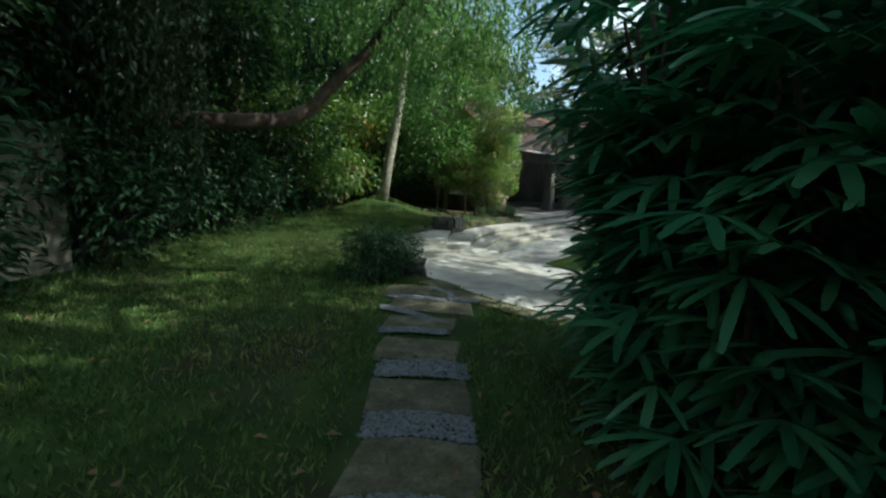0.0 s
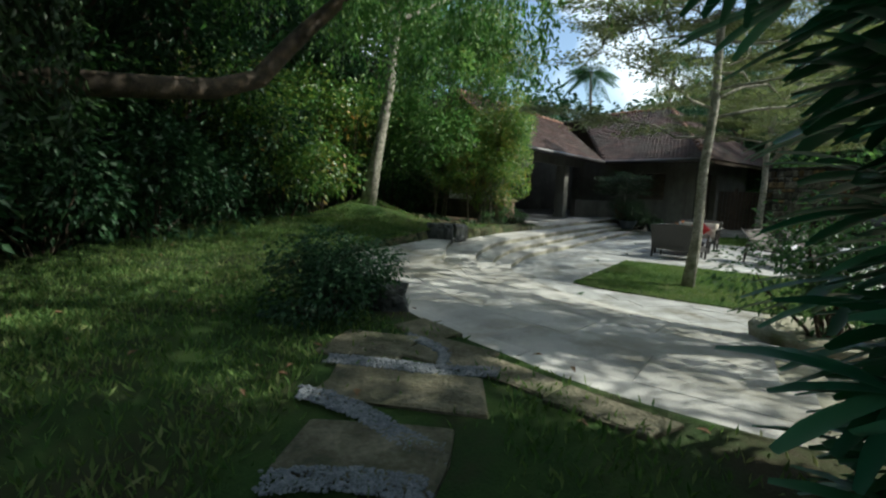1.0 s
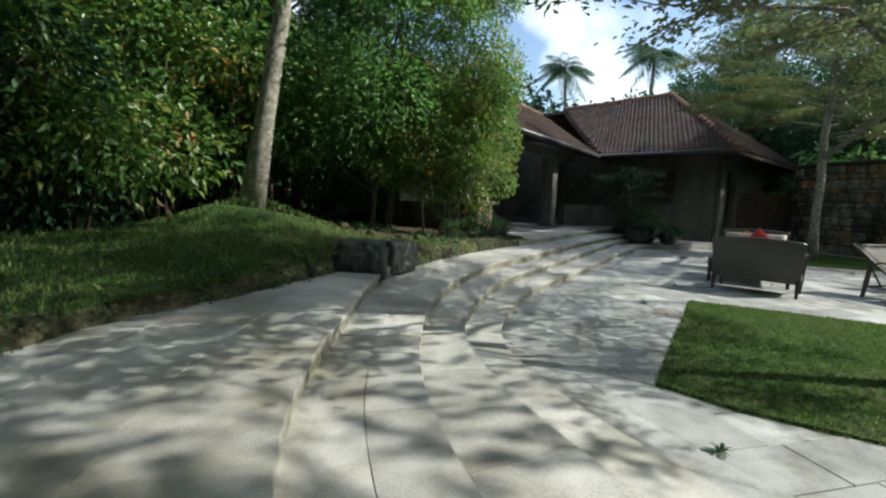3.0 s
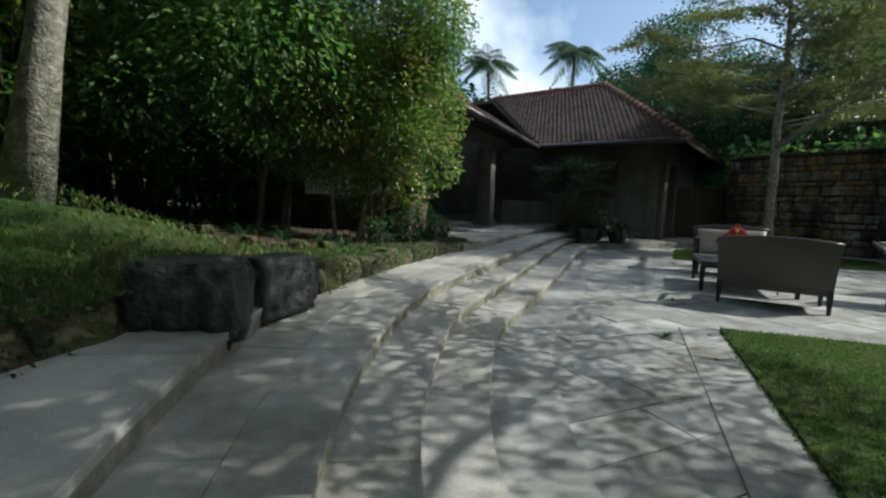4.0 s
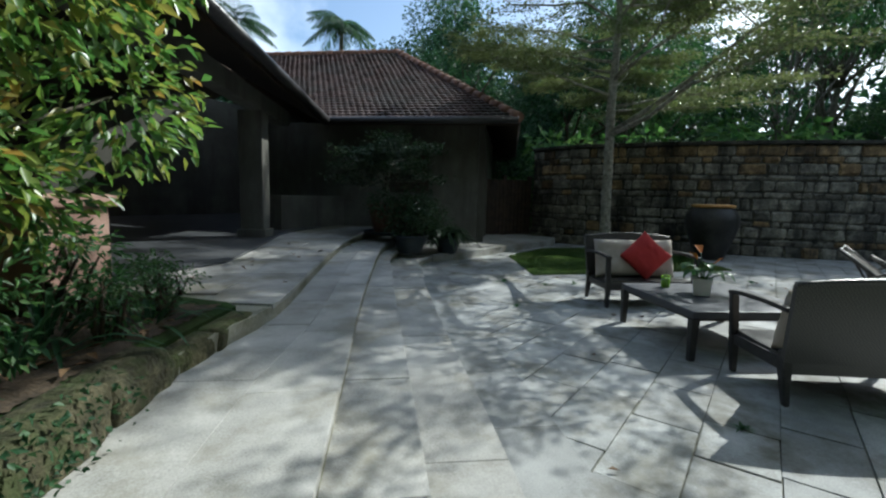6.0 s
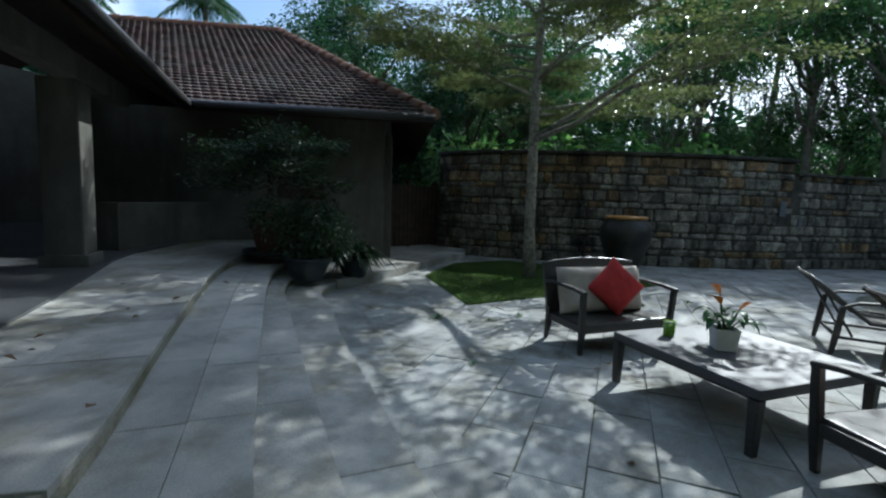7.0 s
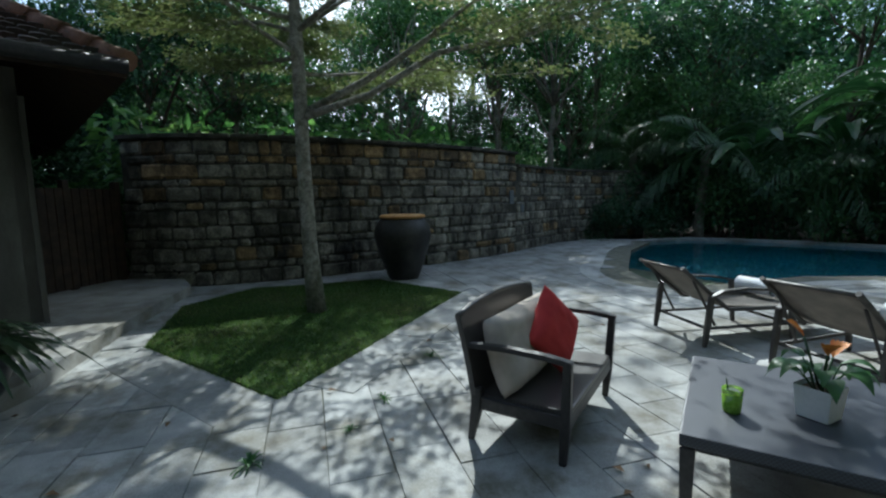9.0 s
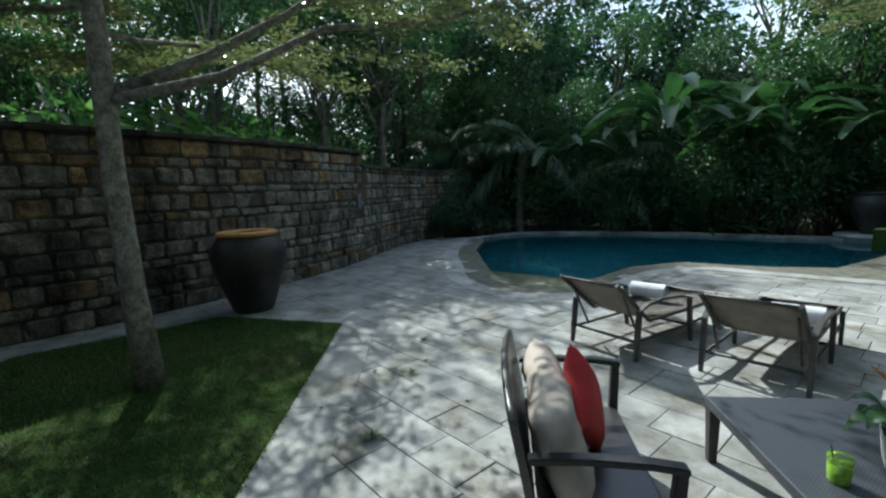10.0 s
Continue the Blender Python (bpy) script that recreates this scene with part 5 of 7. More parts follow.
put(wood_d, [(30.5, 9.0, -0.2, 50, 1.0), (24.8, 12.4, -0.2, 50, 0.7), (14.5, -5.0, -0.2, 350, 1.1), (9.0, -6.5, -0.2, 40, 1.0), (3.5, -9.0, -0.2, 140, 1.0), (-11.0, 3.0, 0, 190, 1.0), (-9.5, 16.5, 0, 240, 1.0), (-8.0, 8.0, 0.1, 290, 0.85)], "light-green trees of the wood")
UNDER_WEST = [(-4.3, 3.2, 0.42, 0, 0.9), (-4.5, 5.0, 0.42, 70, 1.0), (-4.4, 6.9, 0.42, 140, 0.85), (-4.3, 8.6, 0.42, 210, 1.0), (-4.3, 10.2, 0.45, 280, 0.9), (-3.9, 11.9, 0.5, 350, 0.9), (-3.3, 13.9, 0.55, 60, 0.9), (-5.5, 6.0, 0.4, 130, 1.2), (-5.4, 9.5, 0.4, 200, 1.2), (-4.8, 1.4, 0.42, 20, 1.1), (-4.5, 18.2, 0.3, 155, 1.4), (-3.0, 19.0, 0.3, 200, 1.4), (-1.8, 17.8, 0.4, 60, 1.3), (-5.8, 16.2, 0.3, 250, 1.4), (-5.0, 14.6, 0.4, 100, 1.3)]
UNDER_SOUTH = [(14.6, 1.7, -0.15, 15, 1.0), (12.6, 0.9, -0.15, 75, 1.0), (10.4, -0.9, -0.15, 255, 1.0), (8.2, -0.9, -0.15, 315, 1.1), (6.6, 1.0, -0.15, 95, 1.1), (13.5, -0.3, -0.15, 10, 1.5), (16.2, 0.8, -0.15, 80, 1.5), (18.6, 2.8, -0.15, 150, 1.5), (11.0, -1.0, -0.15, 220, 1.5)]
UNDER_EAST = [(16.9, 3.6, -0.15, 135, 1.0), (18.4, 6.4, -0.15, 195, 0.9), (18.3, 8.2, -0.15, 35, 0.8), (19.9, 5.0, -0.15, 290, 1.5), (20.4, 7.5, -0.15, 0, 1.5)]
put(under, UNDER_WEST + UNDER_SOUTH + UNDER_EAST, "undergrowth shrubs")
put(under_b, [(12.3, 1.3, -0.15, 20, 1.25), (11.3, 0.8, -0.15, 110, 1.3), (14.6, 2.4, -0.15, 200, 1.2), (15.6, 3.2, -0.15, 300, 1.2), (16.7, 4.0, -0.15, 60, 1.3), (17.8, 4.6, -0.15, 150, 1.35), (11.0, -0.3, -0.15, 240, 1.35), (12.9, 0.6, -0.15, 330, 1.5), (-3.9, 12.9, 0.5, 10, 1.0), (-2.9, 14.7, 0.55, 80, 1.1), (-1.6, 14.9, 0.55, 150, 1.0), (-4.9, 7.6, 0.4, 220, 1.2), (-0.6, 16.4, 0.5, 290, 1.1), (13.6, 20.2, -0.1, 0, 1.1), (14.4, 18.0, -0.1, 70, 1.2), (14.9, 16.2, -0.1, 140, 1.2), (15.8, 14.6, -0.1, 210, 1.2), (17.2, 13.2, -0.1, 280, 1.1), (12.8, 22.3, -0.1, 350, 1.0), (18.6, 11.6, -0.1, 60, 1.1)], "upright shrubs")
put(gold, [(-2.5, 13.7, 0.6, 0, 1.35), (-3.0, 12.7, 0.55, 120, 1.4), (-3.5, 11.7, 0.5, 200, 1.25), (-4.2, 13.4, 0.4, 60, 1.6), (-4.3, 10.9, 0.45, 310, 1.35)], "orange-tipped shrubs")

lime = shrub("shrub", 3.6, 1.0, 13, 190, 69, M_LEAF_LIME, 0.36, "tall shrub with broad lime-green leaves behind the wall")
put(lime, [(14.2, 17.2, -0.1, 0, 1.0), (14.9, 15.7, -0.1, 70, 0.95), (15.7, 14.3, -0.1, 140, 1.0), (13.7, 18.9, -0.1, 210, 1.0), (16.7, 13.0, -0.1, 280, 0.9), (14.0, 20.6, -0.1, 40, 1.05), (16.2, 16.4, -0.1, 110, 1.15), (17.4, 14.6, -0.1, 190, 1.15)], "lime-green shrubs behind the wall")

# palms and banana clumps
low_p = shrub("low_plant", 0.5, 0.34, 9, 2600, 68, M_LEAF, 0.05, "low leafy plant at the foot of the shrub tree", "plant")
put(low_p, [(1.55, 14.15, 0.5, 0, 0.8), (1.95, 14.55, 0.47, 90, 0.7), (2.25, 14.85, 0.45, 180, 0.6), (2.3, 15.25, 0.42, 270, 0.7), (1.15, 13.75, 0.52, 30, 0.6), (1.8, 15.0, 0.48, 130, 1.0)], "low leafy plants of the bed")
pal = feather_palm("coconut_palm", 12.4, 21, 2.5, 71, "tall coconut palm beyond the house")
put(pal, [(17.3, 39.0, -0.2, 0, 1.0), (12.2, 41.5, -0.2, 110, 0.95), (30.5, 11.9, -0.2, 220, 0.95), (34.0, 9.6, -0.2, 60, 1.05), (36.0, 13.5, -0.2, 140, 1.0), (34.5, 17.0, -0.2, 60, 1.0)], "coconut palms")
fp = feather_palm("palm", 2.6, 18, 2.3, 72, "arching feather palm beside the pool", 0.12, (0.1, 0.1))
put(fp, [(15.9, 2.8, -0.2, 120, 0.95), (18.0, 5.2, -0.2, 210, 1.2), (20.0, 6.5, -0.2, 270, 1.2)], "feather palms by the pool")
bn = banana("banana_plant", 11, 6.0, 73, "banana plant with large paddle leaves behind the pool")
put(bn, [(13.0, 0.4, -0.2, 0, 0.95), (9.8, -1.2, -0.2, 100, 1.0), (16.0, 2.4, -0.2, 200, 0.95), (11.6, 0.8, -0.2, 40, 1.0), (14.7, 1.6, -0.2, 140, 1.2), (17.3, 4.0, -0.2, 250, 0.9), (12.7, -0.6, -0.2, 300, 1.25), (15.2, 0.8, -0.2, 20, 1.35), (-3.0, 15.4, 0.5, 300, 0.6)], "banana plants")
big_strap = strap_plant("strap_leaf_plant", 60, 2.7, 0.2, 75, "large upright clump of broad strap leaves beyond the pool", M_PALM, arch=0.45)
big_strap.matrix_basis = pose(13.45, 1.6, -0.15)
sp = strap_plant("strap_leaf_plant", 26, 0.75, 0.035, 74, "clump of upright strap-leaved plant", M_LEAF_COOL)
put(sp, [(-3.6, 9.2, 0.5, 0, 1.0), (-3.5, 10.1, 0.5, 50, 1.1), (-3.4, 11.0, 0.52, 100, 1.0), (-3.1, 11.8, 0.55, 150, 0.9), (-3.6, 8.4, 0.5, 200, 0.9), (0.55, 13.6, 0.53, 10, 0.55), (1.75, 14.75, 0.48, 70, 0.75), (1.3, 14.2, 0.5, 130, 0.5), (2.0, 15.0, 0.46, 190, 0.6), (0.1, 13.5, 0.55, 240, 0.5), (1.65, 14.35, 0.48, 20, 0.8), (1.05, 13.95, 0.5, 80, 0.7), (0.75, 13.35, 0.52, 300, 0.45), (2.15, 14.75, 0.44, 160, 0.7), (-0.3, 13.6, 0.55, 35, 0.75), (-0.8, 13.5, 0.55, 200, 0.8), (-1.1, 14.1, 0.55, 100, 0.9)], "strap-leaved plants")

# far wood that closes the horizon
rngf = np.random.default_rng(9)
spots = []
for ring, cnt, h0 in ((30, 100, 11), (46, 140, 13)):
    for k in range(cnt):
        a = 2 * math.pi * (k + rngf.random() * 0.7) / cnt
        r = ring * rngf.uniform(0.9, 1.15)
        tallish = 1.4 if -1.0 < a - 2 * math.pi * (a > math.pi) < -0.35 else 1.0
        low_gap = -0.22 < a - 2 * math.pi * (a > math.pi) < 0.42
        for q in range(3 if low_gap else 4 if tallish < 1.2 else 6):
            spots.append(((6 + r * math.cos(a) + rngf.normal(), 10 + r * math.sin(a) + rngf.normal(), h0 * (0.12 + 0.22 * q) * rngf.uniform(0.7, 1.1)), rngf.uniform(1.6, 2.6)))
c, d = clump_leaves(rngf, [s[0] for s in spots], [s[1] for s in spots], 58, 0.9)
n = len(c)
far = new("far_wood", leaf_mesh("far_wood", c, d, unit(rngf, n) + [0, 0, 1], rngf.uniform(0.45, 0.8, n), rngf.uniform(0.22, 0.4, n), M_LEAF_COOL))
tagged(far, "dense dark wood in the distance", "trees", kind="stuff")


# ---- garden things ----
def boulder(name, at_, size, seed, material, label, turn=0, cut=0.75):
    bm = bmesh.new()
    bmesh.ops.create_icosphere(bm, subdivisions=4, radius=1.0)
    for v in bm.verts:
        n = v.co.normalized()
        k = 1 + 0.30 * noise.noise(n * 1.3 + Vector((seed, 0, 0))) - 0.34 * abs(noise.noise(n * 2.3 + Vector((0, seed, 0))))
        q = Vector([math.copysign(abs(a) ** 0.5, a) for a in n]) * k
        q += n * (-0.16 * abs(noise.noise(n * 4 + Vector((seed, seed, 0)))) + 0.05 * noise.noise(n * 9) + 0.03 * noise.noise(n * 19))
        q.z = min(q.z, cut + 0.08 * noise.noise((n.x * 3, n.y * 3, seed)) - 0.12 * n.x)
        v.co = q
    for i in range(3):
        lo, hi = min(v.co[i] for v in bm.verts), max(v.co[i] for v in bm.verts)
        for v in bm.verts:
            v.co[i] = ((v.co[i] - lo) / (hi - lo) * 2 - 1) * size[i]
    ob = part(name, bm, material, smooth=True)
    ob.matrix_world = pose(*at_, 0, 0, turn)
    return tagged(ob, label, "rock")


boulder("boulder", (-0.03, 10.76, 0.535), (0.29, 0.27, 0.215), 3.1, M_ROCK, "large dark flat-topped boulder at the edge of the steps", -10)
boulder("boulder", (0.25, 11.22, 0.5), (0.36, 0.19, 0.215), 7.4, M_ROCK, "dark rugged boulder set against the mossy kerb", 62)
boulder("boulder", (-0.45, 5.66, 0.47), (0.35, 0.16, 0.19), 5.2, M_ROCK, "dark squared rock beside the small bush", 125)
for k, (x, y, s) in enumerate(((0.3, 12.9, 0.09), (0.55, 13.0, 0.07), (-0.15, 12.95, 0.08), (-0.6, 13.2, 0.1))):
    boulder("stone", (x, y, lawn_height(x, y) + 0.03), (s, s * 0.8, s * 0.6), 11 + k, M_KERB, "small mossy stone at the edge of the planting bed", 40 * k)

# round raised bed at the patio's near side with a shrub
bm = lathe(bmesh.new(), [(0.0, -0.1), (0.5, -0.1), (0.55, 0.24), (0.56, 0.28), (0.54, 0.31), (0.4, 0.31), (0.37, 0.26), (0.0, 0.26)])
rb = part("round_planter", bm, M_RISER)
rb.matrix_world = pose(3.35, 5.75, 0)
tagged(rb, "round raised stone planter at the patio edge", "planter")
ps = shrub("shrub", 1.5, 0.8, 12, 1500, 81, M_LEAF, 0.07, "open leafy shrub growing in the round planter")
ps.matrix_basis = pose(3.35, 5.75, 0.25)
ps2 = copy_thing(ps, pose(4.6, 4.6, 0.1, 0, 0, 90))
tagged(ps2, "open leafy shrub at the patio's edge")


def urn(name, at_, s, label, rim_mat):
    root = thing(name, pose(*at_) @ Matrix.Scale(s, 4), label, "urn")
    prof = [(0.0, 0.0), (0.25, 0.0), (0.275, 0.05), (0.37, 0.32), (0.46, 0.6), (0.495, 0.76), (0.475, 0.9), (0.39, 1.02), (0.36, 1.06), (0.33, 1.06), (0.35, 0.98), (0.42, 0.85), (0.42, 0.5), (0.2, 0.1), (0.0, 0.08)]
    part("body", lathe(bmesh.new(), prof, 36), M_URN, root)
    ring = [(0.345 + 0.055 * math.cos(a), 1.08 + 0.036 * math.sin(a)) for a in [2 * math.pi * k / 12 for k in range(12)]]
    part("rim", lathe(bmesh.new(), ring, 36, True), rim_mat, root, "rolled rim")
    return root


urn("urn", (12.25, 15.05, 0.0), 1.03, "large dark clay urn with an ochre glazed rim by the wall", M_RIM)
urn("urn", (9.6, 0.75, 0.1), 0.95, "dark clay urn on a low stone plinth beyond the pool", M_URN)
pl = part("plinth", lathe(bmesh.new(), [(0.0, -0.3), (0.72, -0.3), (0.72, 0.02), (0.77, 0.04), (0.77, 0.1), (0.0, 0.1)], 32), M_STEP)
pl.matrix_world = pose(9.6, 0.75, 0)
tagged(pl, "round pale stone plinth at the pool's far edge", "plinth")


def bar(rows):
    """A bar of rectangular section through rows of (centre, half width along x, half depth along y, or half height where it lies flat)."""
    bm = bmesh.new()
    rings = []
    for (x, y, z), hx, hy, flat in rows:
        c = ((-1, -1), (1, -1), (1, 1), (-1, 1))
        rings.append([bm.verts.new((x + a * hx, y, z + b * hy) if flat else (x + a * hx, y + b * hy, z)) for a, b in c])
    for a, b in zip(rings, rings[1:]):
        for k in range(4):
            bm.faces.new((a[k], a[(k + 1) % 4], b[(k + 1) % 4], b[k]))
    bm.faces.new(rings[0][::-1])
    bm.faces.new(rings[-1])
    bmesh.ops.recalc_face_normals(bm, faces=bm.faces)
    bmesh.ops.bevel(bm, geom=bm.edges[:], offset=0.005, segments=2, affect="EDGES")
    return bm


def loveseat(name, m, label):
    """Rattan two-seat armchair: width along x, facing +y, floor at z 0."""
    root = thing(name, m, label, "chair", "rattan loveseats")
    w, d = 1.04, 0.57
    back_y = lambda z: -d / 2 + 0.03 - 0.085 * max(0.0, (z - 0.26) / 0.5) ** 1.15
    for sx in (-1, 1):
        x = sx * (w / 2 - 0.03)
        # front leg, which rises as the arm's post and leans a little outwards
        part("leg", bar([((x - sx * 0.005, d / 2 - 0.05, 0.0), 0.017, 0.019, False), ((x, d / 2 - 0.035, 0.2), 0.025, 0.026, False), ((x + sx * 0.02, d / 2 - 0.02, 0.555), 0.024, 0.022, False)]), M_FRAME, root)
        # back leg, tapered, kicked to the rear
        part("leg", bar([((x, -d / 2 - 0.02, 0.0), 0.016, 0.017, False), ((x, -d / 2 + 0.02, 0.2), 0.027, 0.03, False), ((x, -d / 2 + 0.03, 0.33), 0.027, 0.028, False)]), M_FRAME, root)
        # flat arm from the back to the post
        part("arm", bar([((x + sx * 0.02, back_y(0.585) + 0.01, 0.575), 0.027, 0.014, True), ((x + sx * 0.022, -0.08, 0.587), 0.028, 0.014, True), ((x + sx * 0.022, d / 2 - 0.13, 0.58), 0.029, 0.014, True), ((x + sx * 0.021, d / 2 + 0.005, 0.562), 0.029, 0.014, True)]), M_FRAME, root)
    bm = boxed(0, 0.01, 0.272, w - 0.07, d - 0.05, 0.044, 0.012)
    for v in bm.verts:
        v.co.z += 0.02 * v.co.y / d
    part("seat", bm, M_RATTAN, root, "woven dark rattan seat")
    part("apron", boxed(0, d / 2 - 0.035, 0.238, w - 0.1, 0.045, 0.075, 0.01), M_FRAME, root)
    for sx in (-1, 1):
        part("apron", boxed(sx * (w / 2 - 0.032), 0.0, 0.238, 0.04, d - 0.1, 0.075, 0.01), M_FRAME, root)
    # backrest: one reclined woven slab down to below the seat, flared and arched at the top
    bm = bmesh.new()
    nx, nz = 18, 8
    crown = lambda u: 0.735 + 0.04 * (1 - u * u)
    for side, dy in ((0, 0.0), (1, -0.034)):
        for j in range(nz + 1):
            for i in range(nx + 1):
                u, t = 2 * i / nx - 1, j / nz
                z = 0.19 + (crown(u) - 0.19) * t
                x = u * (w / 2 - 0.004 + 0.03 * t * t)
                bm.verts.new((x, back_y(z) + dy - 0.022 * (1 - u * u) * t, z))
    bm.verts.ensure_lookup_table()
    st_, row = (nx + 1) * (nz + 1), nx + 1
    for j in range(nz):
        for i in range(nx):
            a = j * row + i
            bm.faces.new([bm.verts[k] for k in (a, a + 1, a + row + 1, a + row)])
            bm.faces.new([bm.verts[st_ + k] for k in (a + row, a + row + 1, a + 1, a)])
        for a in (j * row, j * row + nx):
            bm.faces.new([bm.verts[k] for k in (a, a + row, st_ + a + row, st_ + a)])
    for i in range(nx):
        for a in (i, nz * row + i):
            bm.faces.new([bm.verts[k] for k in (a, a + 1, st_ + a + 1, st_ + a)])
    bmesh.ops.recalc_face_normals(bm, faces=bm.faces)
    part("backrest", bm, M_RATTAN, root, "woven dark rattan backrest")
    bm = bmesh.new()
    pts = []
    for i in range(15):
        u = i / 14 * 2 - 1
        pts.append((u * (w / 2 + 0.024), back_y(crown(u)) - 0.017 - 0.022 * (1 - u * u), crown(u) + 0.003))
    tube(bm, pts, 0.019, 8)
    part("top_rail", bm, M_RATTAN, root, "braided top edge")
    return root


def pillow(name, w, h, t, material, m, label, category="cushion", crumple=0.01, seed=1, full=2.6, pinch=0.07):
    """A stuffed cushion: pinched edges and a piped seam."""
    bm = bmesh.new()
    n = 26
    sides = []
    for s in (1, -1):
        g = []
        for j in range(n + 1):
            r = []
            for i in range(n + 1):
                u, v = i / n * 2 - 1, j / n * 2 - 1
                f = (max(0, 1 - abs(u) ** full) * max(0, 1 - abs(v) ** full)) ** 0.5
                pin = 1 - pinch * (1 - abs(v) ** 2) * abs(u) ** 3
                pin2 = 1 - pinch * (1 - abs(u) ** 2) * abs(v) ** 3
                y = s * (t / 2 * f + 0.004) + crumple * (noise.noise((u * 2.2 + seed, v * 2.2, s)) + 0.6 * noise.noise((u * 9 + 2 * v + seed, v * 2.0, s))) * f
                r.append(bm.verts.new((u * w / 2 * pin, y, v * h / 2 * pin2)))
            g.append(r)
        sides.append(g)
        for j in range(n):
            for i in range(n):
                q = (g[j][i], g[j][i + 1], g[j + 1][i + 1], g[j + 1][i])
                bm.faces.new(q if s < 0 else q[::-1])
    bmesh.ops.remove_doubles(bm, verts=bm.verts, dist=0.009)
    bmesh.ops.recalc_face_normals(bm, faces=bm.faces)
    ob = part(name, bm, material, smooth=True)
    ob.matrix_world = m
    return tagged(ob, label, category)


def facing(x, y, deg):
    return pose(x, y, 0, 0, 0, deg)


CH = facing(6.895, 14.235, 180 - 38.4)
loveseat("rattan_loveseat", CH, "dark woven rattan loveseat with curved arms facing the table")
pillow("back_cushion", 0.97, 0.45, 0.2, M_BEIGE, CH @ pose(0.0, -0.15, 0.505, 15, 0, 0), "long beige canvas back cushion leaning on the loveseat", crumple=0.025, full=5.0, pinch=0.02)
pillow("throw_pillow", 0.42, 0.42, 0.15, M_RED, CH @ pose(-0.05, 0.01, 0.555, 19, 45, 0), "red square throw pillow standing on its corner")
SF = facing(5.49, 12.36, -46.5)
loveseat("rattan_loveseat", SF, "dark woven rattan loveseat seen from behind on the patio")
pillow("back_cushion", 0.95, 0.40, 0.19, M_BEIGE, SF @ pose(0.0, -0.15, 0.485, 15, 0, 0), "long beige canvas back cushion leaning on the loveseat", crumple=0.025, seed=5, full=5.0, pinch=0.02)


def coffee_table(m):
    root = thing("coffee_table", m, "low dark woven rattan coffee table on the patio", "table")
    w, d, h = 1.09, 1.10, 0.385
    part("tabletop", boxed(0, 0, h - 0.0275, w, d, 0.055, 0.008), M_TABLE, root, "woven dark rattan tabletop")
    part("apron", boxed(0, 0, h - 0.068, w - 0.06, d - 0.06, 0.026, 0.004), M_FRAME, root)
    for sx in (-1, 1):
        for sy in (-1, 1):
            b = boxed(0, 0, h / 2 - 0.03, 0.062, 0.062, h - 0.06, 0.006)
            for v in b.verts:
                if v.co.z < 0.05:
                    v.co.x *= 0.72
                    v.co.y *= 0.72
            bmesh.ops.translate(b, verts=b.verts, vec=(sx * (w / 2 - 0.033), sy * (d / 2 - 0.033), 0))
            part("leg", b, M_FRAME, root)
    return root


TB = facing(6.03, 13.24, -38.0)
coffee_table(TB)
tz = 0.386
# flower arrangement in a square white pot
pot = thing("flower_pot", pose(5.98, 13.31, tz, 0, 0, 20), "square white ceramic pot with bird of paradise flowers", "flower pot")
b = boxed(0, 0, 0.075, 0.15, 0.15, 0.15, 0.006)
for v in b.verts:
    k = 0.82 + 0.18 * (v.co.z / 0.15)
    v.co.x *= k
    v.co.y *= k
bmesh.ops.delete(b, geom=[f for f in b.faces if f.calc_center_median().z > 0.148], context="FACES_ONLY")
part("pot", b, M_WHITE, pot)
part("soil", boxed(0, 0, 0.12, 0.13, 0.13, 0.02), M_SOIL, pot)
rng = np.random.default_rng(12)
for k in range(13):
    a, el = 2.4 * k + rng.uniform(-0.3, 0.3), rng.uniform(0.55, 1.35)
    stem, ln, wd = rng.uniform(0.07, 0.15), rng.uniform(0.13, 0.2), rng.uniform(0.065, 0.09)
    o = np.array((math.cos(a), math.sin(a), 0.0))
    root_ = np.array((0.025 * o[0], 0.025 * o[1], 0.125))
    tip = root_ + o * stem * math.cos(el) + np.array((0, 0, stem * math.sin(el)))
    bm = bmesh.new()
    tube(bm, [tuple(root_), tuple((root_ + tip) / 2 + np.array((0, 0, 0.01))), tuple(tip)], [0.004, 0.0035, 0.003], 5)
    grid, side = [], np.array((-o[1], o[0], 0.0))
    for t in np.linspace(0, 1, 8):
        p = tip + o * ln * t * (0.95 - 0.25 * t) + np.array((0, 0, ln * (math.sin(el) * 0.55 * t - 0.75 * t * t)))
        half = wd / 2 * math.sin(math.pi * (0.06 + 0.94 * t) ** 0.75) + 0.001
        grid.append([bm.verts.new(p + side * half * q + np.array((0, 0, 0.28 * half * abs(q)))) for q in (-1, -0.5, 0, 0.5, 1)])
    for g, h in zip(grid, grid[1:]):
        for q in range(4):
            bm.faces.new((g[q], g[q + 1], h[q + 1], h[q])).smooth = True
    part("leaf", bm, M_LEAF, pot)
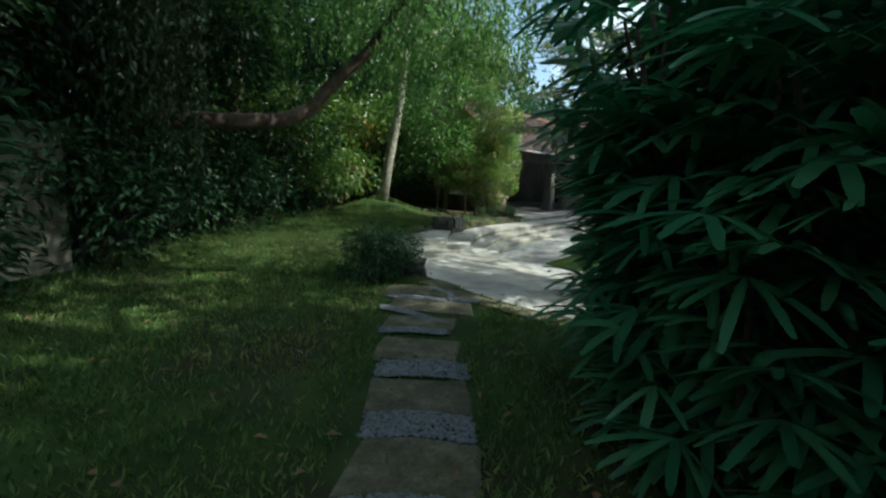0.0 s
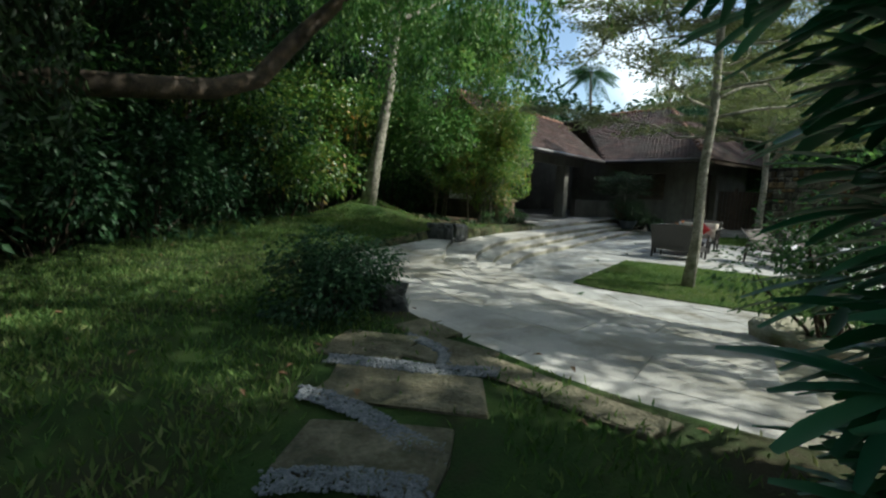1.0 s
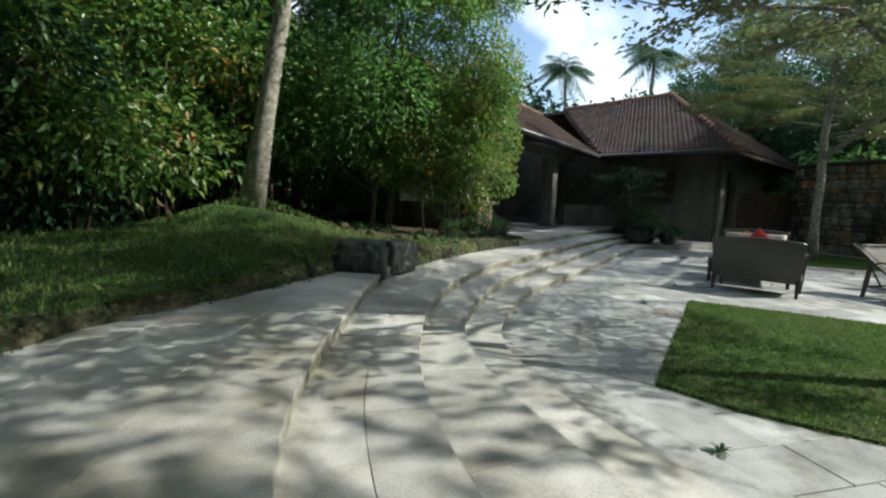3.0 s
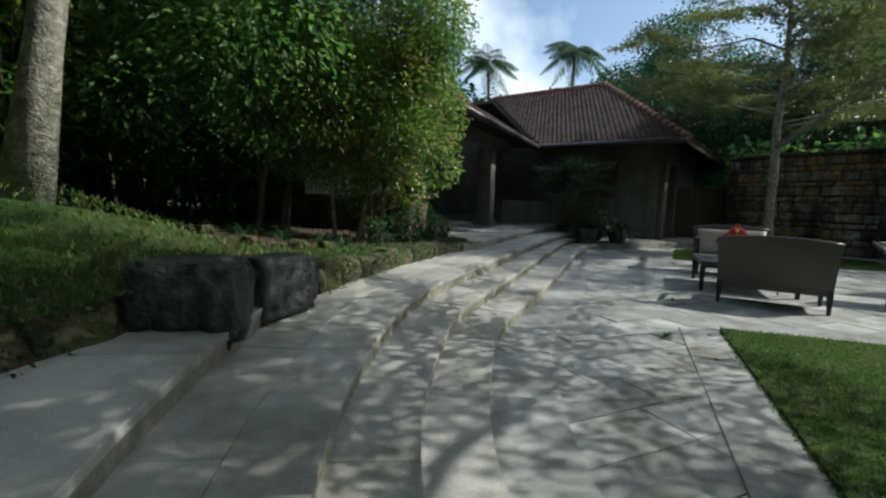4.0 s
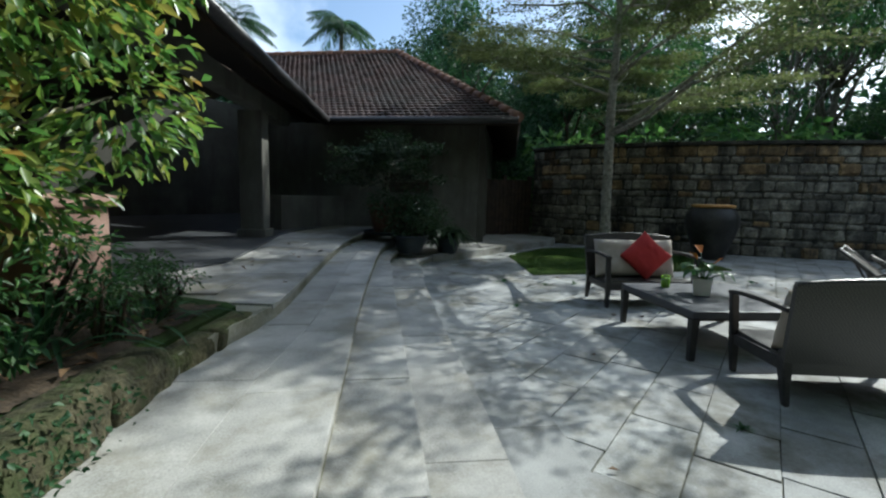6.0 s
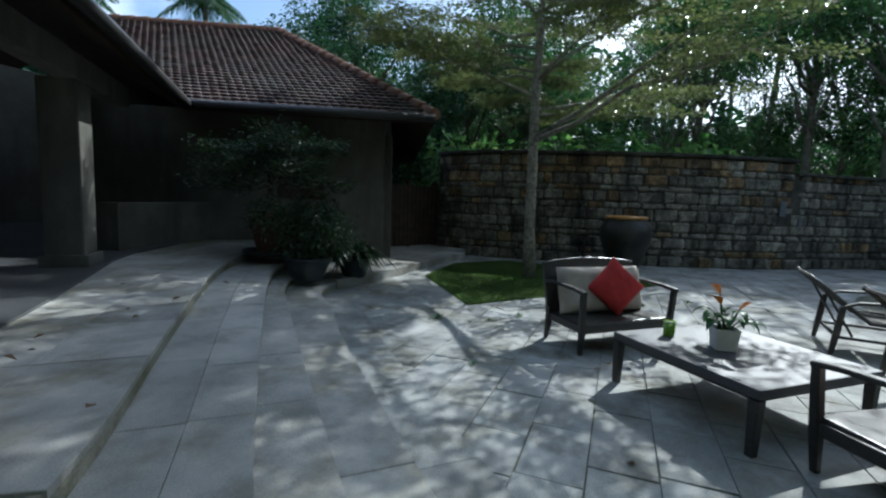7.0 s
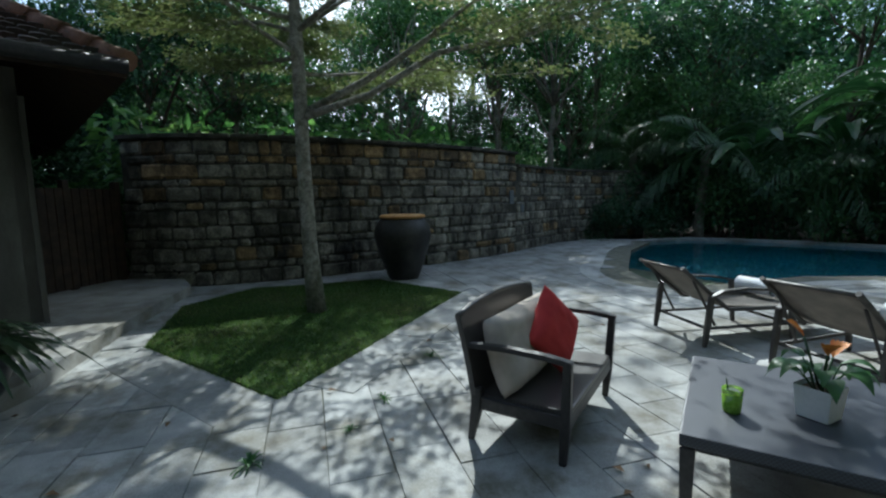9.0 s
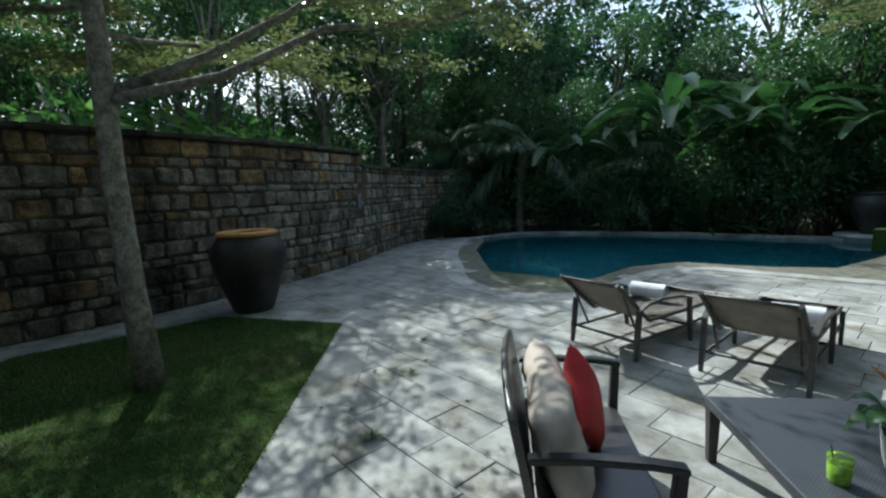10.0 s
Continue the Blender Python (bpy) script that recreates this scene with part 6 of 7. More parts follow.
for k, (a, hh) in enumerate(((0.4, 0.36), (2.2, 0.31), (4.6, 0.27))):
    bm = bmesh.new()
    tip = (0.07 * math.cos(a), 0.07 * math.sin(a), hh)
    tube(bm, [(0, 0, 0.12), (tip[0] * 0.4, tip[1] * 0.4, hh * 0.6), tip], 0.006, 6)
    part("stalk", bm, M_PALM, pot)
    for q in range(5):
        aa = a + (q - 2) * 0.28
        me = blade_strips("petal", np.array([tip]), np.array([[math.cos(aa) * 0.7, math.sin(aa) * 0.7, 0.8]]), np.array([[0.0, 0.1, 1.0]]), np.array([0.10]), np.array([0.026]), M_ORANGE, 4, 0.1)
        ob = new("petal", me)
        ob.parent = pot
# drink
gl = thing("drink_glass", pose(6.085, 13.65, tz), "short tumbler of bright green iced drink", "glass")
part("tumbler", lathe(bmesh.new(), [(0.0425, 0.083), (0.0445, 0.11), (0.042, 0.11), (0.0405, 0.083)], 24), M_GLASS, gl)
part("drink", lathe(bmesh.new(), [(0.0, 0.0), (0.037, 0.0), (0.0385, 0.008), (0.0425, 0.085), (0.0, 0.085)], 24), M_DRINK, gl, "green drink")
bm = bmesh.new()
tube(bm, [(0.01, 0, 0.02), (0.03, 0.01, 0.15)], 0.003, 6)
part("straw", bm, M_PALM, gl)


def lounger(m, label):
    """Sun lounger with a sling: foot towards +y, head at y 0, raised back."""
    root = thing("sun_lounger", m, label, "sun lounger", "sun loungers by the pool")
    w, ln = 0.68, 1.85
    hinge, seat_z = 0.47, 0.33
    back = [(0.0, 0.72), (0.14, 0.605), (0.30, 0.465), (hinge, seat_z)]
    for sx in (-1, 1):
        x = sx * (w / 2 - 0.02)
        bm = bmesh.new()
        tube(bm, [(x, -0.02, 0.735)] + [(x, y, z) for y, z in back[1:]] + [(x, 1.2, 0.32), (x, ln, 0.34)], 0.02, 8)
        part("side_rail", bm, M_LFRAME, root)
        for y0, y1, zt in ((0.2, 0.25, 0.46), (1.12, 1.08, 0.45)):
            part("leg", bar([((x + sx * 0.045, y0, 0.0), 0.016, 0.018, False), ((x + sx * 0.045, (y0 + y1) / 2, 0.2), 0.02, 0.027, False), ((x + sx * 0.045, y1, zt), 0.02, 0.024, False)]), M_LFRAME, root)
        part("leg", bar([((x + sx * 0.03, ln - 0.1, 0.0), 0.016, 0.018, False), ((x + sx * 0.03, ln - 0.1, 0.33), 0.02, 0.026, False)]), M_LFRAME, root)
        part("arm", bar([((x + sx * 0.045, 0.23, 0.455), 0.024, 0.011, True), ((x + sx * 0.05, 0.36, 0.515), 0.026, 0.012, True), ((x + sx * 0.05, 0.6, 0.53), 0.027, 0.012, True), ((x + sx * 0.05, 0.9, 0.505), 0.027, 0.012, True), ((x + sx * 0.045, 1.1, 0.455), 0.025, 0.011, True)]), M_LFRAME, root)
        bm = bmesh.new()
        tube(bm, [(x + sx * 0.02, 0.24, 0.17), (x + sx * 0.02, 1.1, 0.17), (x + sx * 0.02, ln - 0.12, 0.2)], 0.015, 6)
        part("stretcher", bm, M_LFRAME, root)
        bm = bmesh.new()
        tube(bm, [(x * 0.9, 0.12, 0.61), (x * 0.9, 0.36, 0.18)], 0.012, 6)
        part("prop", bm, M_LFRAME, root)
    for y, z in ((0.0, 0.72), (0.24, 0.17), (ln, 0.34), (1.1, 0.17)):
        bm = bmesh.new()
        tube(bm, [(-w / 2 + 0.02, y, z), (w / 2 - 0.02, y, z)], 0.016, 6)
        part("crossbar", bm, M_LFRAME, root)

    def sling(name, prof, label):
        bm = bmesh.new()
        rows = []
        for y, z in prof:
            rows.append([bm.verts.new((u * (w / 2 - 0.03), y, z - 0.018 * (1 - u * u))) for u in (-1, -0.5, 0, 0.5, 1)])
        for a, b in zip(rows, rows[1:]):
            for k in range(4):
                bm.faces.new((a[k], a[k + 1], b[k + 1], b[k])).smooth = True
        bmesh.ops.solidify(bm, geom=bm.faces[:], thickness=0.006)
        part(name, bm, M_SLING, root, label)

    sling("backrest", [(0.0, 0.735), (0.08, 0.67), (0.16, 0.605), (0.30, 0.485), (0.40, 0.405), (hinge, seat_z + 0.02)], "taut brown mesh sling back")
    sling("seat", [(hinge + 0.02, seat_z + 0.02), (0.9, 0.335), (1.2, 0.335), (1.5, 0.34), (ln, 0.355)], "taut brown mesh sling seat")
    return root


def towel(m):
    bm = bmesh.new()
    pts = []
    for k in range(60):
        a = k * 0.36
        r = 0.016 + 0.0033 * a
        pts.append((r * math.cos(a), r * math.sin(a)))
    rows = []
    for x in (-0.19, -0.1, 0.0, 0.1, 0.19):
        rows.append([bm.verts.new((x, p[0], p[1] + 0.004 * noise.noise((x * 9, p[0] * 30, p[1] * 30)))) for p in pts])
    for a, b in zip(rows, rows[1:]):
        for k in range(len(pts) - 1):
            bm.faces.new((a[k], a[k + 1], b[k + 1], b[k])).smooth = True
    ob = part("rolled_towel", bm, M_TOWEL)
    ob.matrix_world = m
    return tagged(ob, "rolled white towel on the sun lounger", "towel", "rolled towels")


L1 = facing(8.29, 12.62, 180 + 2)
L2 = facing(7.09, 12.27, 180 + 11)
lounger(L1, "brown sling sun lounger with raised back beside the pool")
towel(pose(8.48, 11.44, 0.425, 0, 0, 10))
lounger(L2, "brown sling sun lounger with raised back beside the table")
towel(pose(7.15, 11.27, 0.425, 0, 0, 14))


# potted plants at the corner of the steps
def big_pot(name, at_, r, h, material, label):
    root = thing(name, pose(*at_), label, "pot")
    prof = [(0.0, 0.0), (r * 0.62, 0.0), (r * 0.68, 0.03), (r * 0.95, h * 0.7), (r * 0.98, h * 0.9), (r * 1.06, h * 0.92), (r * 1.06, h), (r * 0.92, h), (r * 0.9, h * 0.86), (0.0, h * 0.84)]
    part("pot", lathe(bmesh.new(), prof, 32), material, root)
    part("soil", lathe(bmesh.new(), [(0.0, h * 0.87), (r * 0.89, h * 0.87), (r * 0.89, h * 0.85)], 24), M_SOIL, root)
    return root


terra_pot = big_pot("plant_pot", (6.75, 18.95, 0.44), 0.38, 0.58, M_TERRA, "large old terracotta pot in a dark saucer on the top step")
part("saucer", lathe(bmesh.new(), [(0.0, 0.004), (0.4, 0.004), (0.46, 0.03), (0.47, 0.07), (0.45, 0.07), (0.43, 0.035), (0.0, 0.03)], 32), M_POTBLUE, terra_pot, "dark wide saucer")
big_pot("plant_pot", (6.55, 18.05, 0.2), 0.3, 0.3, M_POTBLUE, "wide dark glazed pot on the steps")
big_pot("plant_pot", (7.45, 18.05, 0.12), 0.25, 0.3, M_POTBLUE, "dark clay pot at the foot of the steps")
bt = layered_tree("potted_tree", (6.75, 18.95, 0.85), 1.2, 0.5, 1.2, 91, "low spreading ornamental tree growing in the terracotta pot", 15, 430, 0.035, (0.05, 0.0), 0.62, (), M_LEAF_DEEP, 0.9, (-0.05, 0.16))
q = shrub("potted_shrub", 0.75, 0.65, 14, 2400, 92, M_LEAF_DEEP, 0.06, "dark leafy plant in the glazed pot")
q.matrix_basis = pose(6.6, 18.15, 0.5)
q = strap_plant("potted_rosette", 150, 0.7, 0.055, 93, "spiky rosette plant in a clay pot", M_LEAF_DEEP, arch=0.8)
q.matrix_basis = pose(7.45, 18.05, 0.42)
q2 = copy_thing(q, pose(7.05, 18.25, 0.5, 0, 0, 60))
tagged(q2, "second spiky rosette plant behind the pots")
q = shrub("shrub", 0.6, 0.6, 12, 2400, 94, M_LEAF_DEEP, 0.06, "dark bushy plant beside the potted tree")
q.matrix_basis = pose(7.3, 18.75, 0.2)
q3 = copy_thing(q, pose(6.85, 18.55, 0.62, 0, 0, 120))
tagged(q3, "dark bushy plant under the potted tree")

# pedestal and low wall by the planting bed
bm = boxed(0, 0, 0.4, 0.42, 0.42, 1.0, 0.015)
box(bm, 0, 0, 0.93, 0.5, 0.5, 0.07, 0.012)
pd = part("pedestal", bm, M_BRICK)
pd.matrix_world = pose(1.8, 15.5, 0.18, 0, 0, 40)
tagged(pd, "square pink stone pedestal beside the planting bed", "pedestal")
boundary = part("wall_west", boxed(0, 0, 0.85, 7.0, 0.2, 2.3, 0.01), M_PLASTER)
boundary.matrix_world = pose(-5.15, 1.6, 0, 0, 0, 76)
tagged(boundary, "old pale boundary wall behind the shrubs", "wall", kind="structure")
part("wall_cap", boxed(0, 0, 2.03, 7.0, 0.3, 0.08, 0.01), M_MORTAR, boundary)

bw = part("low_wall", boxed(0, 0, 0.35, 2.6, 0.25, 0.9, 0.01), M_MORTAR)
bw.matrix_world = pose(0.55, 16.1, 0.3, 0, 0, 155)
tagged(bw, "low dark mossy wall behind the planting bed", "wall", kind="structure")

screen = thing("board_screen", pose(0.53, 16.75, 0.3, 0, 0, 8), "pale weathered board screen behind the low wall", "screen")
for k in range(8):
    part("board", boxed(-0.35 + k * 0.1, 0.004 * (k % 2), 0.64, 0.094, 0.022, 1.28, 0.004), M_PALEWOOD, screen)
part("rail", boxed(0, 0.03, 1.1, 0.8, 0.03, 0.06, 0.004), M_PALEWOOD, screen)

# timber gate closing the gap between house and garden wall
gate = thing("gate", pose(10.75, 20.35, 0.1, 0, 0, math.degrees(math.atan2(-0.5, 1.7))), "dark timber slatted gate beside the stone wall", "gate")
for x in (0.0, 0.86, 1.72):
    part("post", boxed(x, 0, 0.85, 0.1, 0.1, 1.7, 0.008), M_WOOD, gate)
for k in range(13):
    part("board", boxed(0.1 + k * 0.128, -0.04, 0.82, 0.115, 0.025, 1.52, 0.004), M_WOOD, gate)

# two small plates fixed to the garden wall
for k, (x, y, z, w, h) in enumerate(((PLATE_1[0], PLATE_1[1], PLATE_1[2], 0.16, 0.34), (PLATE_2[0], PLATE_2[1], PLATE_2[2], 0.12, 0.2))):
    b = part("wall_plate", boxed(0, 0, 0, w, 0.03, h, 0.006), M_PEBBLE)
    b.matrix_world = pose(x - 0.06, y - 0.05, z, 0, 0, -52)
    tagged(b, "small pale grey plate fixed to the stone wall", "plate")

# weeds in the paving joints
for k, (x, y, s) in enumerate(((6.6, 16.0, 0.16), (7.3, 15.3, 0.12), (8.1, 14.9, 0.16), (6.9, 15.5, 0.1), (5.6, 15.0, 0.1), (8.9, 14.2, 0.12), (4.4, 12.6, 0.1), (3.3, 11.4, 0.12), (2.0, 8.2, 0.12), (9.6, 13.7, 0.12))):
    if k == 0:
        weed = strap_plant("weed", 22, 0.9, 0.09, 97, "small green weed in a paving joint", M_LEAF, "weed")
        weed.matrix_basis = pose(x, y, 0) @ Matrix.Scale(s, 4)
        tagged(weed, group="weeds in the paving")
    else:
        o = copy_thing(weed, pose(x, y, 0, 0, 0, 47 * k))
        o.scale = (s, s, s)

# bare soil of the planting bed, with leaf litter
SOIL = [(0.2, 12.95), (0.85, 13.15), (1.35, 13.6), (1.9, 14.25), (2.45, 14.85), (2.1, 15.6), (1.6, 15.9), (0.6, 15.8), (-1.2, 14.8), (-1.4, 13.9), (-0.6, 13.1)]
verts, faces, seen = [], [], {}
SC = 0.04
for i in range(-40, 68):
    for j in range(315, 402):
        wob = 0.12 * noise.noise((i * 0.13, j * 0.13, 7)) + 0.05 * noise.noise((i * 0.45, j * 0.45, 2))
        if inside(SOIL, (i * SC + wob, j * SC + wob)):
            quad_ = []
            for a, b in ((i, j), (i + 1, j), (i + 1, j + 1), (i, j + 1)):
                if (a, b) not in seen:
                    seen[(a, b)] = len(verts)
                    x, y = a * SC + 0.03 * noise.noise((a * 0.7, b * 0.7, 1)), b * SC + 0.03 * noise.noise((a * 0.7, b * 0.7, 9))
                    verts.append((x, y, lawn_height(x, y) + 0.008 + 0.014 * noise.noise((a * 0.4, b * 0.4, 4))))
                quad_.append(seen[(a, b)])
            faces.append(tuple(quad_))
soil = new("planting_bed", mesh_of("planting_bed", verts, faces, M_SOIL, True))
tagged(soil, "bare dark soil bed strewn with leaf litter", "planting bed", kind="structure")

# creeping plants and moss tufts on the mossy kerb
rc = np.random.default_rng(17)
cs, ws = [], []
base_k = [k for k in range(len(kerb) - 1) if kerb[k][1] > 6.4 and kerb[k][0] < 2.0 and kerb[k][1] < 14.2]
for _ in range(90):
    k = int(rc.choice(base_k))
    if 10.5 < kerb[k][1] < 11.4:
        continue
    d = kerb[k + 1] - kerb[k]
    d = d / np.hypot(*d)
    left = np.array((-d[1], d[0]))
    top_k = lawn_height(*kerb[k])
    zc, n = rc.uniform(0.36, top_k + 0.03), int(rc.integers(14, 46))
    o = np.array((kerb[k][0], kerb[k][1], zc))
    x = o + rc.normal(size=(n, 1)) * 0.1 * np.array((d[0], d[1], 0)) + rc.normal(size=(n, 1)) * np.array((0, 0, 0.05))
    x[:, 2] = np.clip(x[:, 2], 0.335, top_k + 0.05)
    x[:, :2] += left * (-0.03 + 0.6 * np.maximum(0, x[:, 2:3] - 0.42)) - left * rc.uniform(0, 0.03, (n, 1))
    cs.append(x)
    ws.append(np.concatenate([np.tile(-left, (n, 1)), np.full((n, 1), 0.1)], 1) + rc.normal(size=(n, 3)) * 0.7)
cs, ws = np.concatenate(cs), np.concatenate(ws)
n = len(cs)
creeper = new("creeper", leaf_mesh("creeper", cs, ws, unit(rc, n) + [0, 0, 1], rc.uniform(0.014, 0.036, n), rc.uniform(0.01, 0.024, n), M_LEAF_COOL))
tagged(creeper, "small creeping weeds on the mossy kerb", "weeds", kind="stuff")

# ---- grass ----
rg = random.Random(4)
spots = []
while len(spots) < 46000:
    x, y = rg.uniform(-4.4, 2.4), rg.uniform(-0.6, 13.6)
    if y < 4 and x > 0.9 and rg.random() < 0.6:
        continue
    near_kerb = side_of(kerb, np.array((x, y)))
    if y < 5.6 and (near_kerb < 0.17 or near_kerb < 0.42 and rg.random() < 0.8):
        continue
    if near_kerb < 0.03 or (x < -3.7 and rg.random() < 0.7):
        continue
    near = 1.0 if y < 6.5 else 0.45
    if rg.random() > near * (0.55 + 0.6 * noise.noise((x * 1.1, y * 1.1, 2.0))):
        continue
    if inside(SOIL, (x, y)):
        continue
    if (-0.44 < x < 0.17 if y < 3.2 else -0.58 < x < 0.33) and 0.2 < y < 4.8 and rg.random() < 0.95:
        continue
    spots.append((x, y, lawn_height(x, y) - 0.004))
blades("grass", spots, "tufty shaded lawn grass", low=0.025, high=0.075)
turf = []
while len(turf) < 26000:
    x, y = rg.uniform(-4.0, 2.0), rg.uniform(6.2, 12.0)
    if side_of(kerb, np.array((x, y))) < 0.3 or inside(SOIL, (x, y)) or rg.random() > 0.75 + 0.6 * noise.noise((x * 1.6, y * 1.6, 8.0)):
        continue
    turf.append((x, y, lawn_height(x, y) - 0.004))
blades("grass", turf, "short shaded turf before the planting bed", low=0.012, high=0.032)
edge = []
while len(edge) < 7000:
    k = rg.randrange(30, len(kerb) - 1)
    if kerb[k][1] > 11.0 or kerb[k][1] < 6.3:
        continue
    t = rg.random()
    p = kerb[k] * (1 - t) + kerb[k + 1] * t
    d = kerb[k + 1] - kerb[k]
    d = np.array((-d[1], d[0])) / np.hypot(*d) * rg.uniform(0.02, 0.32)
    x, y = p + d
    if 0.3 + 0.8 * noise.noise((x * 2.3, y * 2.3, 5.0)) < rg.random() * 0.6:
        continue
    edge.append((x, y, lawn_height(x, y) - 0.015))
blades("grass", edge, "grass hanging over the mossy kerb", low=0.02, high=0.055)
for bed_line, z, cnt in ((BED1, 0.02, 52000), (BED2, 0.015, 46000)):
    spots = []
    xs, ys = [p[0] for p in bed_line], [p[1] for p in bed_line]
    while len(spots) < cnt:
        x, y = rg.uniform(min(xs), max(xs)), rg.uniform(min(ys), max(ys))
        if inside(bed_line, (x, y)):
            spots.append((x, y, z - 0.004))
    for a, b in zip(bed_line, bed_line[1:] + bed_line[:1]):
        ln_b = math.hypot(b[0] - a[0], b[1] - a[1])
        for _ in range(int(ln_b * 260)):
            t = rg.random()
            o = rg.gauss(0, 0.012)
            spots.append((a[0] + (b[0] - a[0]) * t + (b[1] - a[1]) / ln_b * o, a[1] + (b[1] - a[1]) * t - (b[0] - a[0]) / ln_b * o, 0.0))
    blades("grass", spots, "short dense grass in the patio bed", low=0.014, high=0.036)

# fallen leaves on paving and lawn
rl = np.random.default_rng(14)
lc = []
while len(lc) < 760:
    x, y = rl.uniform(-3.5, 11), rl.uniform(1, 18)
    if len(lc) > 420:
        x, y = rl.uniform(-1.2, 2.4), rl.uniform(12.8, 15.6)
        if not inside(SOIL, (x, y)):
            continue
    if side_of(kerb, np.array((x, y))) > 0.05:
        lc.append((x, y, lawn_height(x, y) + 0.03))
    elif len(lc) % 3 == 0 and x > 3 and y > 8:
        lc.append((x, y, 0.012))
n = len(lc)
lm = leaf_mesh("fallen_leaves", np.array(lc), rl.normal(size=(n, 3)) * [1, 1, 0.15], np.tile((0, 0, 1.0), (n, 1)), rl.uniform(0.04, 0.09, n), rl.uniform(0.02, 0.04, n), surface("dry_leaf", [(0.09, 0.05, 0.025), (0.17, 0.095, 0.045), (0.24, 0.16, 0.075)], 9, 0.8, 60, 0.2))
tagged(new("fallen_leaves", lm), "scattered dry brown fallen leaves", "leaves", kind="stuff")

# ---- paving pieces, last ----
# stepping flags set in the lawn
flags = thing("garden_path", Matrix.Identity(4), "path of stepping flagstones in the lawn with pebble joints", "path", kind="structure")
FLAGS = [(-0.08, 1.05, 0.52, 0.38, 3), (-0.09, 1.68, 0.53, 0.38, -2), (-0.10, 2.3, 0.56, 0.37, 2), (-0.15, 2.97, 0.58, 0.4, -3), (-0.17, 3.55, 0.58, 0.36, -10), (-0.1, 4.08, 0.78, 0.4, -12), (0.13, 4.56, 0.46, 0.38, -30), (-0.08, 0.45, 0.52, 0.38, 0), (-0.36, 4.64, 0.5, 0.42, -14), (0.46, 4.26, 0.5, 0.24, -46), (0.82, 3.9, 0.5, 0.22, -40), (-0.02, 4.98, 0.4, 0.26, -50)]
BANDS = [[(-0.55, 3.96), (-0.38, 3.89), (-0.19, 3.76), (-0.04, 3.61), (0.09, 3.53)], [(-0.52, 4.37), (-0.24, 4.33), (0.02, 4.28), (0.37, 4.27)], [(-0.14, 4.82), (0.03, 4.65), (0.10, 4.5), (0.08, 4.36)], [(-0.46, 3.34), (-0.23, 3.37), (0.04, 3.33)], [(-0.37, 2.63), (-0.1, 2.66), (0.17, 2.62)], [(-0.34, 1.98), (-0.09, 2.01), (0.17, 1.97)], [(-0.33, 1.36), (-0.08, 1.39), (0.16, 1.35)]]
for k, (x, y, w, d, a) in enumerate(FLAGS):
    b = boxed(0, 0, 0, w, d, 0.07, 0.014)
    bmesh.ops.subdivide_edges(b, edges=b.edges[:], cuts=1)
    for v in b.verts:
        v.co.x += 0.07 * noise.noise((v.co.x * 4 + k, v.co.y * 4, 3))
        v.co.y += 0.07 * noise.noise((v.co.x * 4, v.co.y * 4 + k, 9))
        v.co.z += 0.012 * noise.noise((v.co.x * 5, v.co.y * 5, k))
    f = part("flagstone", b, M_PATHSTONE, flags)
    f.matrix_world = pose(x, y, lawn_height(x, y) - 0.012, 0, 0, a)
# blue-grey pebble bands between the flags
tpl = bmesh.new()
bmesh.ops.create_icosphere(tpl, subdivisions=1, radius=1.0)
tv = np.array([v.co[:] for v in tpl.verts])
tf = [[v.index for v in q.verts] for q in tpl.faces]
tpl.free()
rp = np.random.default_rng(23)
for band in BANDS:
    line_p = curve(band, 0.02)
    verts, faces = [], []
    wide = 0.12 if band[0][1] < 3.2 else 0.065
    for q in range(int(len(line_p) * (56 if wide > 0.1 else 34))):
        x, y = line_p[rp.integers(len(line_p))] + [rp.normal() * 0.012, rp.uniform(-wide, wide)]
        r = rp.uniform(0.0045, 0.009)
        b0 = len(verts)
        verts += [tuple(v) for v in tv * [r * rp.uniform(0.8, 1.5), r, r * 0.7] + (x, y, lawn_height(x, y) + 0.024)]
        faces += [tuple(b0 + i for i in g) for g in tf]
    pb = new("pebbles", mesh_of("pebbles", verts, faces, M_PEBBLE, True))
    pb.parent = flags
    tagged(pb, "band of blue-grey pebbles", kind="stuff")


def slab_piece(outline, z0, z1, material, parent, name="slab"):
    verts = [(x, y, z0) for x, y in outline] + [(x, y, z1 - 0.003) for x, y in outline]
    c = np.mean(outline, axis=0)
    ins = []
    for x, y in outline:
        d = c - np.array((x, y))
        d = d / np.hypot(*d)
        ins.append((x + d[0] * 0.003, y + d[1] * 0.003, z1))
    verts += ins
    n = len(outline)
    faces = [tuple(range(2 * n, 3 * n))]
    for k in range(n):
        j = (k + 1) % n
        faces += [(k, j, n + j, n + k), (n + k, n + j, 2 * n + j, 2 * n + k)]
    ob = new(name, mesh_of(name, verts, faces, material))
    ob.parent = parent
    return ob


# treads: strips between one edge and the next, cut across
rs = random.Random(6)


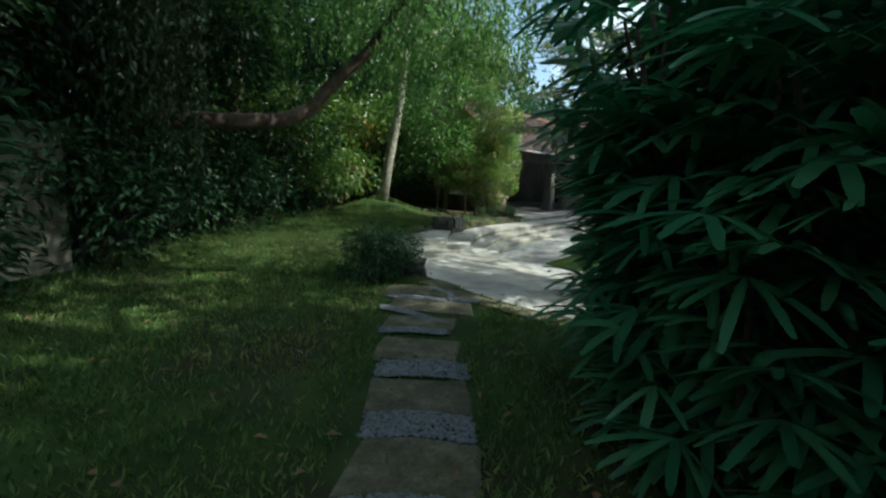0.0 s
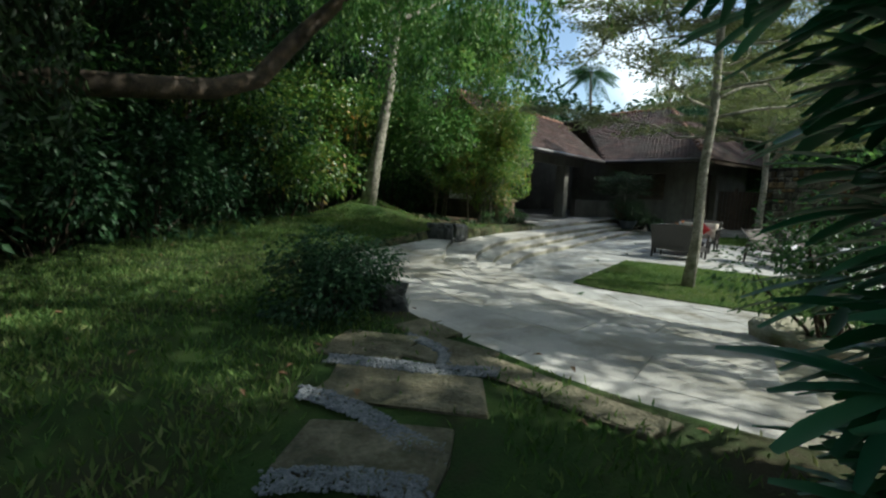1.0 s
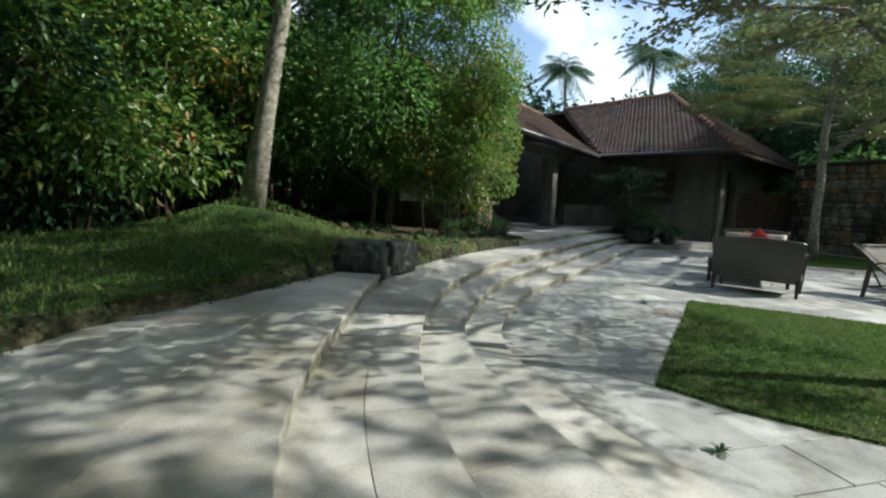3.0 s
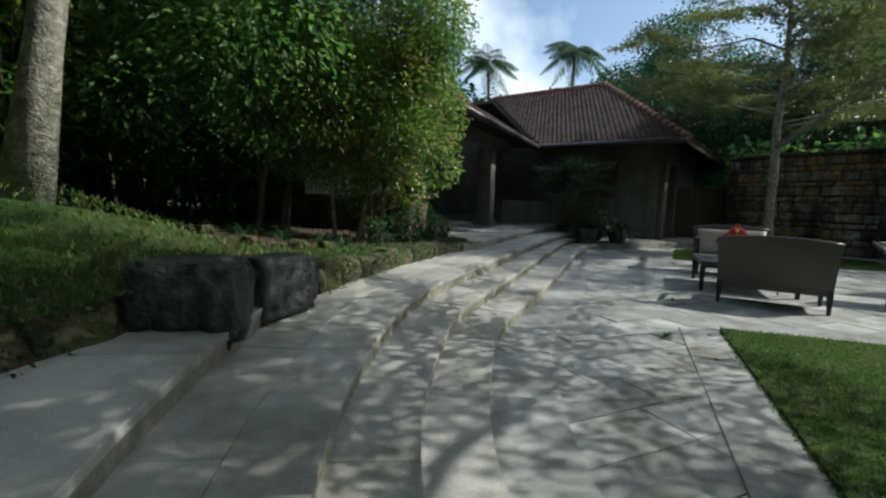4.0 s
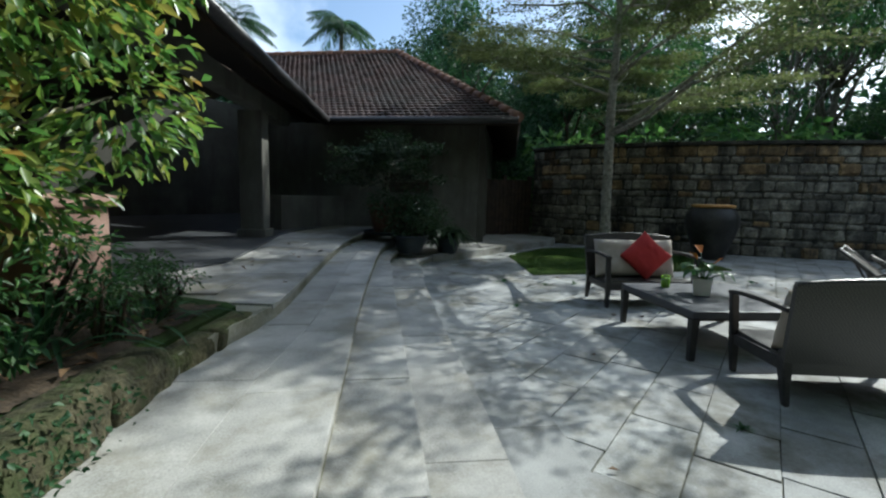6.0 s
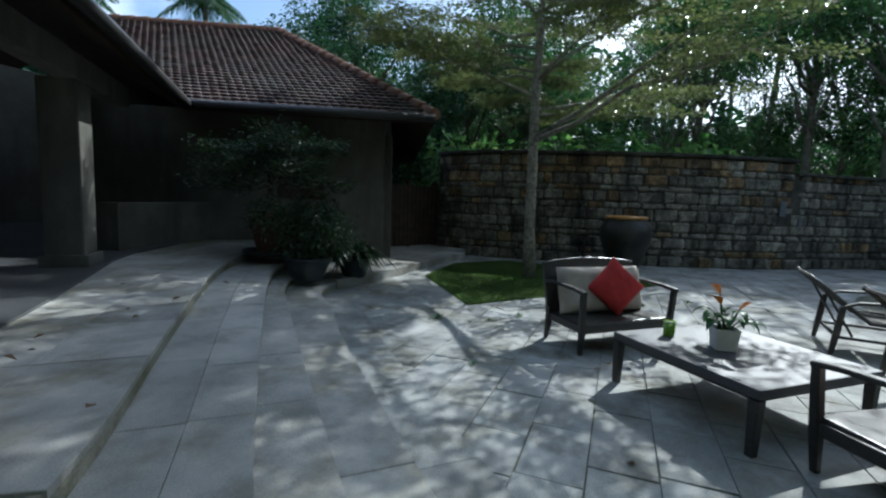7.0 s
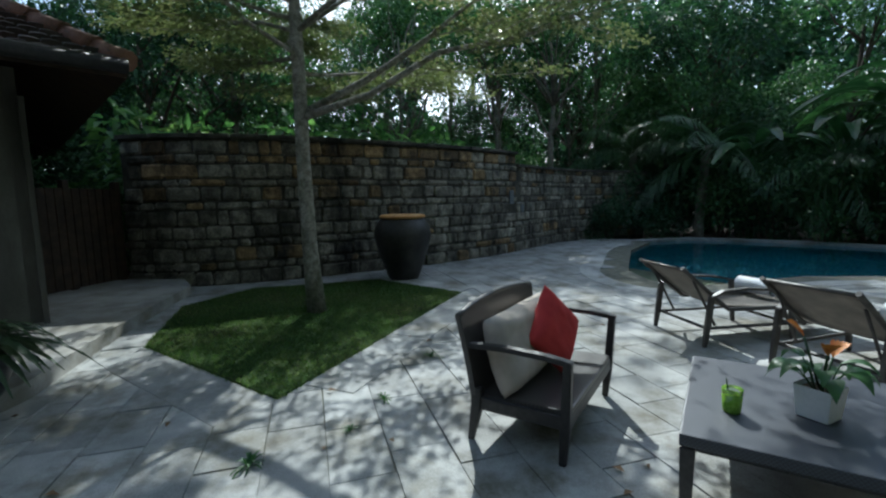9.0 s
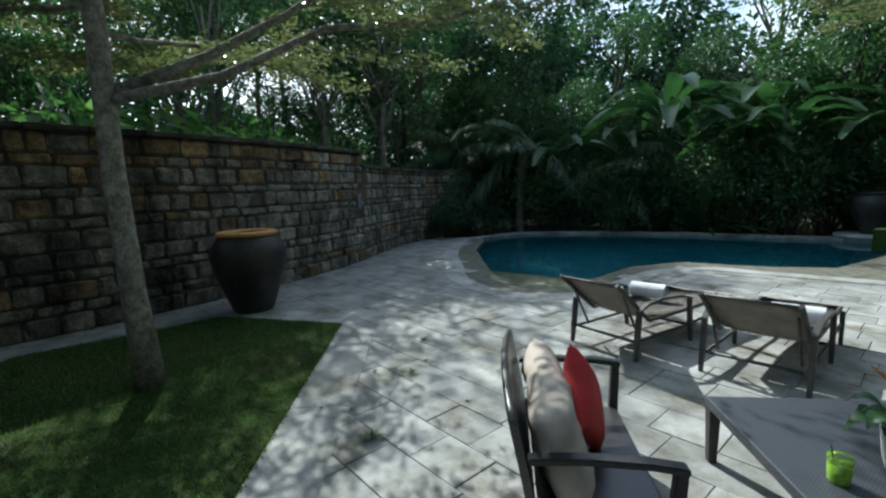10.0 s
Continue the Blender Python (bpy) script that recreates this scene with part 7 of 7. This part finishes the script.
def strip(outer, widths, z, parent, thick=0.033, keep=None, length=(0.75, 1.25), stone=None):
    """Pieces left of the outer line; widths gives the strip's inner side at each point."""
    s = np.concatenate([[0], np.cumsum(np.hypot(*np.diff(outer, axis=0).T))])
    t = np.gradient(outer, axis=0)
    t /= np.hypot(*t.T)[:, None]
    nl = np.stack([-t[:, 1], t[:, 0]], 1)
    w0, w1 = widths
    pos = rs.uniform(0, 0.4)
    while pos < s[-1] - 0.3:
        ln = rs.uniform(*length)
        end = min(pos + ln, s[-1])
        us = np.linspace(pos + 0.0015, end - 0.0015, 5)
        pick = lambda u, arr: np.array([np.interp(u, s, arr[:, i]) for i in (0, 1)])
        lo, hi = [], []
        for u in us:
            p, nn = pick(u, outer), pick(u, nl)
            a = w0 if np.isscalar(w0) else np.interp(u, s, w0)
            b = w1 if np.isscalar(w1) else np.interp(u, s, w1)
            lo.append(p + nn * (a + 0.001))
            hi.append(p + nn * (b - 0.001))
        out = lo + hi[::-1]
        c = np.mean(out, axis=0)
        if keep is None or keep(c):
            slab_piece([tuple(p) for p in out], z - thick, z + rs.uniform(-0.002, 0.002), stone or M_STEP, parent)
        pos = end


for lvl, e in enumerate(edges):
    z = RISE * (lvl + 1)
    if lvl < 3:
        nxt = edges[lvl + 1]
        gap = np.array([abs(side_of(nxt, p)) for p in e])
        half = np.minimum(gap * 0.5, 0.8)
        if lvl < 2:
            strip(e, (-0.012, np.minimum(gap + 0.06, 1.6)), z, step_things[lvl], length=(0.6, 1.05))
        else:
            strip(e, (-0.012, half), z, step_things[lvl], length=(0.6, 1.05))
            strip(e, (half, np.minimum(gap + 0.06, 1.6)), z, step_things[lvl], length=(0.6, 1.05))
    else:
        head = np.array([(2.68, 14.8), (2.2, 15.65), (1.9, 16.6), (1.5, 19.0)])
        ok = lambda c: (side_of(kerb, c) < (0.32 if c[1] < 10.4 else -0.02) if c[1] < 14.75 else side_of(head, c) < -0.05) and not (c[1] > 20.4)
        for a, b in ((-0.012, 0.48), (0.48, 0.97), (0.97, 1.5), (1.5, 2.1), (2.1, 2.7)):
            strip(e, (a, b), z, step_things[lvl], keep=ok, length=(0.7, 1.2))

# border bands along the lowest step and round the grass beds
strip(edges[0], (-0.40, 0.03), 0.006, patio, keep=lambda c: c[1] > 6.5, length=(0.8, 1.4), stone=M_PAVE)
for line_b, wide_b in ((BED1, 0.33), (BED2, 0.46)):
    for a, b in zip(line_b, line_b[1:] + line_b[:1]):
        a, b = np.array(a), np.array(b)
        if np.hypot(*(b - a)) > 0.9:
            strip(np.linspace(a, b, 8), (-wide_b, -0.004), 0.006, patio, length=(0.9, 1.5), stone=M_PAVE)

# lower patio: narrow courses of slabs of mixed length, joints staggered
ang = radians(10.5)
ux, uy = np.array((math.cos(ang), math.sin(ang))), np.array((-math.sin(ang), math.cos(ang)))
made = 0
pieces = []
GAUGE = 0.338
for r in range(-60, 90):
    pos = -30 + rs.uniform(0, 0.6)
    while pos < 40:
        ln = rs.choice((0.42, 0.55, 0.55, 0.68, 0.8))
        v0, v1 = r * GAUGE - 0.07, r * GAUGE + GAUGE - 0.07
        c = ux * (pos + ln / 2) + uy * (v0 + v1) / 2
        if 0.8 < c[0] < 19 and 3.0 < c[1] < 19.5 and inside(PATIO, c):
            pieces.append((c, pos, ln, v0, v1))
        pos += ln
pool_keep = [tuple(p) for p in pool_line]


def deep_in(outline, p):
    """True where the whole slab lies under the bed."""
    _, pos, ln, v0, v1 = p
    return all(inside(outline, ux * a + uy * b) for a in (pos, pos + ln) for b in (v0, v1))


pieces = [p for p in pieces if not inside(pool_keep, p[0]) and side_of(edges[0], p[0]) < 0.2 and not (deep_in(BED1, p) or deep_in(BED2, p))]
rest_v, rest_f = [], []
pieces.sort(key=lambda p: np.hypot(p[0][0] - 5.5, p[0][1] - 13.5))
for c, pos, ln, v0, v1 in pieces:
    j = lambda: rs.uniform(-0.004, 0.004)
    out = [ux * (pos + 0.003 + j()) + uy * (v0 + 0.003 + j()), ux * (pos + ln - 0.003 + j()) + uy * (v0 + 0.003 + j()), ux * (pos + ln - 0.003 + j()) + uy * (v1 - 0.003 + j()), ux * (pos + 0.003 + j()) + uy * (v1 - 0.003 + j())]
    out = [tuple(p) for p in out]
    if made < 300:
        slab_piece(out, -0.03, rs.uniform(-0.003, 0.003), M_PAVE, patio)
        made += 1
    else:
        z1 = rs.uniform(-0.003, 0.003)
        b0 = len(rest_v)
        rest_v += [(x, y, -0.03) for x, y in out] + [(x, y, z1) for x, y in out]
        rest_f.append((b0 + 4, b0 + 5, b0 + 6, b0 + 7))
        for k in range(4):
            rest_f.append((b0 + k, b0 + (k + 1) % 4, b0 + 4 + (k + 1) % 4, b0 + 4 + k))
ob = new("slabs", mesh_of("slabs", rest_v, rest_f, M_PAVE))
ob.parent = patio
tagged(ob, "outlying pale patio slabs", kind="stuff")

block_wall(WALL, WALL_H, wall_1, True)
block_wall(WALL_LOW, 2.2, wall_2, True)
